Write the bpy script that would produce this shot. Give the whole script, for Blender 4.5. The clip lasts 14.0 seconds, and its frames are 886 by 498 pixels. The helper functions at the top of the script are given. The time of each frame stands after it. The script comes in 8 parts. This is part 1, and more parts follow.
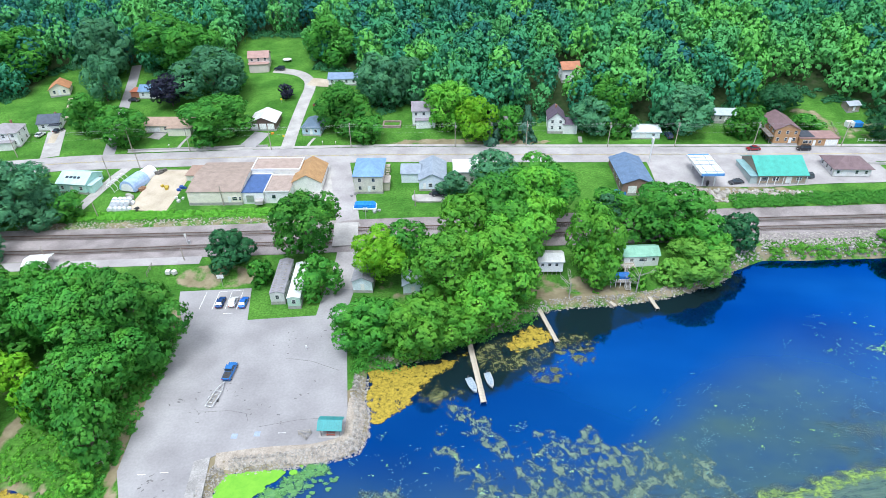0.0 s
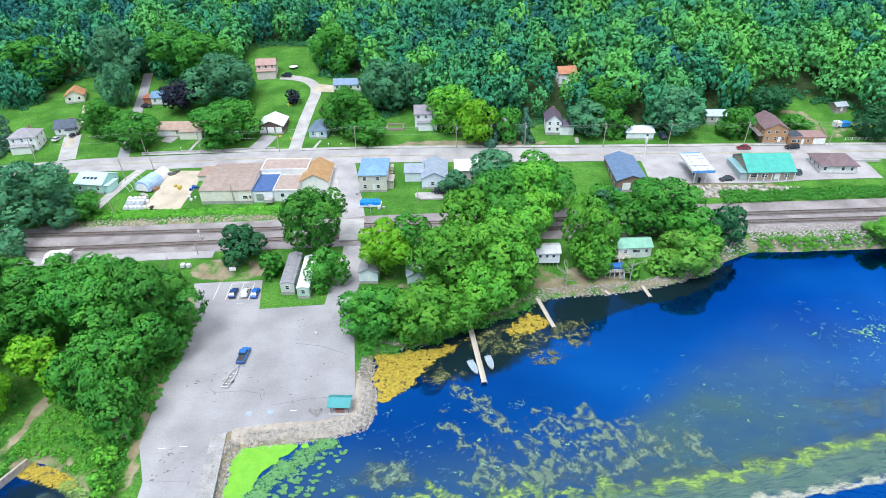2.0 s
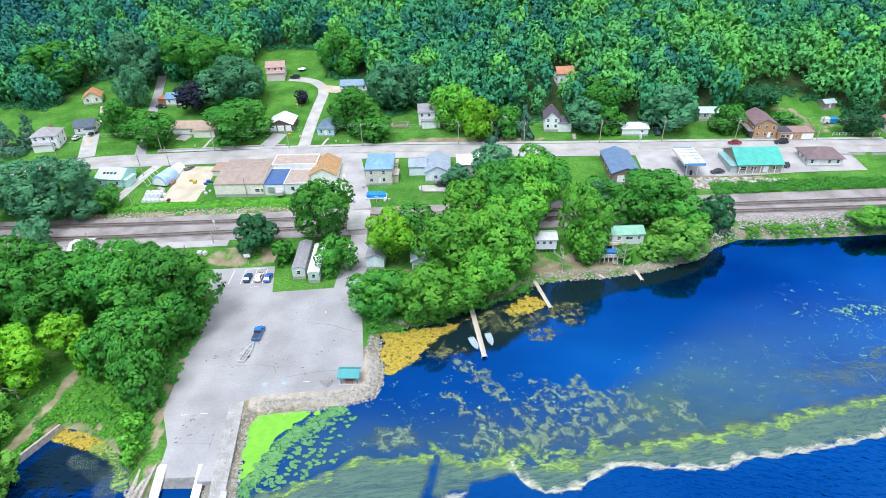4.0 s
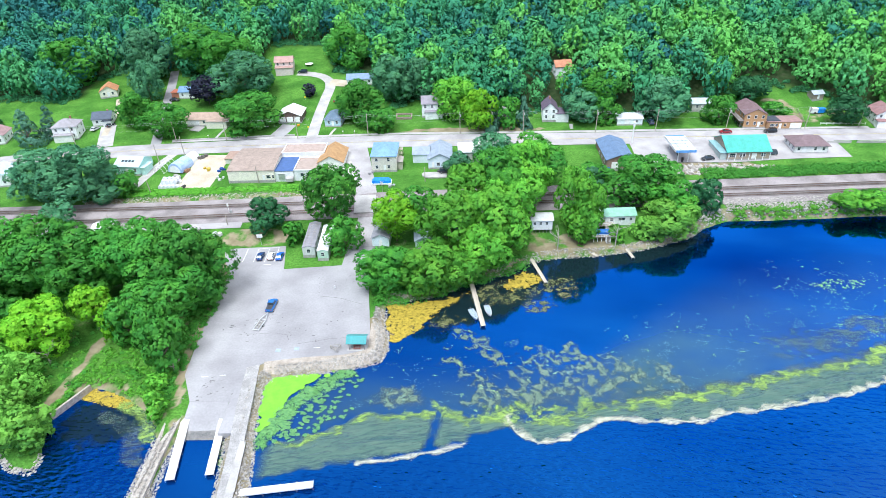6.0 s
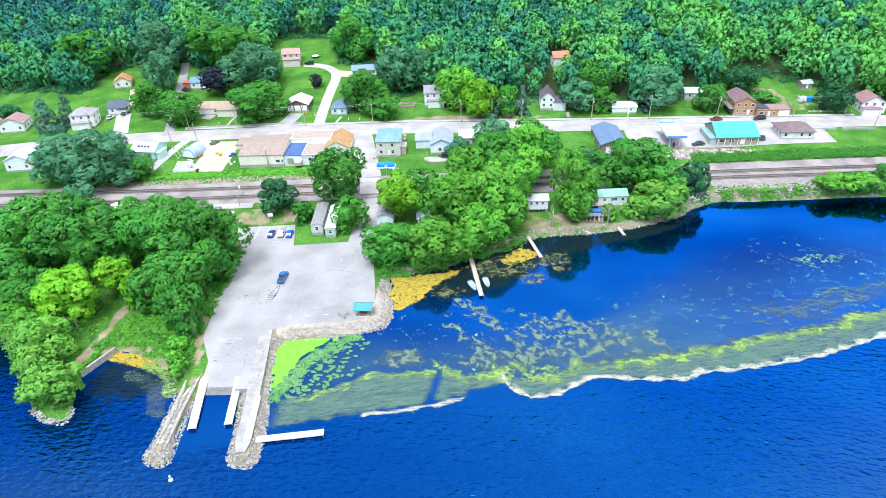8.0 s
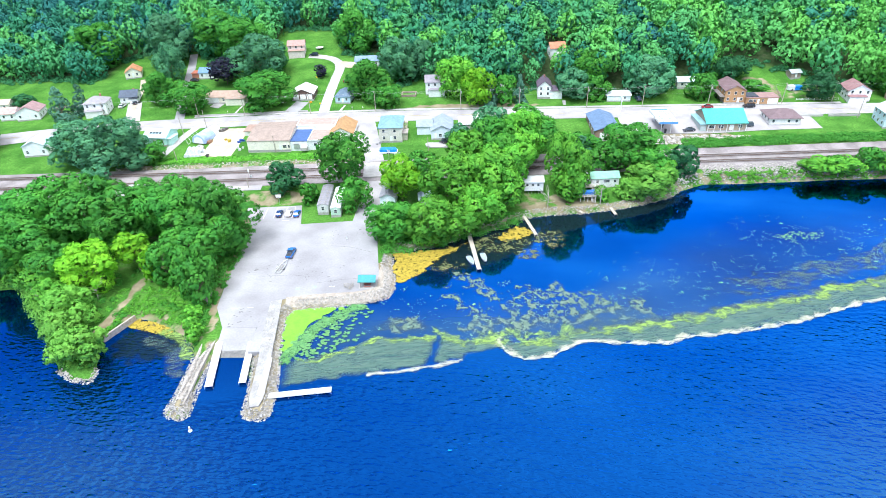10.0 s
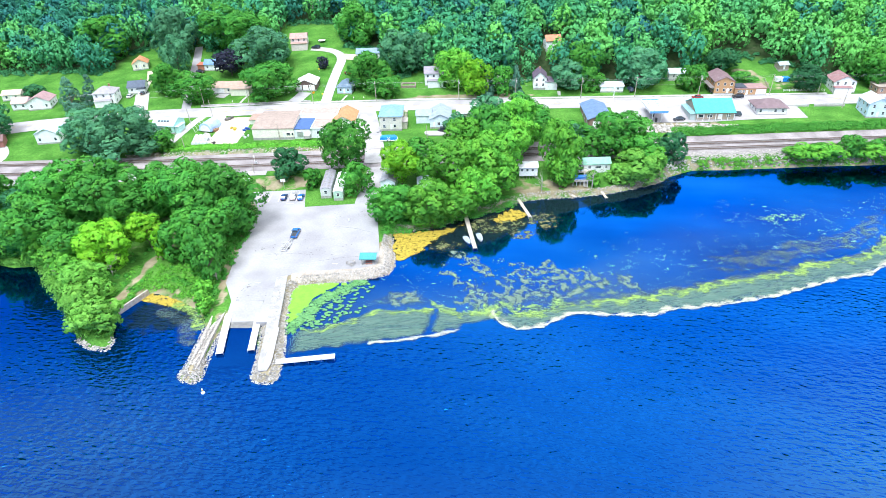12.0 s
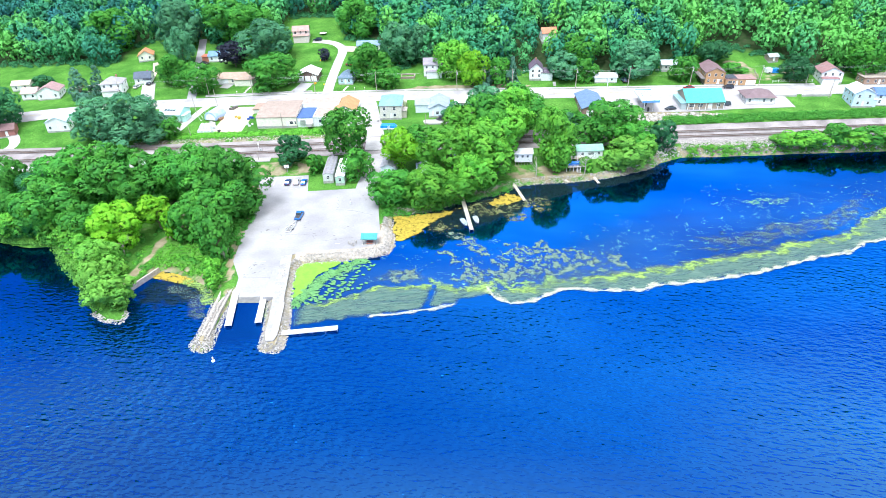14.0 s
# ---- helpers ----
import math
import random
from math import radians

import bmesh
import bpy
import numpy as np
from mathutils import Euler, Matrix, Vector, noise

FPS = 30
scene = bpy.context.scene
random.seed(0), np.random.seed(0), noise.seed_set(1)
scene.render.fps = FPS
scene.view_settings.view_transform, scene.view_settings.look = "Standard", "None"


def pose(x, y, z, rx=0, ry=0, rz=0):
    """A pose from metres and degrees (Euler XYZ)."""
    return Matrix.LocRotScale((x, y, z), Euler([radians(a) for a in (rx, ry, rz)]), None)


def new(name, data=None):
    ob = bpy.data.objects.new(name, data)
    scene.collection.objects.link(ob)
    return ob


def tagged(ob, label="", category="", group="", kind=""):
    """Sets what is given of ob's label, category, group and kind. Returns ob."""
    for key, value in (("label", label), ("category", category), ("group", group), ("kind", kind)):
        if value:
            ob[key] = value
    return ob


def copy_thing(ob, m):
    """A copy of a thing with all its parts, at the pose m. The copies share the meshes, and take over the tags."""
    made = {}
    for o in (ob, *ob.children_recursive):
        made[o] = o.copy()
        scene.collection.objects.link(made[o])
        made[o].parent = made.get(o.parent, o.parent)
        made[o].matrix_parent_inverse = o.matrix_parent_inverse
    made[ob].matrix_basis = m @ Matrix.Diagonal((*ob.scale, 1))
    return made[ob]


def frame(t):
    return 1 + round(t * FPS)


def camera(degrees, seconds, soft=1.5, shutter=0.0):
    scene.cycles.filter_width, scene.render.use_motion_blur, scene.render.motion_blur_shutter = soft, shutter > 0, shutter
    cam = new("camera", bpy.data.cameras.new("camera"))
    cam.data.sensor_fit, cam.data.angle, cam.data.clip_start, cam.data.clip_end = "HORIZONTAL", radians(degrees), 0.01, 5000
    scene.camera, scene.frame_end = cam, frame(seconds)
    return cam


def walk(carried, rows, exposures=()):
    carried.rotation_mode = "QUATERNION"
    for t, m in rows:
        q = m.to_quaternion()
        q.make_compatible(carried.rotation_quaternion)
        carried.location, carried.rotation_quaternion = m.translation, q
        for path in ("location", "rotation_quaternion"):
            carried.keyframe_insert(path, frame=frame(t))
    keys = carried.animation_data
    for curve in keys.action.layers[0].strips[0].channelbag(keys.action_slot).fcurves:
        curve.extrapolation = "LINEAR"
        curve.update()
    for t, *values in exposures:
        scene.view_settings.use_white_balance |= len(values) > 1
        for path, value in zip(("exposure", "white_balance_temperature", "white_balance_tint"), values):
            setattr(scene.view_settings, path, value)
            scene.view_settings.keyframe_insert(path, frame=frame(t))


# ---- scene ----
cam = camera(70.0, 14.0, soft=0.6)
METRES, EYE, TILT, LEAN, TURN = 68.0, 98.4, -33.3, 0.58, 0.0
ROWS = [
    (0, 0.0000, 0.0000, 0.0000, 0.00, 0.00, -0.00),
    (0.5, 0.0005, -0.0258, -0.0162, 0.03, 0.23, 0.12),
    (1, 0.0002, -0.0532, -0.0343, 0.06, 0.51, 0.19),
    (1.5, 0.0005, -0.0828, -0.0532, 0.14, 0.74, 0.29),
    (2, 0.0008, -0.1133, -0.0730, 0.21, 1.01, 0.31),
    (2.5, 0.0017, -0.1454, -0.0938, 0.28, 1.32, 0.32),
    (3, 0.0028, -0.1793, -0.1147, 0.37, 1.50, 0.38),
    (5.5, 0.0156, -0.3581, -0.2304, 0.90, 1.79, 0.52),
    (6, 0.0179, -0.3950, -0.2552, 0.97, 1.81, 0.51),
    (6.5, 0.0205, -0.4325, -0.2802, 1.04, 1.78, 0.53),
    (7, 0.0224, -0.4691, -0.3055, 1.12, 1.75, 0.53),
    (7.5, 0.0256, -0.5061, -0.3294, 1.20, 1.72, 0.49),
    (8, 0.0277, -0.5420, -0.3538, 1.23, 1.70, 0.45),
    (10.5, 0.0417, -0.7111, -0.4680, 1.41, 1.47, 0.44),
    (11, 0.0448, -0.7427, -0.4885, 1.38, 1.44, 0.41),
    (11.5, 0.0469, -0.7735, -0.5083, 1.38, 1.36, 0.40),
    (12, 0.0495, -0.8037, -0.5281, 1.36, 1.33, 0.35),
    (12.5, 0.0521, -0.8335, -0.5474, 1.35, 1.29, 0.34),
    (13, 0.0546, -0.8631, -0.5664, 1.36, 1.23, 0.33),
    (13.5, 0.0576, -0.8919, -0.5842, 1.32, 1.17, 0.23),
    (14, 0.0601, -0.9187, -0.6017, 1.33, 1.07, 0.31),
]
EXPOSURES = [(t, stops, 6150, 10) for t, stops in ((0.0, 0.38), (3.0, 0.4), (5.5, 0.58), (8.0, 0.75), (10.5, 0.9), (14.0, 1.02))]
walk(cam, [(t, pose(0, 0, EYE, TILT, LEAN, TURN) @ pose(METRES * x, METRES * y, METRES * z, 90 + pitch, roll, yaw)) for t, x, y, z, yaw, pitch, roll in ROWS], EXPOSURES)

# ---- world and sun ----
SUN_ELEVATION, SUN_AZIMUTH = radians(66), radians(208)
world = bpy.data.worlds.new("sky")
scene.world = world
world.use_nodes = True
wn, wl = world.node_tree.nodes, world.node_tree.links
wn.clear()
w_out = wn.new("ShaderNodeOutputWorld")
w_bg = wn.new("ShaderNodeBackground")
w_sky = wn.new("ShaderNodeTexSky")
w_sky.sky_type = "NISHITA"
w_sky.sun_disc = False
w_sky.sun_elevation = SUN_ELEVATION
w_sky.sun_rotation = SUN_AZIMUTH
w_tc = wn.new("ShaderNodeTexCoord")
w_map = wn.new("ShaderNodeMapping")
w_map.inputs["Scale"].default_value = (1.0, 1.0, 2.6)
w_noise = wn.new("ShaderNodeTexNoise")
w_noise.inputs["Scale"].default_value = 2.2
w_noise.inputs["Detail"].default_value = 6.0
w_ramp = wn.new("ShaderNodeValToRGB")
w_ramp.color_ramp.elements[0].position = 0.3
w_ramp.color_ramp.elements[1].position = 0.7
w_mix = wn.new("ShaderNodeMixRGB")
w_mix.inputs["Color2"].default_value = (11.0, 11.3, 11.8, 1)
wl.new(w_tc.outputs["Generated"], w_map.inputs["Vector"])
wl.new(w_map.outputs["Vector"], w_noise.inputs["Vector"])
w_sep = wn.new("ShaderNodeSeparateXYZ")
w_bank = wn.new("ShaderNodeMath")
w_bank.operation = "MULTIPLY_ADD"
w_bank.inputs[1].default_value = 0.3
wl.new(w_tc.outputs["Generated"], w_sep.inputs["Vector"])
wl.new(w_sep.outputs["X"], w_bank.inputs[0])
w_high = wn.new("ShaderNodeMath")
w_high.operation = "MULTIPLY_ADD"
w_high.inputs[1].default_value = 0.62
w_low = wn.new("ShaderNodeMath")
w_low.operation = "SUBTRACT"
w_low.inputs[1].default_value = 0.4
wl.new(w_sep.outputs["Z"], w_high.inputs[0])
wl.new(w_noise.outputs["Fac"], w_low.inputs[0])
wl.new(w_low.outputs["Value"], w_high.inputs[2])
wl.new(w_high.outputs["Value"], w_bank.inputs[2])
wl.new(w_bank.outputs["Value"], w_ramp.inputs["Fac"])
wl.new(w_ramp.outputs["Color"], w_mix.inputs["Fac"])
wl.new(w_sky.outputs["Color"], w_mix.inputs["Color1"])
wl.new(w_mix.outputs["Color"], w_bg.inputs["Color"])
wl.new(w_bg.outputs["Background"], w_out.inputs["Surface"])
w_bg.inputs["Strength"].default_value = 0.12

sun_data = bpy.data.lights.new("sun", "SUN")
sun_data.energy = 2.8
sun_data.angle = radians(28)
sun_data.color = (0.94, 0.98, 0.96)
sun = new("sun", sun_data)
sun.rotation_euler = (radians(90) - SUN_ELEVATION, 0, radians(180) - SUN_AZIMUTH)


# ---- materials ----
def material(name):
    m = bpy.data.materials.new(name)
    m.use_nodes = True
    n = m.node_tree.nodes
    return m, n, m.node_tree.links, n["Principled BSDF"]


def surf(name, a, b, size=2.0, rough=0.8, bump=0.25, fine=0.15, metal=0.0, vary=0.0, spec=0.3, grain=0.22):
    """Two colours mixed by a broad noise, broken by a fine one, with a fine relief. size and fine in metres."""
    m, n, l, p = material(name)
    tc = n.new("ShaderNodeTexCoord")
    big = n.new("ShaderNodeTexNoise")
    big.inputs["Scale"].default_value = 1.0 / size
    big.inputs["Detail"].default_value = 5.0
    small = n.new("ShaderNodeTexNoise")
    small.inputs["Scale"].default_value = 1.0 / fine
    small.inputs["Detail"].default_value = 3.0
    l.new(tc.outputs["Object"], big.inputs["Vector"])
    l.new(tc.outputs["Object"], small.inputs["Vector"])
    ramp = n.new("ShaderNodeValToRGB")
    ramp.color_ramp.elements[0].position, ramp.color_ramp.elements[1].position = 0.35, 0.65
    ramp.color_ramp.elements[0].color, ramp.color_ramp.elements[1].color = (*a, 1), (*b, 1)
    l.new(big.outputs["Fac"], ramp.inputs["Fac"])
    hsv = n.new("ShaderNodeHueSaturation")
    mr = n.new("ShaderNodeMapRange")
    mr.inputs["From Min"].default_value, mr.inputs["From Max"].default_value = 0.3, 0.7
    mr.inputs["To Min"].default_value, mr.inputs["To Max"].default_value = 1 - grain, 1 + grain
    l.new(small.outputs["Fac"], mr.inputs["Value"])
    if vary:
        oi = n.new("ShaderNodeObjectInfo")
        ad = n.new("ShaderNodeMath")
        ad.operation = "MULTIPLY_ADD"
        ad.inputs[1].default_value = vary
        l.new(oi.outputs["Random"], ad.inputs[0])
        l.new(mr.outputs["Result"], ad.inputs[2])
        l.new(ad.outputs["Value"], hsv.inputs["Value"])
    else:
        l.new(mr.outputs["Result"], hsv.inputs["Value"])
    l.new(ramp.outputs["Color"], hsv.inputs["Color"])
    l.new(hsv.outputs["Color"], p.inputs["Base Color"])
    bp = n.new("ShaderNodeBump")
    bp.inputs["Strength"].default_value = bump
    bp.inputs["Distance"].default_value = fine * 0.4
    l.new(small.outputs["Fac"], bp.inputs["Height"])
    l.new(bp.outputs["Normal"], p.inputs["Normal"])
    p.inputs["Roughness"].default_value = rough
    p.inputs["Metallic"].default_value = metal
    p.inputs["Specular IOR Level"].default_value = spec
    return m


def striped(name, a, b, pitch, axis="Z", rough=0.7, depth=0.02):
    """Siding, roof courses or sheet ribs: a wave along one local axis gives relief, a noise the weathering."""
    m = surf(name, a, b, 1.6, rough, 0.15, 0.12)
    n, l = m.node_tree.nodes, m.node_tree.links
    p = n["Principled BSDF"]
    tc = n.new("ShaderNodeTexCoord")
    wave = n.new("ShaderNodeTexWave")
    wave.wave_profile = "SAW"
    wave.bands_direction = axis
    wave.inputs["Scale"].default_value = 6.2832 / (20.0 * pitch)
    l.new(tc.outputs["Object"], wave.inputs["Vector"])
    bp = n.new("ShaderNodeBump")
    bp.inputs["Strength"].default_value = 0.9
    bp.inputs["Distance"].default_value = depth
    l.new(wave.outputs["Fac"], bp.inputs["Height"])
    l.new(bp.outputs["Normal"], p.inputs["Normal"])
    return m


def leafy(name, dark, light, second):
    """Leaves: a colour by clump and by tree, some light shining through."""
    m, n, l, p = material(name)
    geo = n.new("ShaderNodeNewGeometry")
    oi = n.new("ShaderNodeObjectInfo")
    ramp = n.new("ShaderNodeValToRGB")
    ramp.color_ramp.elements[0].color, ramp.color_ramp.elements[1].color = (*dark, 1), (*light, 1)
    l.new(geo.outputs["Random Per Island"], ramp.inputs["Fac"])
    mix = n.new("ShaderNodeMixRGB")
    mix.inputs["Color2"].default_value = (*second, 1)
    tc = n.new("ShaderNodeTexCoord")
    noise_big = n.new("ShaderNodeTexNoise")
    noise_big.inputs["Scale"].default_value = 2.6
    l.new(tc.outputs["Object"], noise_big.inputs["Vector"])
    mr = n.new("ShaderNodeMapRange")
    mr.inputs["From Min"].default_value, mr.inputs["From Max"].default_value = 0.4, 0.7
    mr.inputs["To Max"].default_value = 0.75
    l.new(noise_big.outputs["Fac"], mr.inputs["Value"])
    l.new(mr.outputs["Result"], mix.inputs["Fac"])
    l.new(ramp.outputs["Color"], mix.inputs["Color1"])
    hsv = n.new("ShaderNodeHueSaturation")
    v = n.new("ShaderNodeMapRange")
    v.inputs["To Min"].default_value, v.inputs["To Max"].default_value = 0.8, 1.2
    l.new(oi.outputs["Random"], v.inputs["Value"])
    l.new(v.outputs["Result"], hsv.inputs["Value"])
    l.new(mix.outputs["Color"], hsv.inputs["Color"])
    l.new(hsv.outputs["Color"], p.inputs["Base Color"])
    p.inputs["Roughness"].default_value = 0.65
    p.inputs["Specular IOR Level"].default_value = 0.2
    tr = n.new("ShaderNodeBsdfTranslucent")
    l.new(hsv.outputs["Color"], tr.inputs["Color"])
    ms = n.new("ShaderNodeMixShader")
    ms.inputs["Fac"].default_value = 0.22
    l.new(p.outputs["BSDF"], ms.inputs[1])
    l.new(tr.outputs["BSDF"], ms.inputs[2])
    l.new(ms.outputs["Shader"], n["Material Output"].inputs["Surface"])
    return m


LEAF = {
    "b": leafy("leaf_green", (0.032, 0.17, 0.024), (0.068, 0.32, 0.042), (0.13, 0.41, 0.045)),
    "d": leafy("leaf_dark", (0.018, 0.1, 0.042), (0.04, 0.185, 0.07), (0.055, 0.225, 0.075)),
    "l": leafy("leaf_light", (0.065, 0.27, 0.028), (0.14, 0.46, 0.05), (0.22, 0.53, 0.05)),
    "y": leafy("leaf_yellow_green", (0.1, 0.33, 0.014), (0.18, 0.5, 0.03), (0.26, 0.52, 0.025)),
    "g": leafy("leaf_grey_green", (0.04, 0.165, 0.085), (0.09, 0.29, 0.14), (0.125, 0.35, 0.15)),
    "p": leafy("leaf_purple", (0.0114, 0.0116, 0.029), (0.0333, 0.0348, 0.0696), (0.0285, 0.0348, 0.058)),
    "n": leafy("needle_blue_green", (0.045, 0.15, 0.1), (0.115, 0.28, 0.2), (0.14, 0.32, 0.2)),
    "w": leafy("leaf_willow", (0.085, 0.27, 0.035), (0.17, 0.45, 0.065), (0.23, 0.5, 0.07)),
}
BARK = surf("bark", (0.1, 0.075, 0.055), (0.2, 0.17, 0.14), 0.6, 0.95, 0.6, 0.08)
PALE_WOOD = surf("bleached_wood", (0.27, 0.245, 0.22), (0.4, 0.37, 0.33), 0.5, 0.9, 0.4, 0.06)
POLE_WOOD = surf("pole_wood", (0.3, 0.26, 0.22), (0.42, 0.38, 0.33), 0.6, 0.9, 0.3, 0.05)
ASPHALT = surf("lot_asphalt", (0.25, 0.24, 0.25), (0.335, 0.325, 0.335), 9.0, 0.9, 0.05, 0.5, grain=0.07)
ROAD = surf("road_asphalt", (0.3, 0.28, 0.285), (0.4, 0.38, 0.38), 6.0, 0.9, 0.05, 0.5, grain=0.08)
CONCRETE = surf("concrete", (0.33, 0.315, 0.305), (0.45, 0.43, 0.415), 4.0, 0.9, 0.1, 0.4, grain=0.1)
RAMP_WET = surf("wet_concrete", (0.12, 0.12, 0.12), (0.22, 0.21, 0.2), 1.5, 0.4, 0.3, 0.2)
GRAVEL = surf("pale_gravel", (0.4, 0.34, 0.26), (0.52, 0.45, 0.36), 5.0, 0.95, 0.4, 0.2)
BALLAST = surf("ballast", (0.2, 0.175, 0.175), (0.31, 0.275, 0.275), 5.0, 0.95, 0.6, 0.22)
RAIL = surf("rusty_rail", (0.1, 0.06, 0.045), (0.2, 0.13, 0.1), 1.0, 0.5, 0.2, 0.06, 0.6)
SLEEPER = surf("sleeper_wood", (0.19, 0.165, 0.16), (0.27, 0.24, 0.23), 1.0, 0.95, 0.4, 0.06)
STONE = surf("riprap_stone", (0.19, 0.175, 0.16), (0.43, 0.4, 0.365), 0.7, 0.9, 0.5, 0.12)
PAINT_WHITE = surf("white_line_paint", (0.62, 0.62, 0.62), (0.8, 0.8, 0.8), 0.7, 0.7, 0.1, 0.06)
WHITE = surf("white_paint", (0.7, 0.7, 0.7), (0.8, 0.8, 0.79), 1.2, 0.6, 0.05, 0.08)
METAL = surf("galvanised_metal", (0.45, 0.46, 0.48), (0.6, 0.61, 0.62), 0.8, 0.4, 0.1, 0.06, 0.6)
DARK = surf("dark_metal", (0.03, 0.03, 0.035), (0.07, 0.07, 0.075), 0.8, 0.5, 0.1, 0.06)
RUBBER = surf("tyre_rubber", (0.015, 0.015, 0.016), (0.03, 0.03, 0.03), 0.4, 0.85, 0.2, 0.03)
DOCK = surf("dock_decking", (0.62, 0.61, 0.58), (0.75, 0.74, 0.71), 1.5, 0.8, 0.2, 0.12)
OLD_DOCK = surf("weathered_planks", (0.38, 0.33, 0.27), (0.52, 0.46, 0.38), 1.5, 0.85, 0.3, 0.1)
FOUNDATION = surf("foundation_block", (0.3, 0.29, 0.28), (0.4, 0.39, 0.37), 1.0, 0.95, 0.3, 0.1)


def glass(name, tint):
    m, n, l, p = material(name)
    p.inputs["Base Color"].default_value = (*tint, 1)
    p.inputs["Roughness"].default_value = 0.05
    p.inputs["Specular IOR Level"].default_value = 0.8
    return m


PANE = glass("window_glass", (0.03, 0.045, 0.06))


def ground_material():
    """Mown grass, worn to earth in places; under the woods dark fallen leaves with shade painted in."""
    m, n, l, p = material("grass_ground")
    tc = n.new("ShaderNodeTexCoord")

    def noise_at(size, detail=4.0):
        k = n.new("ShaderNodeTexNoise")
        k.inputs["Scale"].default_value = 1.0 / size
        k.inputs["Detail"].default_value = detail
        l.new(tc.outputs["Object"], k.inputs["Vector"])
        return k.outputs["Fac"]

    def ramp_of(src, stops):
        r = n.new("ShaderNodeValToRGB")
        e = r.color_ramp.elements
        e[0].position, e[0].color = stops[0][0], (*stops[0][1], 1)
        e[1].position, e[1].color = stops[1][0], (*stops[1][1], 1)
        l.new(src, r.inputs["Fac"])
        return r.outputs["Color"]

    grass = ramp_of(noise_at(7.0), [(0.35, (0.045, 0.145, 0.02)), (0.65, (0.092, 0.235, 0.036))])
    fine = ramp_of(noise_at(0.5, 6.0), [(0.3, (0.6, 0.6, 0.6)), (0.7, (1.25, 1.25, 1.25))])
    mul = n.new("ShaderNodeMixRGB")
    mul.blend_type = "MULTIPLY"
    mul.inputs["Fac"].default_value = 1.0
    l.new(grass, mul.inputs["Color1"])
    l.new(fine, mul.inputs["Color2"])
    earth = ramp_of(noise_at(3.0), [(0.3, (0.18, 0.15, 0.09)), (0.7, (0.32, 0.275, 0.185))])
    at = n.new("ShaderNodeAttribute")
    at.attribute_name = "earth"
    add = n.new("ShaderNodeMath")
    l.new(at.outputs["Fac"], add.inputs[0])
    l.new(noise_at(4.0, 6.0), add.inputs[1])
    step = n.new("ShaderNodeMapRange")
    step.inputs["From Min"].default_value, step.inputs["From Max"].default_value = 0.9, 1.05
    l.new(add.outputs["Value"], step.inputs["Value"])
    mix = n.new("ShaderNodeMixRGB")
    l.new(step.outputs["Result"], mix.inputs["Fac"])
    l.new(mul.outputs["Color"], mix.inputs["Color1"])
    l.new(earth, mix.inputs["Color2"])
    # fallen leaves under the woods, the shade of the crowns painted in
    wood = n.new("ShaderNodeAttribute")
    wood.attribute_name = "shaded_litter"
    shaded_litter = n.new("ShaderNodeMixRGB")
    l.new(wood.outputs["Fac"], shaded_litter.inputs["Fac"])
    l.new(mix.outputs["Color"], shaded_litter.inputs["Color1"])
    l.new(ramp_of(noise_at(1.5, 6.0), [(0.35, (0.014, 0.03, 0.012)), (0.65, (0.04, 0.05, 0.025))]), shaded_litter.inputs["Color2"])
    l.new(shaded_litter.outputs["Color"], p.inputs["Base Color"])
    p.inputs["Roughness"].default_value = 0.95
    p.inputs["Specular IOR Level"].default_value = 0.1
    bp = n.new("ShaderNodeBump")
    bp.inputs["Strength"].default_value = 0.5
    bp.inputs["Distance"].default_value = 0.15
    l.new(noise_at(0.4, 5.0), bp.inputs["Height"])
    l.new(bp.outputs["Normal"], p.inputs["Normal"])
    return m


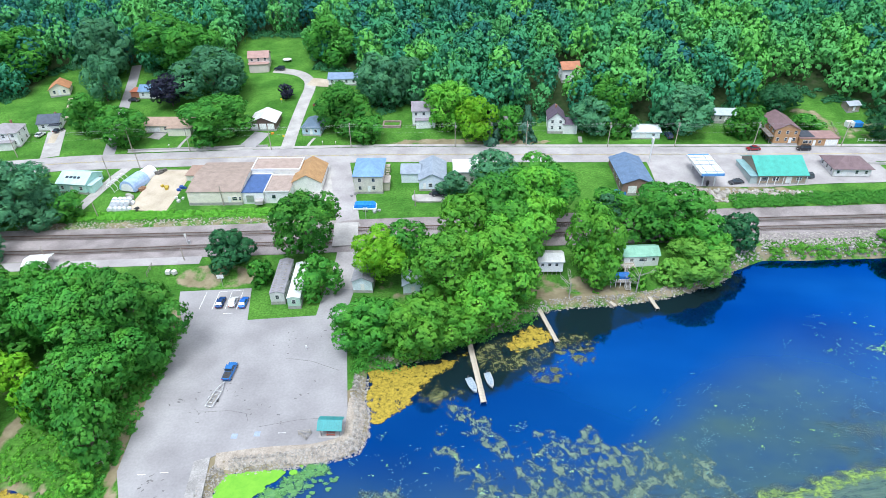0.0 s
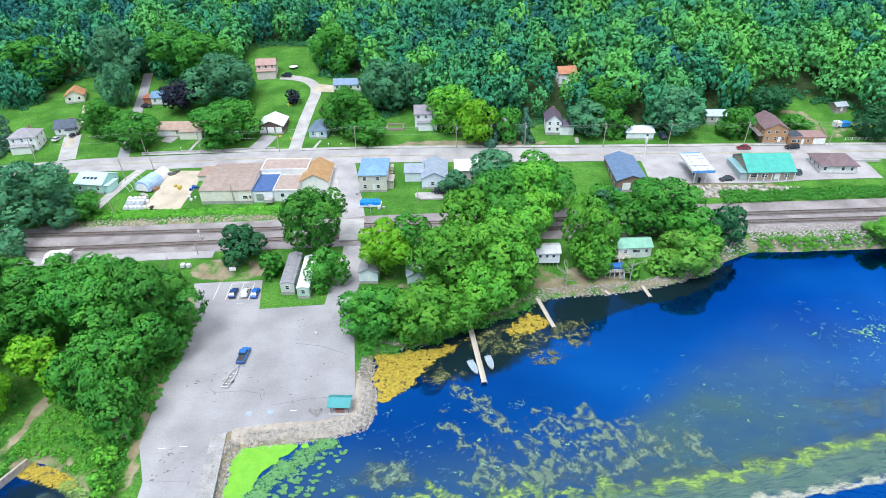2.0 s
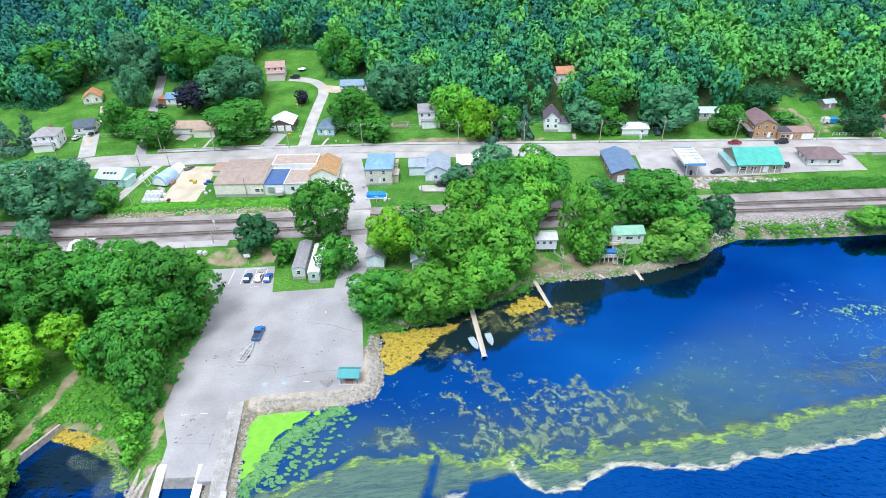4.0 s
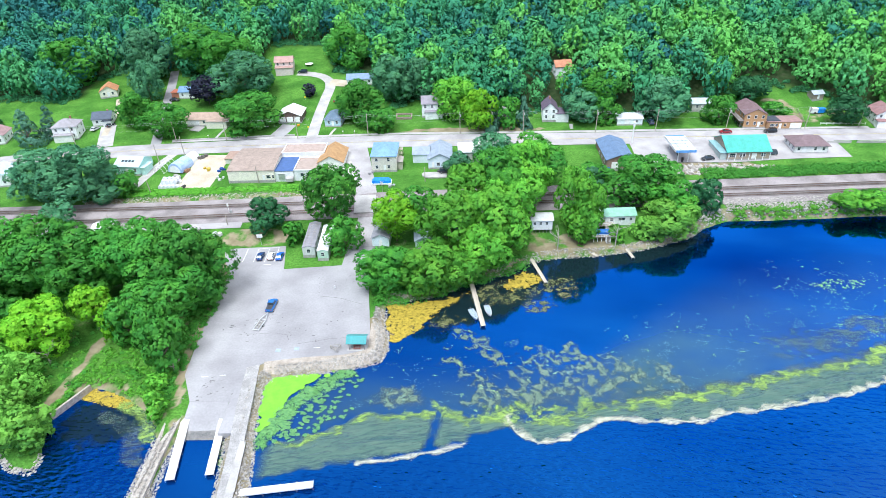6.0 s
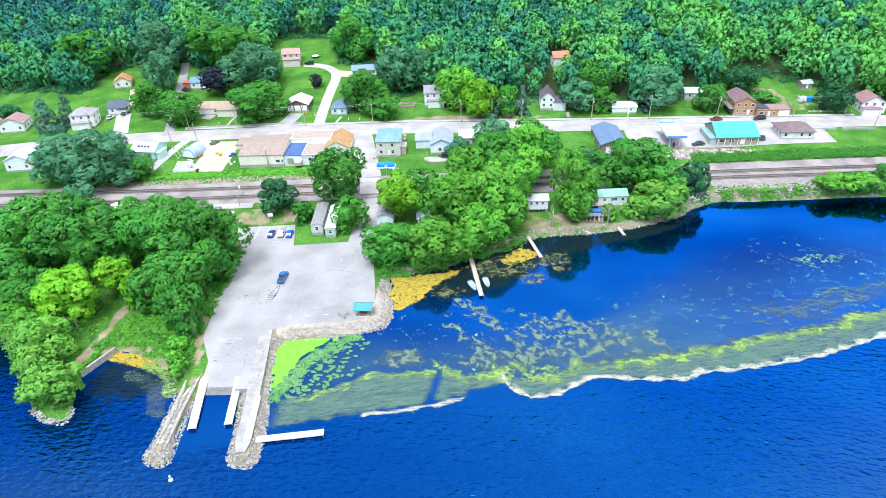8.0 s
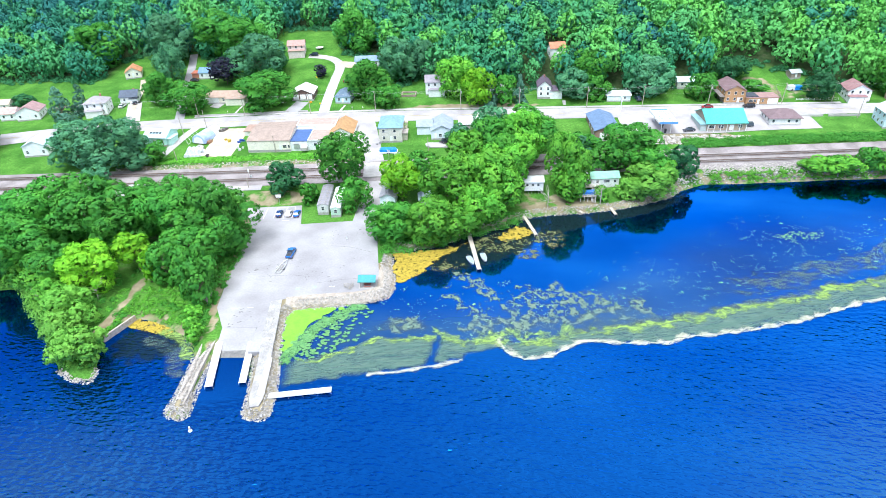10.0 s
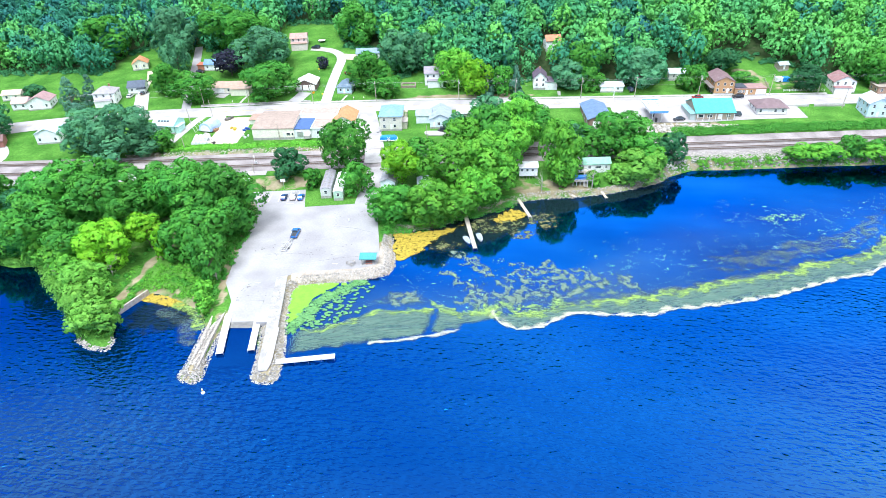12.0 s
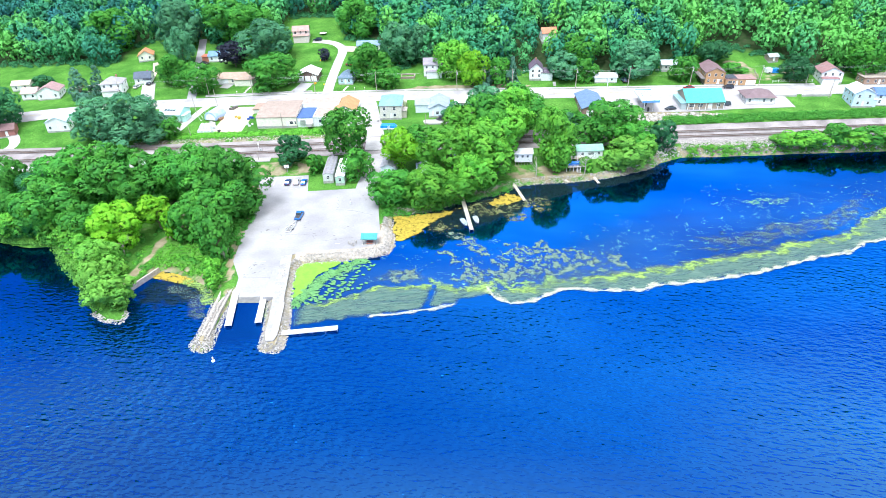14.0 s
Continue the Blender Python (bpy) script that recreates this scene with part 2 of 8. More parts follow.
def water_material():
    """Blue water: calm near the shore, rippled in the open, with faint drifts of wind and sediment; tree reflection and
    lit ripples are painted in.
    """
    m, n, l, p = material("lake_water")
    tc = n.new("ShaderNodeTexCoord")

    def noise_at(scale, detail=3.0):
        mp = n.new("ShaderNodeMapping")
        mp.vector_type = "TEXTURE"
        mp.inputs["Scale"].default_value = (1 / scale[0], 1 / scale[1], 1.0)
        mp.inputs["Rotation"].default_value = (0, 0, radians(-9))
        l.new(tc.outputs["Object"], mp.inputs["Vector"])
        k = n.new("ShaderNodeTexNoise")
        k.inputs["Scale"].default_value = 1.0
        k.inputs["Detail"].default_value = detail
        l.new(mp.outputs["Vector"], k.inputs["Vector"])
        return k.outputs["Fac"]

    at = n.new("ShaderNodeAttribute")
    at.attribute_name = "ripple"
    tone = n.new("ShaderNodeValToRGB")
    e = tone.color_ramp.elements
    e[0].position, e[0].color = 0.36, (0.002, 0.1, 0.54, 1)
    e[1].position, e[1].color = 0.68, (0.015, 0.2, 0.7, 1)
    l.new(noise_at((0.012, 0.03, 1.0), 4.0), tone.inputs["Fac"])
    bed = n.new("ShaderNodeAttribute")
    bed.attribute_name = "bed"
    cloudy = n.new("ShaderNodeMapRange")
    cloudy.inputs["From Min"].default_value, cloudy.inputs["From Max"].default_value = 0.36, 0.62
    cloudy.inputs["To Min"].default_value = 0.72
    l.new(noise_at((0.07, 0.1, 1.0), 6.0), cloudy.inputs["Value"])
    murk = n.new("ShaderNodeMath")
    murk.operation = "MULTIPLY"
    l.new(bed.outputs["Fac"], murk.inputs[0])
    l.new(cloudy.outputs["Result"], murk.inputs[1])
    deep = n.new("ShaderNodeMixRGB")
    deep.inputs["Color1"].default_value = (0.002, 0.022, 0.095, 1)
    deep.inputs["Color2"].default_value = (0.046, 0.092, 0.098, 1)
    l.new(murk.outputs["Value"], deep.inputs["Fac"])
    # paler colour for murk and, painted in, the light on wind ripples
    lit_murk = n.new("ShaderNodeAttribute")
    lit_murk.attribute_name = "lit_murk"
    pale = n.new("ShaderNodeMixRGB")
    pale.inputs["Color2"].default_value = (0.028, 0.066, 0.085, 1)
    l.new(lit_murk.outputs["Fac"], pale.inputs["Fac"])
    l.new(deep.outputs["Color"], pale.inputs["Color1"])
    # dark reflection of the shore trees painted into the water colour
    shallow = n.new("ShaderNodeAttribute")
    shallow.attribute_name = "dark_reflection"
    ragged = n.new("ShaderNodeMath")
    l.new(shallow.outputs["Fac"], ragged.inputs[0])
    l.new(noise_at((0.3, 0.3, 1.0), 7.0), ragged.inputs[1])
    # weedy: where weed and the painted tree reflection darken the water
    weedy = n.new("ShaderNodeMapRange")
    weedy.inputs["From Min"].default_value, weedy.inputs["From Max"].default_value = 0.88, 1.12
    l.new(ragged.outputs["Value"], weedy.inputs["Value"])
    reflection_mix = n.new("ShaderNodeMixRGB")
    reflection_mix.inputs["Color2"].default_value = (0.007, 0.018, 0.022, 1)
    l.new(weedy.outputs["Result"], reflection_mix.inputs["Fac"])
    l.new(pale.outputs["Color"], reflection_mix.inputs["Color1"])
    l.new(reflection_mix.outputs["Color"], p.inputs["Base Color"])
    p.inputs["Roughness"].default_value = 0.6
    p.inputs["Specular IOR Level"].default_value = 0.0
    gl = n.new("ShaderNodeBsdfGlossy")
    gl.inputs["Roughness"].default_value = 0.06
    l.new(tone.outputs["Color"], gl.inputs["Color"])
    lw = n.new("ShaderNodeLayerWeight")
    lw.inputs["Blend"].default_value = 0.5
    sheen = n.new("ShaderNodeValToRGB")
    e = sheen.color_ramp.elements
    e[0].position, e[0].color = 0.05, (0.12, 0.12, 0.12, 1)
    e[1].position, e[1].color = 0.6, (1, 1, 1, 1)
    for at_, v in ((0.26, 0.28), (0.37, 0.42), (0.48, 0.85)):
        k = e.new(at_)
        k.color = (v, v, v, 1)
    l.new(lw.outputs["Facing"], sheen.inputs["Fac"])
    film = n.new("ShaderNodeMath")
    film.operation = "MULTIPLY_ADD"
    film.inputs[1].default_value = -0.92
    film.inputs[2].default_value = 1.0
    steep = n.new("ShaderNodeMapRange")
    steep.inputs["From Min"].default_value, steep.inputs["From Max"].default_value = 0.33, 0.42
    steep.inputs["To Min"].default_value, steep.inputs["To Max"].default_value = 1.0, 0.12
    l.new(lw.outputs["Facing"], steep.inputs["Value"])
    dull = n.new("ShaderNodeMath")
    dull.operation = "MULTIPLY"
    l.new(murk.outputs["Value"], dull.inputs[0])
    l.new(steep.outputs["Result"], dull.inputs[1])
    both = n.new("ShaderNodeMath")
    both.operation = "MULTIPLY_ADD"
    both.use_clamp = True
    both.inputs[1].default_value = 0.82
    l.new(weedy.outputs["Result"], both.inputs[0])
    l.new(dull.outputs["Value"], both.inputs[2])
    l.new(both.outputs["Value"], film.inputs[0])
    gain = n.new("ShaderNodeMath")
    gain.operation = "MULTIPLY"
    l.new(sheen.outputs["Color"], gain.inputs[0])
    l.new(film.outputs["Value"], gain.inputs[1])
    ms = n.new("ShaderNodeMixShader")
    l.new(gain.outputs["Value"], ms.inputs["Fac"])
    l.new(p.outputs["BSDF"], ms.inputs[1])
    l.new(gl.outputs["BSDF"], ms.inputs[2])
    l.new(ms.outputs["Shader"], n["Material Output"].inputs["Surface"])
    waves = n.new("ShaderNodeMath")
    waves.operation = "MULTIPLY"
    l.new(noise_at((0.5, 1.0, 1.0), 1.2), waves.inputs[0])
    gust = n.new("ShaderNodeMapRange")
    gust.inputs["From Min"].default_value, gust.inputs["From Max"].default_value = 0.3, 0.7
    gust.inputs["To Min"].default_value, gust.inputs["To Max"].default_value = 0.55, 1.3
    l.new(noise_at((0.03, 0.06, 1.0), 3.0), gust.inputs["Value"])
    rough_sea = n.new("ShaderNodeMath")
    rough_sea.operation = "MULTIPLY"
    l.new(at.outputs["Fac"], rough_sea.inputs[0])
    l.new(gust.outputs["Result"], rough_sea.inputs[1])
    l.new(rough_sea.outputs["Value"], waves.inputs[1])
    bp = n.new("ShaderNodeBump")
    bp.inputs["Strength"].default_value = 1.0
    bp.inputs["Distance"].default_value = 0.52
    l.new(waves.outputs["Value"], bp.inputs["Height"])
    for node in (p, gl, lw):
        l.new(bp.outputs["Normal"], node.inputs["Normal"])
    return m


def floating(name, a, b, size, grain, rough=0.8, holes=0.5, opacity=1.0, edge=0.15, stretch=1.0, rag=1.6, turn=10.0):
    """A mat that floats on the water: the cover attribute and a ragged noise decide where it is there at all."""
    m, n, l, p = material(name)
    tc = n.new("ShaderNodeTexCoord")

    def noise_at(s, detail, distort=0.0):
        k = n.new("ShaderNodeTexNoise")
        k.inputs["Scale"].default_value = 1.0 / s
        k.inputs["Detail"].default_value = detail
        k.inputs["Distortion"].default_value = distort
        k.inputs["Roughness"].default_value = 0.74
        mp = n.new("ShaderNodeMapping")
        mp.vector_type = "TEXTURE"
        mp.inputs["Rotation"].default_value = (0, 0, radians(turn))
        mp.inputs["Scale"].default_value = (stretch, 1.0, 1.0)
        l.new(tc.outputs["Object"], mp.inputs["Vector"])
        l.new(mp.outputs["Vector"], k.inputs["Vector"])
        return k.outputs["Fac"]

    ramp = n.new("ShaderNodeValToRGB")
    e = ramp.color_ramp.elements
    e[0].position, e[0].color = 0.35, (*a, 1)
    e[1].position, e[1].color = 0.65, (*b, 1)
    l.new(noise_at(size * 0.6, 7.0, 0.3), ramp.inputs["Fac"])
    l.new(ramp.outputs["Color"], p.inputs["Base Color"])
    p.inputs["Roughness"].default_value = rough
    p.inputs["Specular IOR Level"].default_value = 0.2
    at = n.new("ShaderNodeAttribute")
    at.attribute_name = "cover"
    ad = n.new("ShaderNodeMath")
    ad.operation = "MULTIPLY_ADD"
    ad.inputs[1].default_value = rag
    l.new(noise_at(size, 9.0, grain), ad.inputs[0])
    l.new(at.outputs["Fac"], ad.inputs[2])
    step = n.new("ShaderNodeMapRange")
    step.inputs["From Min"].default_value = 0.5 * rag + 0.15 + holes
    step.inputs["From Max"].default_value = 0.5 * rag + 0.15 + holes + edge
    step.inputs["To Max"].default_value = opacity
    l.new(ad.outputs["Value"], step.inputs["Value"])
    l.new(step.outputs["Result"], p.inputs["Alpha"])
    return m


# ---- building helpers ----
def part(name, bm, mat_, parent=None, label="", smooth=False):
    me = bpy.data.meshes.new(name)
    bmesh.ops.recalc_face_normals(bm, faces=bm.faces[:])
    bm.to_mesh(me)
    bm.free()
    if smooth:
        for f in me.polygons:
            f.use_smooth = True
    me.materials.append(mat_)
    ob = new(name, me)
    if parent is not None:
        ob.parent = parent
    if label:
        ob["label"] = label
    return ob


def thing(name, label, category, x=0.0, y=0.0, z=0.0, rz=0.0, group="", kind=""):
    ob = new(name)
    ob.matrix_basis = pose(x, y, z, 0, 0, rz)
    return tagged(ob, label, category, group, kind)


def box(bm, x, y, z, sx, sy, sz, rz=0.0, rx=0.0, ry=0.0):
    """A box by its centre and full sizes."""
    m = pose(x, y, z, rx, ry, rz) @ Matrix.Diagonal((sx, sy, sz, 1))
    return bmesh.ops.create_cube(bm, size=1.0, matrix=m)["verts"]


def rod(bm, a, b, r0, r1=None, seg=8):
    a, b = Vector(a), Vector(b)
    d = b - a
    m = Matrix.Translation((a + b) / 2) @ d.to_track_quat("Z", "Y").to_matrix().to_4x4()
    bmesh.ops.create_cone(bm, cap_ends=True, segments=seg, radius1=r0, radius2=r0 if r1 is None else r1, depth=d.length, matrix=m)


def solid(bm, pts, faces):
    v = [bm.verts.new(p) for p in pts]
    for f in faces:
        bm.faces.new([v[i] for i in f])


def slab(bm, outline, z0, z1):
    """A flat plate over an outline."""
    n = len(outline)
    lo = [bm.verts.new((x, y, z0)) for x, y in outline]
    hi = [bm.verts.new((x, y, z1)) for x, y in outline]
    bm.faces.new(hi)
    bm.faces.new(lo[::-1])
    for i in range(n):
        j = (i + 1) % n
        bm.faces.new((lo[i], lo[j], hi[j], hi[i]))
    bmesh.ops.triangulate(bm, faces=[f for f in bm.faces if len(f.verts) > 4])


# ---- the lie of the land ----
PROFILE = [(-500, 1.4), (130, 1.4), (137, 3.2), (157, 3.4), (161, 4.0), (170, 5.2), (184, 6.8), (200, 7.2), (215, 8.6), (240, 11),
           (265, 14), (300, 19), (350, 27), (420, 42), (620, 85), (1200, 160), (3000, 200)]
TRACK_SOUTH = [(-420, 136), (-170, 142.4), (-100, 144.6), (-50, 147.6), (-13, 149.8), (88, 153.8), (169, 156.3), (420, 162)]
TRACK_NORTH = [(-420, 147), (-170, 150.8), (-100, 152.3), (-50, 153.8), (-16, 155.5), (88, 158.6), (169, 161.5), (420, 168)]
SHORE_EAST = [(420, 152), (161.5, 144.9), (126.5, 143.9), (99, 142.6), (86, 142.7), (76.2, 137.6), (71.9, 133), (60, 128), (52.4, 125.5), (41.9, 123.4), (32, 122.8),
              (25.6, 121.8), (19, 118.6), (14.5, 114.9), (9.1, 112.6), (5.1, 111.6), (-0.2, 107.4), (-6.5, 104.2), (-12.8, 102.8), (-17.6, 101.6)]
SHORE_LOT = [(-17.5, 94.1), (-16, 88), (-15.8, 83), (-17.3, 79.2), (-21.6, 77.7), (-26.7, 76.5), (-33.8, 75.3), (-40.6, 74.7), (-42.2, 71)]
JETTY_EAST = [(-41.6, 63.6), (-40.5, 56.4), (-39.2, 49.8), (-38.4, 43.8), (-38.3, 38.8), (-39.4, 37.1), (-42.9, 37.5), (-44.2, 39.3), (-44.3, 42.4), (-44.9, 48.3),
              (-45.6, 53.1), (-46.6, 57), (-47.6, 60)]
JETTY_WEST = [(-55.9, 60), (-56.2, 50), (-55.8, 42.5), (-55.4, 38.6), (-56.6, 37.3), (-59.7, 38.1), (-61, 40), (-60.6, 42.6), (-60.5, 50.9), (-60.8, 57)]
COVE = [(-62, 60.2), (-65.2, 64), (-70.8, 67.9), (-75.9, 70.4), (-80.5, 72.0), (-85.2, 62.8), (-84, 58), (-82.3, 53.6), (-81.6, 48.8), (-86.1, 49.6), (-91.1, 53),
        (-99, 63), (-106.6, 71.4), (-114, 80.2), (-118.5, 86), (-126.8, 85.3), (-137.8, 88.8), (-420, 100)]
LAND = np.array(SHORE_EAST + SHORE_LOT + JETTY_EAST + JETTY_WEST + COVE + [(-3000, 120), (-3000, 4000), (3000, 4000), (3000, 190)], float)


def ease(v, a, b):
    u = np.clip((np.asarray(v, float) - a) / (b - a), 0, 1)
    return u * u * (3 - 2 * u)


def line_y(line, x):
    return np.interp(x, [p[0] for p in line], [p[1] for p in line])


def land_height(x, y):
    """The height of the land over the lake, shores left out."""
    z = np.interp(y, [p[0] for p in PROFILE], [p[1] for p in PROFILE])
    z = z + 8 * ease(x, -25, 60) * ease(y, 212, 252)
    off = np.abs(y - (line_y(TRACK_SOUTH, x) + line_y(TRACK_NORTH, x)) / 2)
    bed = 1 - ease(off, 6.5, 9.5)
    return z * (1 - bed) + np.minimum(z, 3.25) * bed


def distance_to(line, x, y, closed=False):
    """The distance of many points from a broken line."""
    p = np.asarray(line, float)
    q = np.roll(p, -1, 0) if closed else p[1:]
    p = p if closed else p[:-1]
    best = np.full(np.shape(x), 1e9)
    for (ax, ay), (bx, by) in zip(p, q):
        dx, dy = bx - ax, by - ay
        u = np.clip(((x - ax) * dx + (y - ay) * dy) / (dx * dx + dy * dy + 1e-9), 0, 1)
        best = np.minimum(best, np.hypot(x - ax - u * dx, y - ay - u * dy))
    return best


def inside(poly, x, y):
    poly = np.asarray(poly, float)
    hit = np.zeros(np.shape(x), bool)
    for (ax, ay), (bx, by) in zip(poly, np.roll(poly, -1, 0)):
        cross = ((ay > y) != (by > y)) & (x < (bx - ax) * (y - ay) / (by - ay + 1e-12) + ax)
        hit ^= cross
    return hit


def shore_distance(x, y):
    """Metres inland from the water's edge; below zero out on the lake."""
    d = distance_to(LAND, x, y, True)
    return np.where(inside(LAND, x, y), d, -d)


def ground_height(x, y):
    x, y = np.asarray(x, float), np.asarray(y, float)
    d = shore_distance(x, y)
    z = land_height(x, y)
    bank = ease(d, -0.3, 2.4)
    z = np.where(d > -0.3, z * bank - 0.15 * (1 - bank), -0.15 - np.minimum(1.5, (-0.3 - d) * 0.45))
    ramp = np.interp(y, [45, 57, 66, 68], [-1.9, -0.3, 1.15, 1.4])
    return np.where((x > -57.2) & (x < -46.8) & (y < 68) & (y > 45), np.minimum(z, ramp), z)


def height(x, y):
    return float(ground_height(np.array([x]), np.array([y]))[0])


def grid_mesh(name, xs, ys, zfun, mat_, attrs=None, keep=None):
    X, Y = np.meshgrid(xs, ys)
    x, y = X.ravel(), Y.ravel()
    z = zfun(x, y) if callable(zfun) else np.full(x.shape, zfun)
    nx, ny = len(xs), len(ys)
    i = (np.arange(ny - 1)[:, None] * nx + np.arange(nx - 1)[None, :]).ravel()
    f = np.stack([i, i + 1, i + nx + 1, i + nx], 1)
    if keep is not None:
        k = keep(x, y)
        f = f[k[f].any(1)]
        used = np.unique(f)
        back = np.zeros(len(x), int)
        back[used] = np.arange(len(used))
        f, x, y, z = back[f], x[used], y[used], z[used]
    me = raw_mesh(name, np.stack([x, y, z], 1), f)
    for key, fun in (attrs or {}).items():
        a = me.attributes.new(key, "FLOAT", "POINT")
        a.data.foreach_set("value", np.asarray(fun(x, y), np.float32))
    me.materials.append(mat_)
    for_smooth = np.ones(len(me.polygons), bool)
    me.polygons.foreach_set("use_smooth", for_smooth)
    return new(name, me)


def raw_mesh(name, verts, faces):
    """A mesh from arrays; all faces have the same number of corners."""
    k = faces.shape[1]
    me = bpy.data.meshes.new(name)
    me.vertices.add(len(verts))
    me.vertices.foreach_set("co", np.asarray(verts, np.float32).ravel())
    me.loops.add(faces.size)
    me.loops.foreach_set("vertex_index", np.asarray(faces, np.int32).ravel())
    me.polygons.add(len(faces))
    me.polygons.foreach_set("loop_start", np.arange(0, faces.size, k, dtype=np.int32))
    me.update(calc_edges=True)
    return me


# ---- ground and water ----
WOODS_EDGE = [(-420, 232), (-189, 243), (-173, 240), (-167, 247), (-171, 260), (-157, 274), (-143, 258), (-134, 276), (-122, 262), (-95, 280), (-94, 301), (-63, 301), (-56, 268),
              (-37, 260), (-31, 238), (-22.6, 226), (-13, 236), (-2, 218), (14.5, 213), (36, 218), (53, 211), (66, 213), (78, 210), (95, 216), (108, 222), (118, 229), (126, 231),
              (139, 229), (150, 227), (160, 214), (420, 208)]


LOT_EDGE = [(-18.6, 92), (-18.4, 81), (-25, 78.6), (-34.7, 78), (-43.3, 76.6), (-45, 70), (-44, 60), (-42, 48), (-41, 40)]


FOOTPATH = [(-87.8, 64.5), (-87.0, 69.7), (-86.1, 78.7), (-85.3, 87.0), (-83, 94), (-80, 99)]
LOT_WEST = [(-59, 66), (-61.5, 74), (-62.8, 87), (-63.8, 116), (-67, 122)]


def earth_amount(x, y):
    woods = ease(y - line_y(WOODS_EDGE, x), -2, 10) * 0.3
    shore = (1 - ease(shore_distance(x, y), 1.5, 5.5)) * 0.5 * (0.3 + 0.7 * ease(x, -88, -80))
    verge = (1 - ease(np.abs(y - (line_y(TRACK_SOUTH, x) + line_y(TRACK_NORTH, x)) / 2), 7, 9.5)) * 0.7
    yard = 0.45 * (1 - ease(np.hypot((x - 145) / 14, (y - 212) / 7), 0.7, 1.2))
    shade = 0.35 * (1 - ease(np.hypot((x - 5) / 40, (y - 125) / 13), 0.8, 1.2))
    grove = 0.3 * (1 - ease(np.hypot((x + 95) / 42, (y - 105) / 30), 0.8, 1.1))
    landing = 0.85 * (1 - ease(distance_to(LOT_EDGE, x, y), 2.5, 4.5))
    north = 0.5 * (1 - ease(np.hypot((x + 60) / 12, (y - 134) / 4.5), 0.8, 1.2))
    slope = 0.5 * (1 - ease(np.hypot((x - 36) / 16, (y - 128) / 5), 0.8, 1.3))
    road = 0.6 * (1 - ease(np.hypot((x - 8) / 32, (y - 206) / 3.6), 0.7, 1.2))
    trail = 0.6 * (1 - ease(distance_to(FOOTPATH, x, y), 0.5, 2.4))
    edge = 0.6 * (1 - ease(distance_to(LOT_WEST, x, y), 0.8, 2.2))
    cut = 0.5 * (1 - ease(np.hypot((x - 132) / 9, (y - 220) / 7), 0.6, 1.2))
    trackbank = 0.5 * (1 - ease(np.abs(y - line_y(TRACK_NORTH, x) - 5.0), 2.0, 3.6)) * ease(x, -135, -120) * (1 - ease(x, -40, -32))
    bank = 0.6 * (1 - ease(np.hypot((x - 86) / 24, (y - 171.5) / 5.2), 0.75, 1.15))
    return np.maximum.reduce([trackbank, bank, trail, edge, cut, woods, shore, verge, yard, shade, grove, landing, north, slope, road])


xs = np.concatenate([[-3000, -1500, -800, -520, -420, -360, -320], np.arange(-290, -140, 4.0), np.arange(-140, 125, 1.5), np.arange(125, 292, 4.0), [320, 360, 420, 520, 800, 1500, 3000]])
ys = np.concatenate([[-900, -400, -100, 20], np.arange(34, 166, 1.1), np.arange(166, 262, 2.0), np.arange(262, 440, 6.0), [460, 520, 620, 800, 1200, 2000, 3000]])
CLEARINGS = ((-79, 272, 14), (-40, 257, 10), (39.6, 214, 9), (101.7, 217, 8), (70, 209, 9), (117, 208, 11), (-8, 220, 10), (150, 224, 6))


def shaded_litter_amount(x, y):
    """Fallen leaves and dark undergrowth on the floor of the woods, with the crowns' shade in the colour."""
    a = ease(y - line_y(WOODS_EDGE, x), 0, 5)
    for cx, cy, rad in CLEARINGS:
        a = a * ease(np.hypot(x - cx, y - cy), rad - 2, rad + 2)
    return 0.9 * a


ground = grid_mesh("ground", xs, ys, ground_height, ground_material(), {"earth": earth_amount, "shaded_litter": shaded_litter_amount})
tagged(ground, "green mown grass and earth rising to a wooded hillside", "ground", kind="structure")


def ripple_amount(x, y):
    """Calm within the weed band and by the shore, rippled outside it."""
    band = np.interp(x, [-60, -38, -19, 2, 16, 31, 50, 76, 101, 126, 200], [38, 44, 50, 54, 54, 60, 60, 65, 72, 83, 105])
    out = ease(band - y, -3, 5)
    west = ease(-57 - x, 0, 4) * ease(62 - y, -8, 4)
    return np.clip(np.maximum(out, west) * 0.9 + 0.003, 0, 1)


def bed_amount(x, y):
    """Weed beds and sediment below the surface, inside the algae band."""
    inner = y - np.interp(x, [-36, -20, 0, 30, 60, 100, 126, 200], [54, 62, 61, 63, 69, 81, 93, 125])
    reach = np.interp(x, [14, 34, 56, 80, 110, 160], [6, 20, 38, 50, 46, 30])
    east = ease(x, 12, 42) * ease(inner, -1, 2) * (1 - ease(inner, reach * 0.45, reach))
    west = 0.55 * ease(x, -38, -28) * (1 - ease(x, 30, 60)) * ease(inner, -1, 2) * (1 - ease(inner, 4, 20))
    return np.maximum(east, west)


def lit_murk_amount(x, y):
    """Silty, paler water farther out, with the light on wind ripples put into its colour."""
    south = 0.8 * ease(14 - y, 0, 36)
    east = ease(x - 46 + (40 - y) * 0.6, 0, 75) * ease(62 - y, 0, 26)
    # the west part stands in for bright wave crests
    west = 0.55 * ease(-30 - x, 0, 55) * ease(46 - y, 0, 24)
    return np.maximum.reduce([south, east, west])


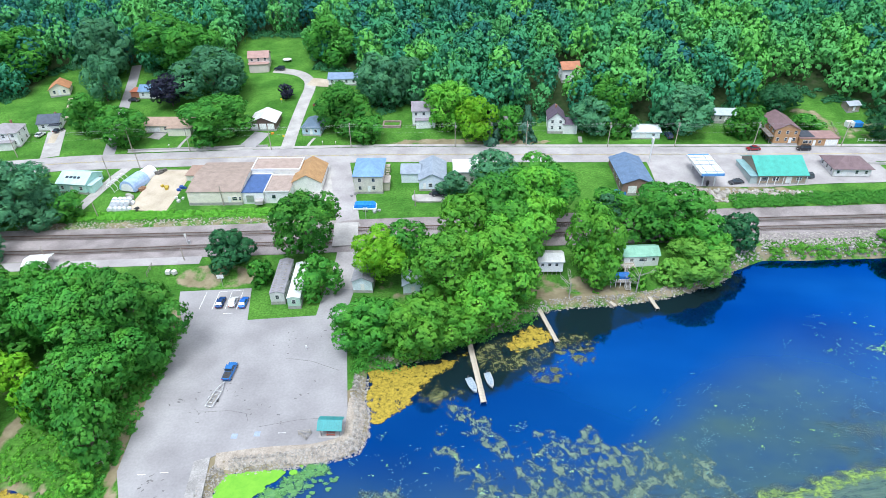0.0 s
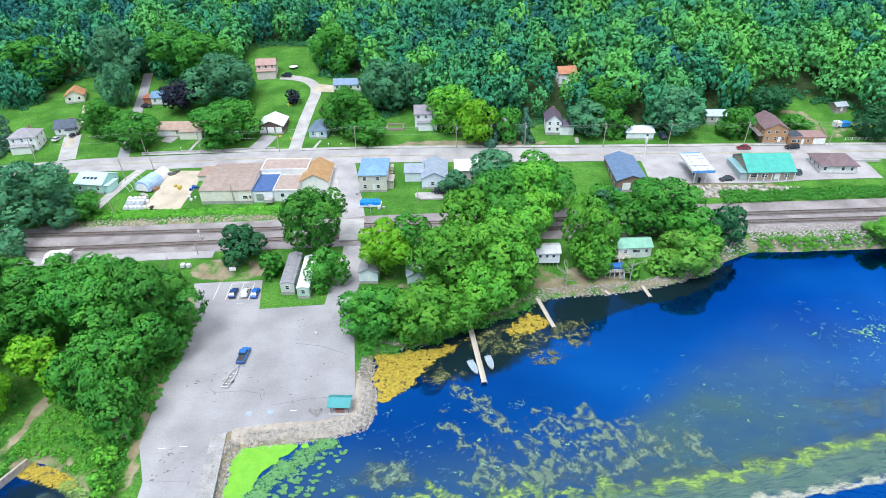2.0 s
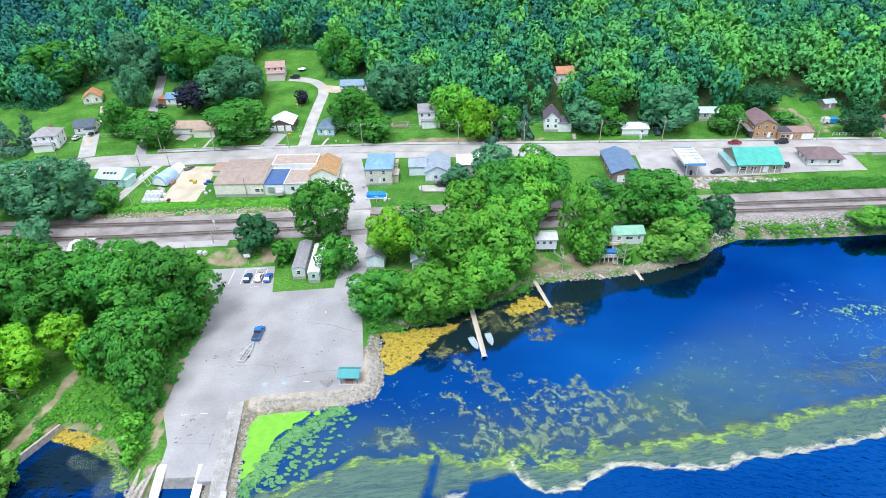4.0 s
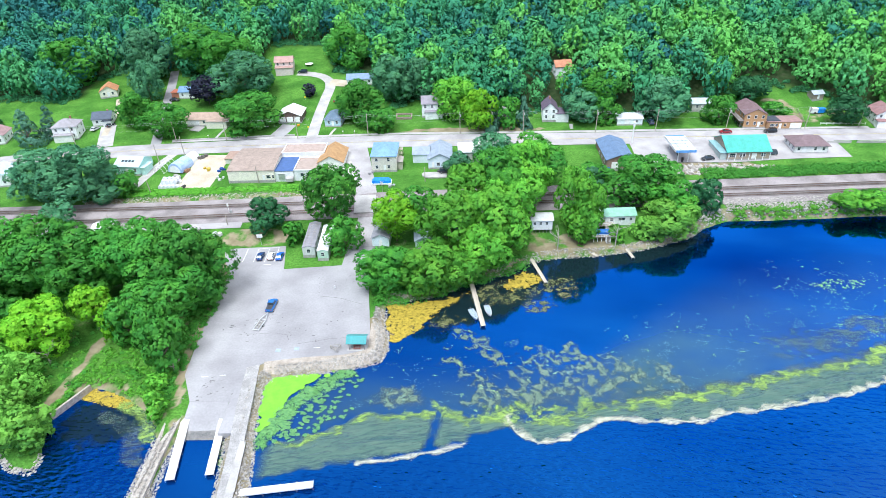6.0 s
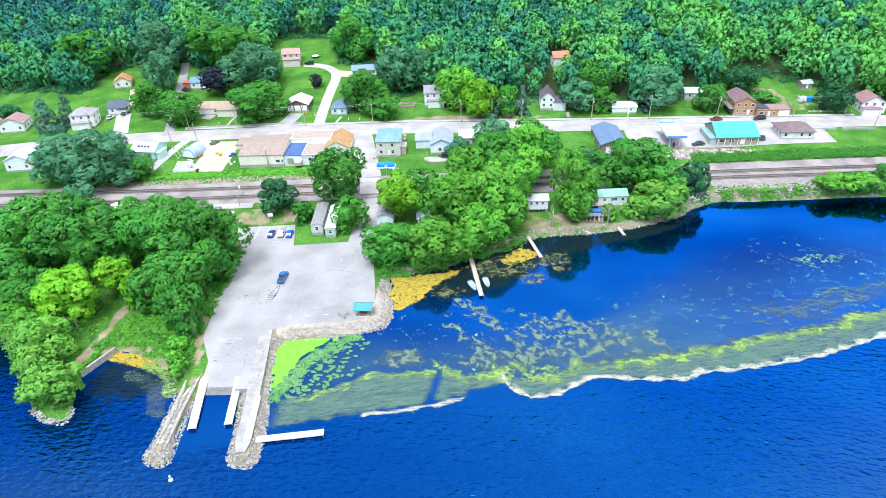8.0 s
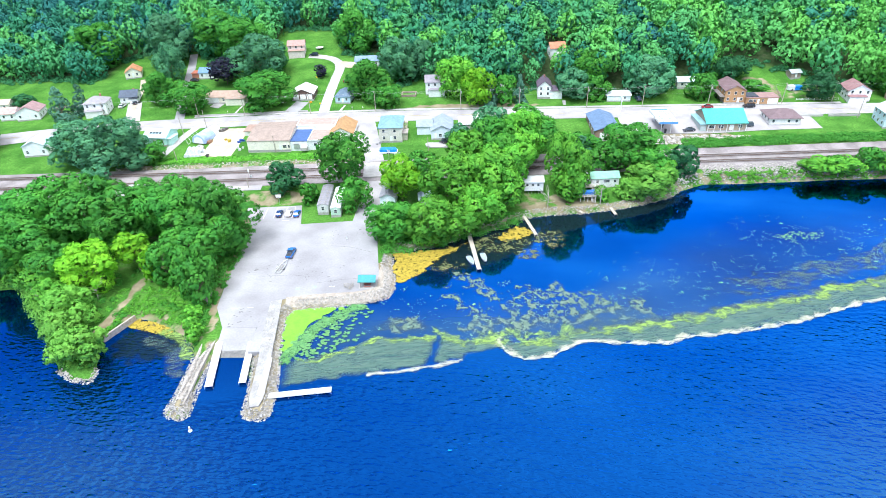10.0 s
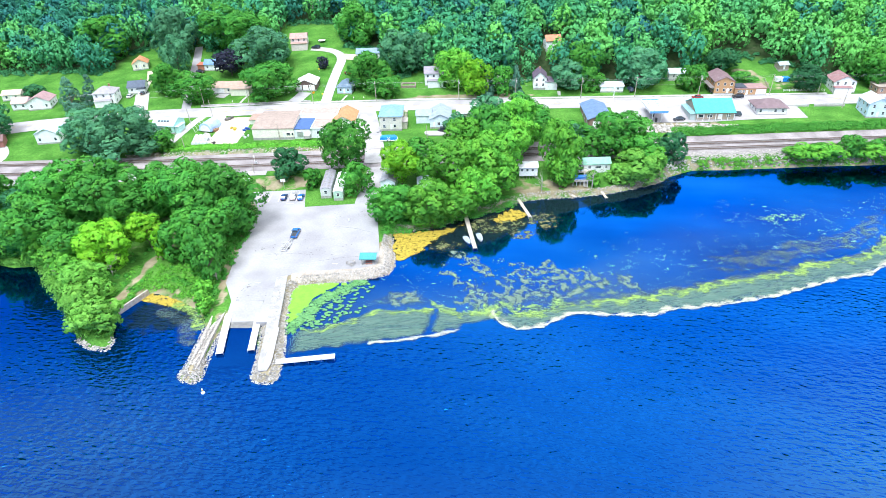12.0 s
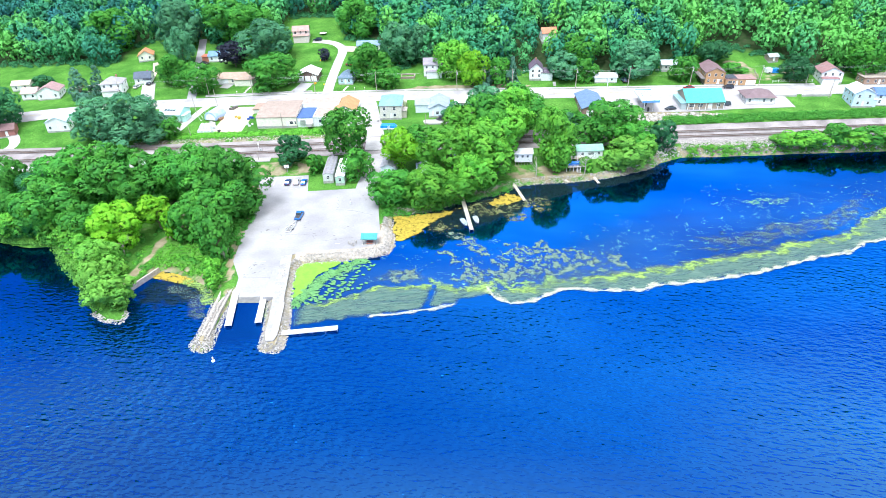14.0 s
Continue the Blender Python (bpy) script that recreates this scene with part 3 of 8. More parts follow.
def dark_reflection_amount(x, y):
    """Dark weed close under the surface off the wooded shore, with the trees' dark reflection painted in."""
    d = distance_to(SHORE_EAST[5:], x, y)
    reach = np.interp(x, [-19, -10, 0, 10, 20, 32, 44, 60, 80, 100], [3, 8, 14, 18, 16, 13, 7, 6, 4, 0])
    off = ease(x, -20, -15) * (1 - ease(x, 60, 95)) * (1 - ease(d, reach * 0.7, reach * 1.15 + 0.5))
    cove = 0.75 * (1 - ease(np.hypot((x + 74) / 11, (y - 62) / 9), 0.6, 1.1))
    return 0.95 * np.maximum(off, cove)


wx = np.concatenate([[-3000, -1000, -400], np.arange(-260, -96, 4.0), np.arange(-96, 100, 2.0), np.arange(100, 262, 4.0), [400, 1000, 3000]])
wy = np.concatenate([[-3000, -1000, -400], np.arange(-160, 34, 8.0), np.arange(34, 156, 3.0), [170, 220]])
water = grid_mesh("water", wx, wy, 0.0, water_material(), {"ripple": ripple_amount, "bed": bed_amount, "lit_murk": lit_murk_amount, "dark_reflection": dark_reflection_amount})
tagged(water, "deep blue lake water, calm inshore and rippled outside", "water", kind="structure")


def strip(name, mat_, line, width, lift, label, category, step=2.5, across=5, kind="structure"):
    """A road or path laid on the ground along a line."""
    p = np.array(line, float)
    seg = np.hypot(*np.diff(p, axis=0).T)
    s = np.concatenate([[0], np.cumsum(seg)])
    n = max(2, int(s[-1] / step))
    u = np.linspace(0, s[-1], n)
    cx, cy = np.interp(u, s, p[:, 0]), np.interp(u, s, p[:, 1])
    k = np.ones(5) / 5
    if n > 12:
        cx[2:-2], cy[2:-2] = np.convolve(cx, k, "valid"), np.convolve(cy, k, "valid")
    tx, ty = np.gradient(cx), np.gradient(cy)
    ln = np.hypot(tx, ty)
    nx, ny = -ty / ln, tx / ln
    v = np.linspace(-0.5, 0.5, across) * width
    X = cx[:, None] + nx[:, None] * v
    Y = cy[:, None] + ny[:, None] * v
    Z = ground_height(X.ravel(), Y.ravel()).reshape(X.shape) + lift
    i = (np.arange(n - 1)[:, None] * across + np.arange(across - 1)[None, :]).ravel()
    f = np.stack([i, i + 1, i + across + 1, i + across], 1)[:, ::-1]
    me = raw_mesh(name, np.stack([X.ravel(), Y.ravel(), Z.ravel()], 1), f)
    me.materials.append(mat_)
    return tagged(new(name, me), label, category, kind=kind)


MAIN_ROAD = [(-420, 120), (-300, 146), (-240, 163), (-194, 179.5), (-160, 188), (-125, 193.5), (-70, 196.6), (-20, 197.6), (40, 196.2), (100, 195.5), (160, 194.5), (420, 190)]
strip("road", ROAD, MAIN_ROAD, 11.0, 0.12, "pale grey worn asphalt main road", "road", across=9)
strip("side_street", ROAD, [(-35.6, 193), (-32.5, 178), (-28.9, 160), (-27, 150), (-26, 140), (-26.6, 134), (-27.2, 129.5)], 6.8, 0.1, "grey asphalt side street crossing the railway", "road")
strip("driveway", CONCRETE, [(-55.0, 200), (-55.5, 218.6), (-55.4, 241.9), (-54.6, 253), (-57.4, 262), (-65, 267), (-73, 268)], 4.6, 0.1, "pale concrete drive climbing to houses", "driveway")
strip("driveway", GRAVEL, [(-56, 257), (-50, 255.5), (-41, 255)], 7.0, 0.14, "pale gravel yard by a drive", "driveway")
strip("driveway", ASPHALT, [(-70.5, 201), (-68, 208), (-66.2, 214.5)], 6.0, 0.1, "dark grey asphalt drive to a garage", "driveway")
strip("driveway", CONCRETE, [(-135.5, 198), (-139, 208), (-142.0, 217)], 6.0, 0.1, "pale concrete drive", "driveway")
strip("driveway", GRAVEL, [(-140, 208), (-143, 222), (-145, 234), (-149, 244)], 2.6, 0.12, "worn two-track farm lane", "driveway")
strip("driveway", ASPHALT, [(-115.5, 198), (-118, 208), (-121, 222), (-125, 236), (-129, 254), (-134, 274)], 4.0, 0.1, "grey asphalt lane up the hill", "driveway")
strip("driveway", CONCRETE, [(-101.5, 212), (-106, 213.5)], 4.5, 0.12, "concrete drive by a ranch house", "driveway")
strip("driveway", CONCRETE, [(-105, 190), (-108, 178), (-111, 166)], 3.4, 0.1, "pale concrete drive", "driveway")
strip("driveway", CONCRETE, [(-196, 179), (-180, 168), (-172, 158), (-176, 150)], 4.0, 0.1, "grey lane bending to the railway", "driveway")
strip("gravel_yard", GRAVEL, [(-88.5, 188), (-88.8, 176), (-90, 165)], 12.0, 0.1, "bare pale gravel yard", "yard", across=9)
strip("forecourt", ROAD, [(66, 183.5), (100, 182.3), (118, 184), (141, 184.5)], 16.0, 0.16, "pale concrete filling station forecourt", "forecourt", across=13)
strip("apron", CONCRETE, [(-41.5, 192), (-39.5, 180), (-37.4, 169)], 8.0, 0.07, "pale concrete apron beside a building", "pavement")
strip("lane", ROAD, [(-230, 136), (-150, 136.5), (-110, 138), (-66, 140.4)], 3.6, 0.12, "pale concrete lane along the railway", "road")
strip("sidewalk", CONCRETE, [(-110, 201.5), (-70, 203.0), (-20, 204.2), (40, 202.8), (100, 202.0), (160, 201)], 1.6, 0.16, "narrow concrete sidewalk", "pavement", across=3)

SAND = surf("pale_sand", (0.28, 0.24, 0.2), (0.4, 0.35, 0.3), 1.5, 0.95, 0.4, 0.2)
strip("verge", SAND, LOT_EDGE[:5], 3.4, 0.14, "pale sandy verge between a lot and shore stones", "verge", 1.0, 5)

# ---- boat landing lot ----
LOT = [(-68, 128.8), (-50, 130.0), (-47.8, 117.3), (-31.6, 118.8), (-31.2, 130.4), (-23.4, 130.4), (-24.3, 121.5), (-22.1, 102.9), (-19.4, 82.6), (-25, 80.0), (-34.7, 79.7), (-43.3, 78.0), (-46.4, 76),
       (-48.0, 70), (-48.1, 66), (-56.6, 66), (-60.6, 74.3), (-61.8, 86.8), (-62.8, 116), (-66, 122)]
bm = bmesh.new()
slab(bm, LOT, 1.2, 1.5)
parking_lot = tagged(part("parking_lot", bm, ASPHALT), "broad pale grey asphalt boat landing lot", "parking lot", kind="structure")
bm = bmesh.new()
solid(bm, [(-56.6, 66, 1.46), (-48.1, 66, 1.46), (-47.9, 57, 0.08), (-56.2, 57, 0.08), (-47.8, 50, -1.4), (-56.2, 50, -1.4),
           (-56.6, 66, -2), (-48.1, 66, -2), (-47.8, 50, -2), (-56.2, 50, -2)],
      [(0, 1, 2, 3), (3, 2, 4, 5), (0, 6, 7, 1), (4, 8, 9, 5)])
tagged(part("boat_ramp", bm, ASPHALT), "concrete boat ramp running down into the water", "boat ramp", kind="structure")
bm = bmesh.new()
solid(bm, [(-56.5, 58.6, 0.34), (-48.0, 58.9, 0.38), (-47.9, 56.6, 0.04), (-56.2, 56.6, 0.04)], [(0, 1, 2, 3)])
tagged(part("wet_margin", bm, RAMP_WET), "wet dark edge of a boat ramp", "ramp edge", kind="structure")
bm = bmesh.new()
slab(bm, [(-47.2, 76.5), (-44.4, 77.4), (-43.0, 66), (-41.4, 52), (-40.2, 42), (-40.6, 39.6), (-42.4, 39.4), (-43.2, 42), (-44.2, 52), (-46.0, 64)], 1.3, 1.56)
tagged(part("jetty_path", bm, surf("worn_concrete", (0.26, 0.25, 0.245), (0.36, 0.345, 0.34), 2.2, 0.95, 0.3, 0.25)), "pale concrete walk along a stone jetty", "path", kind="structure")

bm = bmesh.new()
slab(bm, [(-42.5, 55.0), (-41.3, 54.6), (-40.2, 43.0), (-40.9, 42.2), (-41.9, 42.8)], 1.4, 1.6)
tagged(part("landing_slab", bm, CONCRETE), "smooth pale concrete slab at a dock's foot", "path", kind="structure")

bm = bmesh.new()
slab(bm, [(-48.6, 70.5), (-46.6, 77), (-45.6, 77), (-44.8, 64), (-44.4, 57), (-47.8, 57), (-48.0, 66), (-48.6, 66.5)], 0.2, 1.47)
tagged(part("apron", bm, ASPHALT), "grey concrete apron beside a boat ramp", "pavement", kind="structure")
bm = bmesh.new()
slab(bm, [(-57.0, 63), (-57.1, 50), (-56.9, 42), (-57.4, 39.8), (-59.2, 40.2), (-59.6, 50), (-60.0, 62)], 0.5, 1.14)
tagged(part("jetty_top", bm, surf("jetty_sand", (0.28, 0.25, 0.22), (0.43, 0.39, 0.35), 1.2, 0.95, 0.4, 0.2)), "sandy trodden top of a stone jetty", "path", kind="structure")


def mark(bm, ax, ay, bx, by, w, z=1.506):
    d = Vector((bx - ax, by - ay, 0)).normalized()
    s = Vector((-d.y, d.x, 0)) * w / 2
    solid(bm, [Vector((ax, ay, z)) - s, Vector((bx, by, z)) - s, Vector((bx, by, z)) + s, Vector((ax, ay, z)) + s], [(0, 1, 2, 3)])


bm = bmesh.new()
for i, x in enumerate((-61.0, -57.8, -54.6, -51.8)):
    mark(bm, x, 128.6, x + 0.2, 121.4, 0.13)
mark(bm, -57.8, 128.6, -51.8, 129.2, 0.13)
mark(bm, -54.4, 119.8, -52.2, 119.9, 0.13)
tagged(part("bay_marking", bm, PAINT_WHITE), "worn white parking bay lines", "road marking", kind="structure")
BLUE_PAINT = surf("blue_paint", (0.26, 0.31, 0.4), (0.32, 0.38, 0.47), 0.6, 0.8, 0.1, 0.06)
for x, y in ((-41.3, 82.3), (-37.0, 82.8)):
    bm = bmesh.new()
    mark(bm, x - 0.6, y, x + 0.6, y, 1.2)
    tagged(part("bay_symbol", bm, BLUE_PAINT), "faded blue painted bay symbol on asphalt", "road marking", group="bay symbols", kind="structure")
bm = bmesh.new()
for x, y in ((-56.6, 73.6), (-52.6, 74.0), (-33.0, 83.0)):
    mark(bm, x, y, x + 1.5, y + 0.05, 0.12)
tagged(part("lane_marking", bm, PAINT_WHITE), "short worn white lane dashes", "road marking", kind="structure")
CRACK = surf("tar_crack", (0.12, 0.115, 0.12), (0.2, 0.19, 0.19), 0.5, 0.8, 0.1, 0.05)
bm = bmesh.new()
rng = random.Random(5)
for x, y, n in ((-55, 92, 9), (-50, 88, 7), (-45, 95, 6), (-38, 108, 5), (-40, 90, 6), (-30, 95, 4), (-54, 72, 9), (-52, 69, 9), (-33, 86, 4), (-35, 112, 4), (-28, 111, 3), (-56, 68, 6), (-48, 94, 8)):
    for k in range(n):
        px, py = x + rng.gauss(0, 1.6), y + rng.gauss(0, 1.2)
        a = rng.uniform(0, 6.28)
        ln = rng.uniform(0.2, 0.9)
        mark(bm, px, py, px + math.cos(a) * ln, py + math.sin(a) * ln * 0.6, rng.uniform(0.08, 0.35), 1.504)
for pts in ([(-50.5, 88.4), (-44, 88.8), (-40.5, 88.0), (-39.6, 86)], [(-37, 84.6), (-30, 86.2), (-24, 86.8)], [(-23.5, 100), (-30, 103), (-36, 104)]):
    for (ax, ay), (bx, by) in zip(pts, pts[1:]):
        mark(bm, ax, ay, bx, by, 0.1, 1.504)
tagged(part("tar_patches", bm, CRACK), "tar patches and stains on worn asphalt", "stain", kind="stuff")

# centre and edge lines of the main road
bm = bmesh.new()
YELLOW_PAINT = surf("yellow_line_paint", (0.5, 0.4, 0.12), (0.6, 0.5, 0.2), 0.7, 0.8, 0.1, 0.06)
xs_line = np.arange(-190, 200, 6.0)
for off, w in ((0.15, 0.1), (-0.15, 0.1)):
    for a, b in zip(xs_line, xs_line[1:]):
        ya, yb = line_y(MAIN_ROAD, a) + off, line_y(MAIN_ROAD, b) + off
        za, zb = height(a, ya) + 0.19, height(b, yb) + 0.19
        solid(bm, [(a, ya - w / 2, za), (b, yb - w / 2, zb), (b, yb + w / 2, zb), (a, ya + w / 2, za)], [(0, 1, 2, 3)])
tagged(part("centre_line", bm, YELLOW_PAINT), "faded yellow road centre line", "road marking", kind="structure")

# ---- railway ----
def offset_line(line, d):
    return [(x, y + d) for x, y in line]


BED = [(x, (y + line_y(TRACK_NORTH, x)) / 2) for x, y in TRACK_SOUTH]
strip("ballast_bed", BALLAST, BED, 16.5, 0.12, "grey-brown stone ballast under railway tracks", "track bed", step=4, across=9)


def track(name, line, label):
    t = thing(name, label, "railway track", kind="structure")
    x = np.arange(-260, 300, 3.0)
    y = line_y(line, x)
    z = 3.62
    for s in (-0.72, 0.72):
        v, f = [], []
        for i in range(len(x)):
            v += [(x[i], y[i] + s - 0.05, z), (x[i], y[i] + s + 0.05, z), (x[i], y[i] + s + 0.05, z + 0.16), (x[i], y[i] + s - 0.05, z + 0.16)]
        for i in range(len(x) - 1):
            a = 4 * i
            for j in range(4):
                f.append((a + j, a + (j + 1) % 4, a + 4 + (j + 1) % 4, a + 4 + j))
        me = raw_mesh("rail", np.array(v), np.array(f))
        me.materials.append(RAIL)
        new("rail", me).parent = t
    v, f = [], []
    base = np.array([(-1, -1, -1), (1, -1, -1), (1, 1, -1), (-1, 1, -1), (-1, -1, 1), (1, -1, 1), (1, 1, 1), (-1, 1, 1)], float)
    quads = np.array([(0, 3, 2, 1), (4, 5, 6, 7), (0, 1, 5, 4), (1, 2, 6, 5), (2, 3, 7, 6), (3, 0, 4, 7)])
    sx = np.arange(-230, 260, 0.62)
    for i, a in enumerate(sx):
        v.append(base * (0.13, 1.3, 0.1) + (a, line_y(line, a), 3.54))
        f.append(quads + 8 * i)
    me = raw_mesh("sleepers", np.concatenate(v), np.concatenate(f))
    me.materials.append(SLEEPER)
    sl = new("sleepers", me)
    sl.parent = t
    sl["kind"] = "stuff"
    return t


track("railway_track", TRACK_SOUTH, "rusty railway track on dark wooden sleepers")
track("railway_track", TRACK_NORTH, "rusty railway track on dark wooden sleepers")
bm = bmesh.new()
slab(bm, [(-31.5, 146), (-24.6, 146.6), (-25.6, 158.8), (-32.6, 158.4)], 3.3, 3.79)
tagged(part("level_crossing", bm, CONCRETE), "pale concrete level crossing panels", "level crossing", kind="structure")


# ---- stones ----
def stones(name, label, places, seed, mat_=STONE):
    """Rough stones heaped in one mesh."""
    r = np.random.RandomState(seed)
    b = bmesh.new()
    bmesh.ops.create_icosphere(b, subdivisions=1, radius=1.0)
    v0 = np.array([v.co[:] for v in b.verts])
    f0 = np.array([[v.index for v in f.verts] for f in b.faces])
    b.free()
    n = len(places)
    V = v0[None] * r.uniform(0.75, 1.25, (n, len(v0), 1))
    a = r.uniform(0, 6.28, n)
    c, s = np.cos(a)[:, None], np.sin(a)[:, None]
    size = places[:, 3][:, None, None] * r.uniform(0.7, 1.3, (n, 1, 3)) * np.array([1, 0.85, 0.65])
    V = V * size
    X = V[:, :, 0] * c - V[:, :, 1] * s
    Y = V[:, :, 0] * s + V[:, :, 1] * c
    V = np.stack([X, Y, V[:, :, 2]], 2) + places[:, None, :3]
    F = f0[None] + (np.arange(n) * len(v0))[:, None, None]
    me = raw_mesh(name, V.reshape(-1, 3), F.reshape(-1, 3))
    me.materials.append(mat_)
    return tagged(new(name, me), label, "stones", kind="stuff")


def along(line, n, seed, lo, hi, small, large):
    """Places of stones strewn along a line, lo to hi metres to its left."""
    r = np.random.RandomState(seed)
    p = np.array(line, float)
    s = np.concatenate([[0], np.cumsum(np.hypot(*np.diff(p, axis=0).T))])
    u = r.uniform(0, s[-1], n)
    x, y = np.interp(u, s, p[:, 0]), np.interp(u, s, p[:, 1])
    k = np.clip(np.searchsorted(s, u) - 1, 0, len(p) - 2)
    d = (p[k + 1] - p[k]) / np.hypot(*(p[k + 1] - p[k]).T)[:, None]
    w = r.uniform(lo, hi, n)
    x, y = x - d[:, 1] * w, y + d[:, 0] * w
    z = np.maximum(ground_height(x, y), -0.1) + 0.08
    return np.stack([x, y, z, r.uniform(small, large, n) * r.uniform(0.7, 1.2, n)], 1)


stones("riprap", "pale grey riprap stones round a lake landing", along([(-17.2, 99)] + SHORE_LOT + JETTY_EAST[:2], 4300, 3, -2.8, 0.5, 0.1, 0.25), 3)
stones("riprap", "pale grey stones edging a jetty", along(JETTY_EAST[1:], 2200, 4, -1.7, 0.5, 0.1, 0.25), 4)
stones("riprap", "pale grey stones edging a jetty", along(JETTY_WEST, 2100, 5, -2.0, 0.5, 0.1, 0.25), 5)
stones("riprap", "rough grey stones on a railway bank", along(SHORE_EAST[1:6], 2400, 6, -9.0, -0.3, 0.2, 0.48), 6)
stones("shore_stones", "grey stones along a wooded shore", along(SHORE_EAST[5:], 1900, 7, -2.6, 0.4, 0.1, 0.32), 7)
RUBBLE = surf("pale_rubble", (0.27, 0.245, 0.22), (0.47, 0.44, 0.4), 1.3, 0.9, 0.5, 0.2)
stones("shore_stones", "grey stones round a wooded point", along([(-82.3, 53.6), (-81.6, 48.8), (-86.1, 49.6), (-91.1, 53)], 260, 17, -0.6, 0.7, 0.12, 0.36), 17)
stones("rubble", "pale broken rubble on a bank", np.concatenate([along([(66, 172), (84, 171.5), (102, 171)], 620, 8, -4.5, 2.0, 0.25, 0.85), along([(100, 171), (112, 171)], 90, 18, -2.0, 1.5, 0.2, 0.6), along([(-125, 157.4), (-80, 159.6), (-42, 161)], 700, 9, -1.8, 1.6, 0.12, 0.32)]), 8, RUBBLE)

# retaining wall by the cove
bm = bmesh.new()
for i in range(12):
    u = i / 12
    box(bm, -80.9 - 4.2 * (u + 0.04), 71.4 - 8.6 * (u + 0.04), 0.75, 0.5, 0.82, 1.7, -26)
tagged(part("retaining_wall", bm, POLE_WOOD), "weathered grey timber retaining wall at the water", "wall", kind="structure")
bm = bmesh.new()
for a, b in zip(np.arange(-110, -62, 4.0), np.arange(-106, -58, 4.0)):
    ya, yb = line_y(MAIN_ROAD, a) + 7.6, line_y(MAIN_ROAD, b) + 7.6
    if not -73.5 < a < -67.5:
        box(bm, (a + b) / 2, (ya + yb) / 2, height((a + b) / 2, (ya + yb) / 2) + 0.3, 3.98, 0.3, 0.7, math.degrees(math.atan2(yb - ya, b - a)))
tagged(part("garden_wall", bm, CONCRETE), "low concrete garden wall along a road", "wall", kind="structure")


# ---- trees ----
def leaf_cards(r, centre, normal, size):
    """Pointed leaf clumps about the given centres, three corners each, and a rounded normal for each corner."""
    n = len(centre)
    nrm = normal + r.normal(0, 0.55, (n, 3))
    nrm /= np.linalg.norm(nrm, axis=1)[:, None]
    t = np.cross(nrm, r.normal(0, 1, (n, 3)))
    t /= np.linalg.norm(t, axis=1)[:, None] + 1e-9
    b = np.cross(nrm, t)
    s = (size * r.uniform(0.6, 1.5, n))[:, None]
    q = np.stack([centre - t * s - b * s * 0.65, centre + t * s * 0.9 - b * s * 0.5 + nrm * s * 0.25, centre + t * s * 0.1 + b * s * 1.15], 1)
    soft = normal / (np.linalg.norm(normal, axis=1)[:, None] + 1e-9) + nrm * 0.35
    soft /= np.linalg.norm(soft, axis=1)[:, None] + 1e-9
    return q.reshape(-1, 3), np.repeat(soft, 3, axis=0)


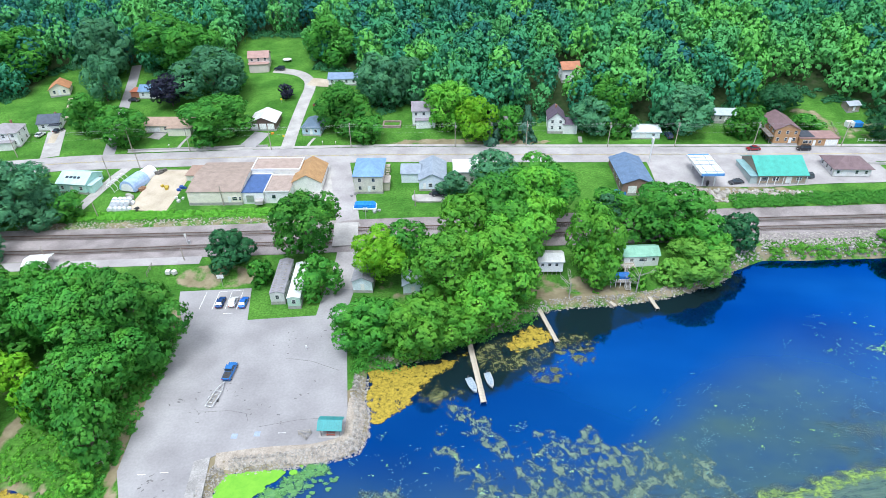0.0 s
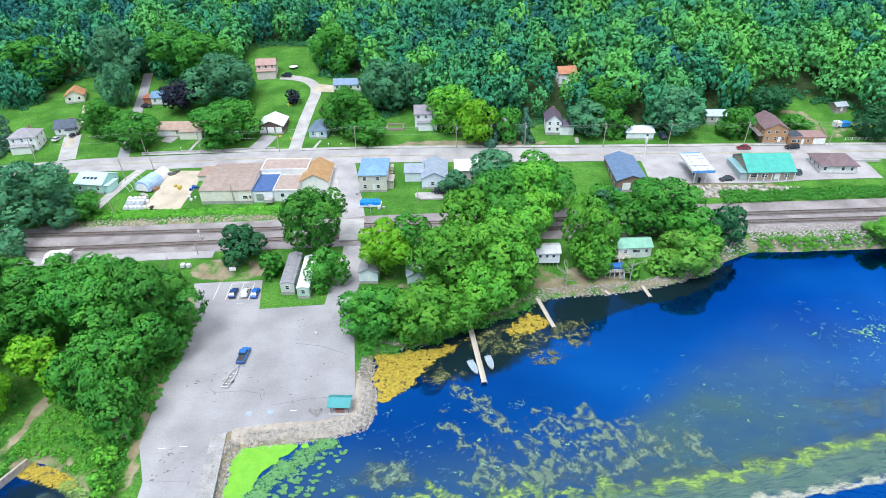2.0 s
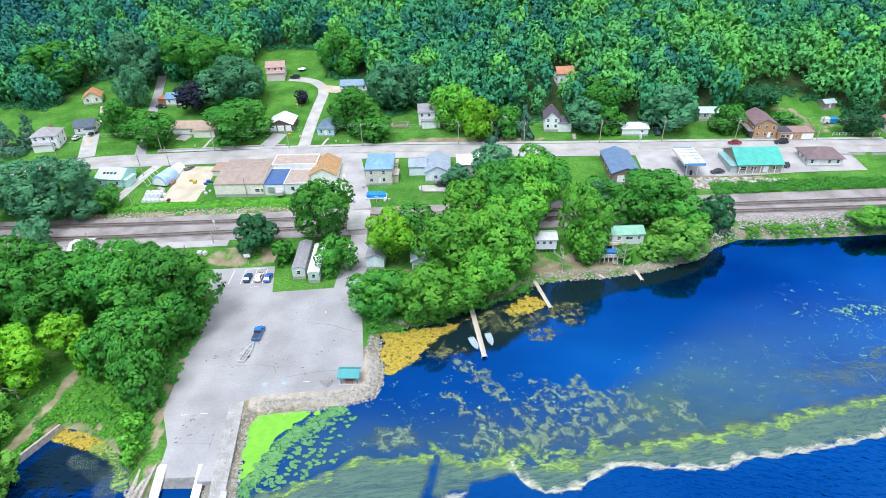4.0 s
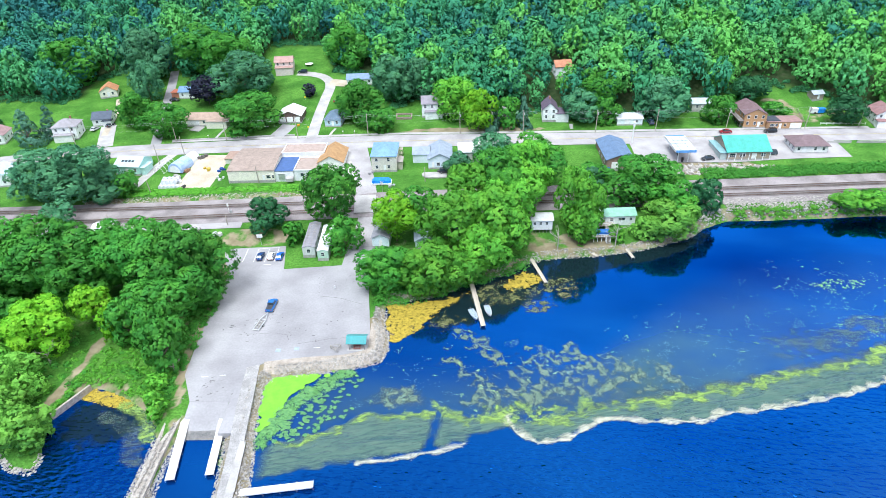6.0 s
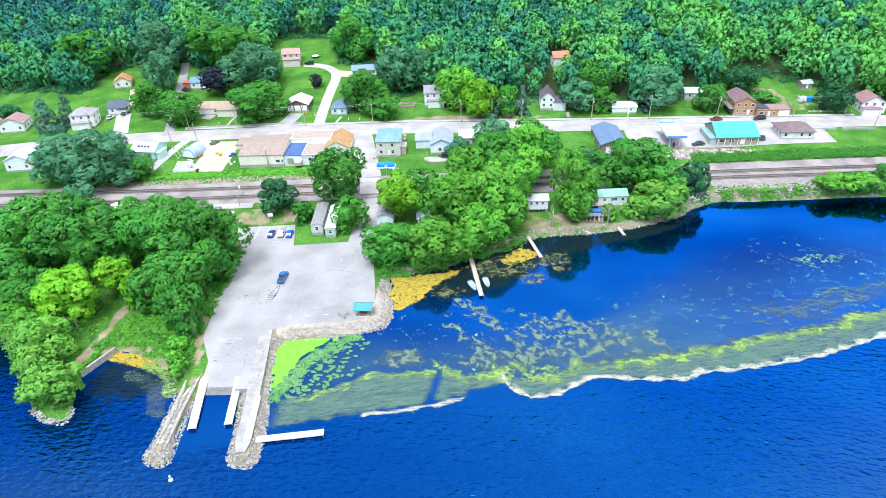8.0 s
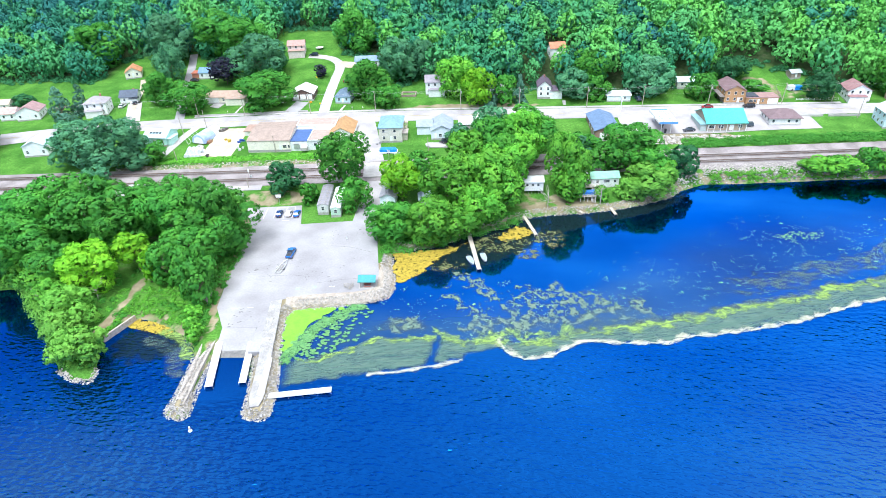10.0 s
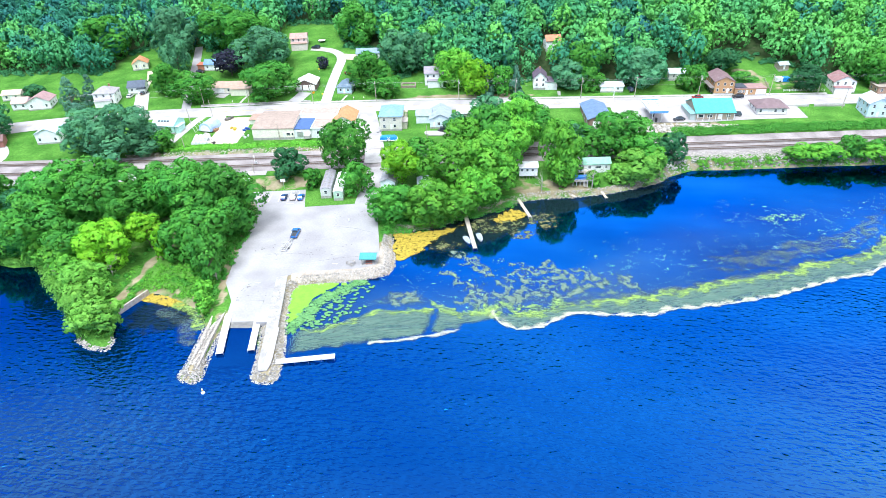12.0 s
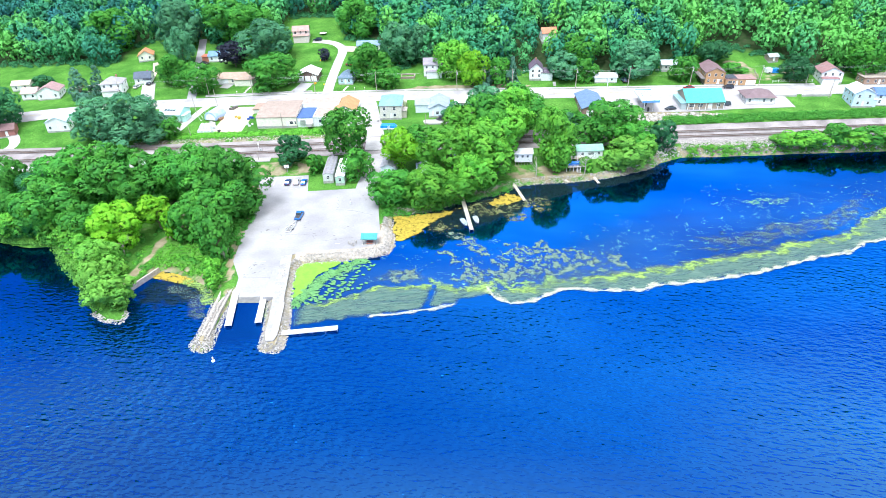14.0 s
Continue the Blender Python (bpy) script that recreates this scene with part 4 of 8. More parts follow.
def crown_arrays(seed, lobes, tufts, leaves, leaf, tuft=0.1, spread=0.7, droop=0.0, cone=False, heart=0.5):
    """A crown about one metre in radius: uneven lobes, set with tufts of small leaves."""
    r = np.random.RandomState(seed)
    d = r.normal(0, 1, (lobes * 12, 3))
    d[:, 2] += 0.3
    d /= np.linalg.norm(d, axis=1)[:, None]
    pick = [0]
    while len(pick) < lobes:
        far = np.min(np.linalg.norm(d[:, None] - d[None, pick], axis=2), axis=1) * r.uniform(0.75, 1.0, len(d))
        pick.append(int(np.argmax(far)))
    c = d[pick] * spread * r.uniform(0.78, 1.12, (lobes, 1))
    c[0] = 0, 0, 0
    rad = r.uniform(0.24, 0.4, lobes) * (16 / max(lobes, 8)) ** 0.4
    rad[0] = heart
    if cone:
        h = np.linspace(-0.9, 0.85, lobes)
        a = r.uniform(0, 6.28, lobes)
        w = (0.95 - h) / 1.9
        c = np.stack([np.cos(a) * w * 0.35, np.sin(a) * w * 0.35, h], 1)
        rad = 0.14 + 0.55 * w
    w = rad ** 2 / np.sum(rad ** 2)
    k = r.choice(lobes, tufts, p=w)
    n = r.normal(0, 1, (tufts, 3))
    n[:, 2] += 0.45
    n /= np.linalg.norm(n, axis=1)[:, None]
    p = c[k] + n * rad[k][:, None] * r.uniform(0.82, 1.06, (tufts, 1))
    if cone:
        p[:, 2] = c[k][:, 2] + n[:, 2] * rad[k] * 0.5
    gap = np.linalg.norm(p[:, None, :] - c[None], axis=2) / rad[None]
    gap[np.arange(tufts), k] = 9
    ok = gap.min(1) > 0.85
    p, n = p[ok], n[ok]
    if droop:
        p[:, 2] -= droop * np.maximum(0, np.hypot(p[:, 0], p[:, 1]) - 0.4) ** 1.5
    m = len(p)
    e = r.normal(0, 1, (m, leaves, 3))
    e /= np.linalg.norm(e, axis=2)[:, :, None]
    flip = np.sum(e * n[:, None, :], axis=2) < -0.25
    e[flip] *= -1
    size = tuft * r.uniform(0.6, 1.35, (m, 1, 1))
    q = p[:, None, :] + e * size * r.uniform(0.45, 1.0, (m, leaves, 1)) * np.array([1, 1, 0.75])
    nrm = e * 0.32 + n[:, None, :] + np.array([0, 0, 0.1])
    q, soft = leaf_cards(r, q.reshape(-1, 3), nrm.reshape(-1, 3), np.full(m * leaves, leaf))
    # the shaded inner mass
    b = bmesh.new()
    bmesh.ops.create_icosphere(b, subdivisions=1, radius=1.0)
    iv = np.array([v.co[:] for v in b.verts])
    fi = np.array([[v.index for v in f.verts] for f in b.faces])
    b.free()
    fill = rad * (0.42 if cone else 0.3)
    fill[0] = rad[0] * (0.5 if cone else 0.3)
    core = (iv[None] * r.uniform(0.8, 1.2, (lobes, len(iv), 1)) * fill[:, None, None] * (np.array([1, 1, 0.5]) if cone else 1.0) + c[:, None, :]).reshape(-1, 3)
    tri = (fi[None] + (np.arange(lobes) * len(iv))[:, None, None]).reshape(-1, 3)
    return q, core, tri, np.concatenate([soft, np.tile(iv, (lobes, 1))])


def round_normals(me, normals):
    """Smooth shading by the given normals, one for each vertex."""
    me.polygons.foreach_set("use_smooth", np.ones(len(me.polygons), bool))
    me.normals_split_custom_set_from_vertices(np.asarray(normals, np.float32))


def crown_mesh(name, mat_, *args, **kw):
    q, core, tri, normals = crown_arrays(*args, **kw)
    me = raw_mesh(name, np.concatenate([q, core]), np.concatenate([np.arange(len(q)).reshape(-1, 3), tri + len(q)]))
    round_normals(me, normals)
    me.materials.append(mat_)
    return me


def trunk_mesh(name, seed, mat_):
    """A trunk one metre high with limbs that fork out into the crown."""
    r = random.Random(seed)
    bm = bmesh.new()
    rod(bm, (0, 0, -0.03), (0.01, 0.0, 0.5), 0.035, 0.024, 8)
    for k in range(6):
        a = k * 1.047 + r.uniform(-0.3, 0.3)
        z0 = r.uniform(0.3, 0.5)
        e = (math.cos(a) * 0.22, math.sin(a) * 0.22, z0 + r.uniform(0.2, 0.34))
        rod(bm, (0, 0, z0), e, 0.018, 0.009, 6)
        for s in (-0.5, 0.5):
            rod(bm, e, (e[0] + math.cos(a + s) * 0.13, e[1] + math.sin(a + s) * 0.13, e[2] + r.uniform(0.08, 0.2)), 0.009, 0.004, 5)
    rod(bm, (0.01, 0, 0.5), (0, 0.02, 0.9), 0.024, 0.008, 6)
    me = bpy.data.meshes.new(name)
    bm.to_mesh(me)
    bm.free()
    me.materials.append(mat_)
    return me


TRUNKS = [trunk_mesh("trunk", s, BARK) for s in (1, 2, 3)]
CROWNS = {}
KIND_WORDS = {"b": ("tree with a full green crown", "tree"), "d": ("dense dark green tree", "tree"), "l": ("light green tree with loose foliage", "tree"),
              "y": ("yellow-green thin-leaved tree", "tree"), "g": ("broad grey-green tree", "tree"), "p": ("dark purple-leaved tree", "tree"),
              "n": ("blue-green conifer", "conifer"), "w": ("pale green drooping willow", "tree")}


def crown_for(kind, radius, seed):
    size = "large" if radius > 7 else "middle" if radius > 4 else "small"
    key = (kind, size, seed % 3)
    if key not in CROWNS:
        lobes, tufts, leaves, leaf, tuft = {"large": (15, 1650, 12, 0.0275, 0.08), "middle": (11, 800, 9, 0.047, 0.1), "small": (8, 260, 9, 0.085, 0.14)}[size]
        CROWNS[key] = crown_mesh("crown", LEAF[kind], 11 + seed % 3 * 7 + ord(kind), lobes, tufts, leaves, leaf, tuft, droop=0.5 if kind == "w" else 0.0, cone=kind == "n")
    return CROWNS[key]


def tree(x, y, radius, tall, centre, kind, seed, where=""):
    """centre: the height of the crown's middle over the ground."""
    label, cat = KIND_WORDS[kind]
    if centre < 3.2:
        label, cat = {"d": "dense dark green shrub", "b": "leafy green shrub", "p": "small purple-leaved tree"}.get(kind, "light green bushy shrub"), "shrub"
    z = height(x, y)
    t = thing("shrub" if cat == "shrub" else "tree", (label + where), cat, x, y, max(z, -0.1), seed * 47 % 360)
    radius *= 1.08
    rt = min(max(tall * 1.05, radius * 0.7), centre * 1.08 + 0.8)
    tr = new("trunk", TRUNKS[seed % 3])
    tr.parent = t
    tr.scale = (max(centre, 2) * 1.25, max(centre, 2) * 1.25, centre * 1.15)
    cr = new("crown", crown_for(kind, radius, seed))
    cr.parent = t
    cr.location = (0, 0, centre)
    cr.scale = (radius, radius, rt if kind != "n" else max(tall, centre))
    return t


GROVE = [(-81.1, 106.7, 10.4, 10.4, 10.5, 'b'), (-68.3, 105.0, 10.5, 10.6, 11, 'b'), (-71.1, 94.8, 9.6, 8.2, 8, 'b'), (-66.2, 78.4, 5.4, 8.3, 6, 'b'), (-62.5, 63.3, 2.6, 2.9, 2.5, 'l'),
         (-106.0, 108.0, 11.5, 10.4, 11, 'b'), (-120.6, 108.5, 11.0, 10.2, 10.5, 'b'), (-91.8, 112.0, 8.2, 7.8, 10.5, 'b'), (-121.9, 92.0, 10.0, 9.9, 8, 'b')]
GROVE_WEST = [(-142.0, 107.0, 7.8, 8.9, 9, 'b'), (-132.7, 93.3, 7.6, 7.7, 6, 'b'), (-88.7, 93.0, 5.0, 4.5, 7, 'y'), (-82.7, 86.6, 2.6, 4.6, 5, 'y'), (-96.5, 83.5, 7.4, 6.7, 7, 'y'),
              (-108.6, 86.8, 7.0, 6.6, 6, 'b'), (-95.5, 70.0, 6.6, 5.6, 4.6, 'w'), (-86.6, 56.0, 6.4, 5.8, 4.2, 'w'), (-119.9, 102.2, 10.4, 8.3, 9, 'b'), (-97.2, 101.3, 7.9, 6.9, 8, 'b'),
              (-76.9, 86.4, 5.4, 6.3, 6, 'b'), (-69.5, 85.0, 5.2, 6.4, 6.5, 'b'), (-64.6, 70.6, 2.2, 2.2, 1.8, 'l'), (-103.0, 76.5, 4.6, 4.4, 3.4, 'l'), (-92.0, 61.5, 4.8, 4.6, 3.6, 'w'), (-99.0, 70.0, 4.4, 4.2, 3.3, 'w'), (-110.0, 83.0, 4.6, 4.6, 3.6, 'l'), (-121.0, 90.5, 5.2, 4.8, 3.8, 'b'), (-130.0, 91.0, 7.4, 7.0, 5.6, 'l'), (-142.0, 94.0, 7.8, 7.4, 6.0, 'b'), (-117.0, 86.5, 4.4, 4.6, 3.8, 'l'), (-128.1, 104.4, 8.5, 6.4, 8.5, 'd'), (-123.0, 140.5, 4.6, 4.6, 4.0, 'g')]
SHORE_TREES = [(-37.1, 142.0, 8.4, 9.3, 10, 'b'), (-31.6, 127.2, 5.2, 5.6, 5.2, 'b'), (-56.8, 138.0, 5.8, 5.8, 4.6, 'd'), (-47.1, 132.0, 3.1, 3.7, 2.8, 'b'), (-16.7, 131.5, 7.2, 6.4, 9, 'y'),
               (-17.6, 109.5, 8.2, 6.8, 5.2, 'b'), (-7.2, 108.0, 8.4, 7.2, 6.2, 'l'), (1.2, 110.6, 7.0, 5.8, 5.2, 'l'), (-0.4, 123.1, 8.7, 8.7, 11, 'l'), (11.1, 125.8, 9.7, 9.7, 11, 'l'),
               (9.0, 115.6, 7.0, 7.4, 7.6, 'l'), (16.4, 122.4, 6.0, 6.6, 8, 'l'), (15.1, 175.8, 7.6, 5.7, 6, 'g')]
SHORE_TREES_EAST = [(26.1, 157.0, 10.6, 8.8, 11, 'b'), (18.6, 136.5, 8.6, 9.1, 11, 'l'), (36.6, 134.0, 6.6, 9.7, 11, 'l'), (38.4, 130.2, 4.6, 6.9, 8, 'l'), (60.8, 148.7, 9.6, 7.9, 9, 'b'),
                    (66.7, 139.2, 7.4, 6.4, 6, 'b'), (64.6, 133.8, 8.4, 5.8, 4.6, 'w'), (52.9, 146.9, 6.4, 5.3, 6, 'b'), (78.0, 144.9, 5.2, 6.1, 5, 'd'), (48.6, 130.0, 2.6, 2.6, 2.2, 'l'), (56.4, 131.6, 3.4, 3.0, 2.4, 'w'), (60.2, 131.4, 4.2, 3.8, 3.0, 'w'), (70.4, 137.4, 4.4, 4.6, 3.6, 'l'), (41.0, 136.0, 4.6, 6.0, 6.4, 'l'), (37.5, 128.6, 3.8, 5.0, 4.6, 'l'),
                    (2.0, 171.0, 4.6, 3.6, 3.4, 'g'), (14.0, 144.0, 9.0, 9.4, 12, 'b'), (4.5, 139.0, 7.6, 8.0, 11, 'l'), (24.5, 148.0, 8.0, 9.6, 13, 'l'), (45.5, 160.0, 4.4, 4.2, 4, 'g'), (47.4, 160.8, 7.1, 4.6, 4, 'b'), (-9.5, 134.3, 6.1, 6.1, 8, 'b')]
TOWN_TREES = [(-138.9, 160.8, 10.3, 8.3, 8, 'g'), (-125.2, 160.3, 11.5, 9.0, 9, 'g'), (-111.4, 162.5, 5.0, 5.0, 3.5, 'b'), (-118.0, 158.8, 7.0, 5.4, 5, 'g'), (-128.8, 217.0, 7.4, 9.5, 6.5, 'b'),
              (-112.8, 207.3, 8.4, 9.1, 6, 'b'), (-80.9, 210.4, 12.0, 9.1, 7, 'b'), (-36.5, 216.3, 9.8, 10.4, 8, 'b'), (-26.9, 208.4, 6.2, 5.8, 4, 'b'), (-105.8, 236.4, 7.5, 6.1, 7, 'p'),
              (-91.3, 243.8, 12.8, 9.8, 9, 'g'), (-119.5, 274.2, 13.0, 11.8, 10, 'b'), (-105.1, 265.3, 11.4, 9.8, 10, 'b'), (-166.4, 201.5, 6.6, 7.8, 7, 'n')]
TOWN_TREES_NORTH = [(-161.1, 209.0, 5.0, 6.6, 6, 'n'), (-186.8, 174.9, 9.6, 9.6, 7, 'd'), (-24.7, 235.9, 9.2, 10.3, 9, 'g'), (-13.8, 236.6, 7.1, 9.1, 8, 'g'), (1.2, 216.6, 8.6, 9.2, 8, 'l'),
                    (10.7, 206.7, 6.8, 8.3, 8, 'y'), (15.8, 206.4, 3.7, 6.3, 6, 'n'), (28.1, 206.8, 3.4, 6.8, 6, 'n'), (51.9, 211.9, 7.6, 6.4, 6, 'g'), (82.8, 212.4, 9.4, 8.2, 8, 'g'),
                    (61.0, 209.3, 5.4, 6.5, 5, 'b'), (105.5, 208.8, 6.0, 6.5, 5, 'b'), (121.9, 222.4, 7.0, 7.6, 5, 'd'), (128.4, 212.1, 5.4, 3.5, 2.5, 'b')]
HILL_TREES = [(152.7, 206.3, 7.0, 6.4, 5, 'd'), (-62.2, 241.9, 2.7, 3.0, 3, 'p'), (-142.2, 262.9, 11.0, 13.1, 11, 'g'), (-133.5, 241.6, 6.5, 12.6, 8, 'g'), (184.7, 208.4, 9.6, 12.2, 8, 'b'),
              (21.3, 208.1, 5.4, 6.8, 6, 'b'), (-49.0, 275.8, 10.7, 10.7, 9, 'b'), (59.7, 219.9, 8.1, 8.1, 8, 'b'), (-193.1, 218.1, 4.5, 2.9, 2, 'd'), (-176.8, 262.6, 12.7, 13.7, 10, 'b'),
              (-86.8, 253.3, 6.7, 4.3, 3, 'b')]
BANK_SHRUBS = [(131.0, 146.4, 4.2, 3.0, 1.8, 'b'), (122.6, 146.0, 4.0, 2.4, 1.4, 'l'), (128.8, 146.5, 5.0, 3.1, 2, 'l'), (135.1, 146.2, 5.0, 2.9, 2, 'l'), (143.9, 147.5, 4.9, 4.4, 3, 'b'),
               (148.6, 146.6, 5.0, 3.4, 2, 'l'), (154.9, 147.0, 5.0, 4.0, 2.5, 'b'), (162.0, 147.5, 5.2, 3.6, 2.2, 'l'), (170.0, 148.0, 5.2, 3.8, 2.4, 'b')]
for where, rows in ((" in a lakeside grove", GROVE), (" in a lakeside grove", GROVE_WEST), (" beside the lake landing", SHORE_TREES), (" along the lake shore", SHORE_TREES_EAST),
                    (" in a village garden", TOWN_TREES), (" in a village garden", TOWN_TREES_NORTH), (" at the edge of the woods", HILL_TREES), (" on the railway bank", BANK_SHRUBS)):
    for i, row in enumerate(rows):
        tree(*row, i * 5 + len(where), where)


def forest():
    """The wooded hillside, crown beside crown, as one object."""
    r = np.random.RandomState(21)
    kinds = [crown_arrays(40 + i, 10, 300, 7, 0.06, 0.12, 0.62, heart=0.5) for i in range(8)]
    gx, gy = np.meshgrid(np.arange(-330, 331, 9.4), np.arange(206, 364, 8.6))
    gx[::2] += 4.7
    x = gx.ravel() + r.uniform(-2.6, 2.6, gx.size)
    y = gy.ravel() + r.uniform(-2.6, 2.6, gx.size)
    ok = (y > line_y(WOODS_EDGE, x) + 2.0) & (np.abs(x) < np.where(y > 315, 0.74 * (y + 50) + 12, 0.74 * (y + 78) + 8))
    for cx, cy, rad in CLEARINGS + ((48, 243, 7.5), (-80, 327, 8), (-133, 272, 4)):
        ok &= np.hypot(x - cx, y - cy) > rad
    x, y = x[ok], y[ok]
    n = len(x)
    z = ground_height(x, y)
    rad = r.uniform(4.8, 8.6, n)
    tall = rad * r.uniform(1.0, 1.45, n)
    zc = z + r.uniform(5.5, 9.5, n)
    front = 1 - ease(y - line_y(WOODS_EDGE, x), 4, 14)
    rad = rad * (1 - 0.15 * front)
    zc = zc * (1 - front) + (z + tall * 0.85) * front
    # crowns west and uphill go dark teal: distance haze put into leaf colour
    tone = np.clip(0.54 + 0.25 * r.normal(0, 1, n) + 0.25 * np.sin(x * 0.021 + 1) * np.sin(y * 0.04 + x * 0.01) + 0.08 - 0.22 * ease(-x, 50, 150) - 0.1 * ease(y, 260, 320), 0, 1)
    which = r.randint(0, len(kinds), n)
    # inside the wood the crowns close up and are bare below
    closed = []
    for q, core, tri, soft in kinds:
        leafed = np.repeat(q[:, 2].reshape(-1, 3).mean(1) > -0.42, 3)
        closed.append((q[leafed], core, tri, np.concatenate([soft[:len(q)][leafed], soft[len(q):]])))
    a = r.uniform(0, 6.28, n)
    Q, T, tq, tt, nq, nc = [], [], [], [], [], []
    base = 0
    cores = []
    for i in range(n):
        q, core, tri, soft = kinds[which[i]] if front[i] > 0.05 else closed[which[i]]
        c, s = math.cos(a[i]), math.sin(a[i])
        m = np.array([[c * rad[i], -s * rad[i], 0], [s * rad[i], c * rad[i], 0], [0, 0, tall[i]]])
        o = (x[i], y[i], zc[i])
        Q.append(q @ m.T + o)
        tq.append(np.full(len(q), tone[i]))
        cores.append(core @ m.T + o)
        tt.append(np.full(len(core), tone[i]))
        T.append(tri + base)
        base += len(core)
        turn = np.array([[c, -s, 0], [s, c, 0], [0, 0, 1]])
        nq.append(soft[:len(q)] @ turn.T)
        nc.append(soft[len(q):] @ turn.T)
    q = np.concatenate(Q)
    core = np.concatenate(cores)
    tri = np.concatenate(T) + len(q)
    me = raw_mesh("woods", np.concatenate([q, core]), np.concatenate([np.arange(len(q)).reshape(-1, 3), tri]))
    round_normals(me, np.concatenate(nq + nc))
    at = me.attributes.new("tone_and_haze", "FLOAT", "POINT")
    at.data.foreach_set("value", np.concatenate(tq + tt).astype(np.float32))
    m, nd, l, p = material("woods_leaves")
    src = nd.new("ShaderNodeAttribute")
    src.attribute_name = "tone_and_haze"
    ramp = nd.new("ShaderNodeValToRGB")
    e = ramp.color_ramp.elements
    # low end is teal, with bluish haze mixed into the leaves
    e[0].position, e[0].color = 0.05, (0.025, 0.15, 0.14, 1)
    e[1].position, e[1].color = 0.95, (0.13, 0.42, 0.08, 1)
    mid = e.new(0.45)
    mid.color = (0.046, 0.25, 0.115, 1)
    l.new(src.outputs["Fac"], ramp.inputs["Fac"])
    geo = nd.new("ShaderNodeNewGeometry")
    mr = nd.new("ShaderNodeMapRange")
    mr.inputs["To Min"].default_value, mr.inputs["To Max"].default_value = 0.82, 1.18
    l.new(geo.outputs["Random Per Island"], mr.inputs["Value"])
    hsv = nd.new("ShaderNodeHueSaturation")
    l.new(mr.outputs["Result"], hsv.inputs["Value"])
    l.new(ramp.outputs["Color"], hsv.inputs["Color"])
    l.new(hsv.outputs["Color"], p.inputs["Base Color"])
    p.inputs["Roughness"].default_value = 0.7
    p.inputs["Specular IOR Level"].default_value = 0.15
    me.materials.append(m)
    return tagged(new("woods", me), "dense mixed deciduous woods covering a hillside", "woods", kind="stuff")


forest()


def scrub(name, label, x, y, seed, low, high, mat_, leaf=0.16, n=90):
    """Low growth as one object: loose heaps of leaves at the given places."""
    r = np.random.RandomState(seed)
    z = ground_height(x, y)
    k = len(x)
    h = r.uniform(low, high, k)
    d = r.normal(0, 1, (k, n, 3))
    d[:, :, 2] = np.abs(d[:, :, 2])
    d /= np.linalg.norm(d, axis=2)[:, :, None]
    p = d * r.uniform(0.5, 1.0, (k, n, 1)) * (h[:, None, None] * np.array([1.2, 1.2, 1.0])) + np.stack([x, y, z], 1)[:, None, :]
    q, soft = leaf_cards(r, p.reshape(-1, 3), d.reshape(-1, 3) + (0, 0, 0.3), np.full(k * n, leaf))
    me = raw_mesh(name, q, np.arange(len(q)).reshape(-1, 3))
    round_normals(me, soft)
    me.materials.append(mat_)
    return tagged(new(name, me), label, "undergrowth", kind="stuff")


r = np.random.RandomState(31)
x = r.uniform(-128, -34, 420)
scrub("trackside_weeds", "tall green weeds along a railway", x, line_y(TRACK_NORTH, x) + r.uniform(8.6, 11.5, 420), 32, 0.5, 1.1, LEAF["l"], 0.2, 70)
x = r.uniform(86, 190, 620)
scrub("trackside_weeds", "tall green weeds on a bank below shops", x, line_y(TRACK_NORTH, x) + r.uniform(6.2, 11.0, 620), 33, 0.6, 1.6, LEAF["b"], 0.2, 70)
x = r.uniform(88, 190, 260)
scrub("bank_weeds", "green weeds on a stony railway bank", x, line_y(SHORE_EAST[::-1], x) + r.uniform(0.4, 2.2, 260), 34, 0.4, 1.0, LEAF["l"], 0.18, 70)
x = r.uniform(-125, -64, 260)
y = r.uniform(62, 118, 260)
ok = (shore_distance(x, y) > 1.0) & (np.hypot(x + 84, y - 84) > 6)
scrub("grove_undergrowth", "green undergrowth below lakeside trees", x[ok], y[ok], 35, 0.4, 1.3, LEAF["b"], 0.2, 70)
x = r.uniform(-66.5, -61.0, 170)
y = r.uniform(60, 114, 170)
ok = shore_distance(x, y) > 0.6
scrub("lot_edge_weeds", "green weeds along the edge of a lot", x[ok] - 0.6, y[ok], 36, 0.4, 1.3, LEAF["b"], 0.18, 70)
x = r.uniform(-20, 22, 420)
y = r.uniform(100, 122, 420)
d = shore_distance(x, y)
ok = (d > -0.6) & (d < 5)
scrub("shore_undergrowth", "green bushes overhanging the lake edge", x[ok], y[ok], 37, 0.9, 2.3, LEAF["b"], 0.2, 90)
x = r.uniform(-260, 240, 800)
y = line_y(WOODS_EDGE, x) + r.uniform(0, 7, 800)
ok = (np.hypot(x + 79, y - 272) > 12) & (np.hypot(x + 133, y - 272) > 4)
scrub("woodland_edge", "bushy green edge of the hillside woods", x[ok], y[ok], 38, 0.6, 2.0, LEAF["d"], 0.26, 80)
u = r.uniform(0, 1, 210)
x, y = np.interp(u, [0, 0.15, 0.3, 0.45, 0.6, 0.7, 0.85, 1], [-90, -98, -106, -113.5, -119, -127, -138, -160]), np.interp(u, [0, 0.15, 0.3, 0.45, 0.6, 0.7, 0.85, 1], [53.5, 64, 72, 80.8, 87, 87, 90.2, 92])
scrub("shore_undergrowth", "pale green vines and bushes overhanging a wooded point", x + r.uniform(-0.8, 1.6, 210), y + r.uniform(-0.4, 1.2, 210), 39, 0.8, 2.3, LEAF["w"], 0.2, 80)
r = np.random.RandomState(41)
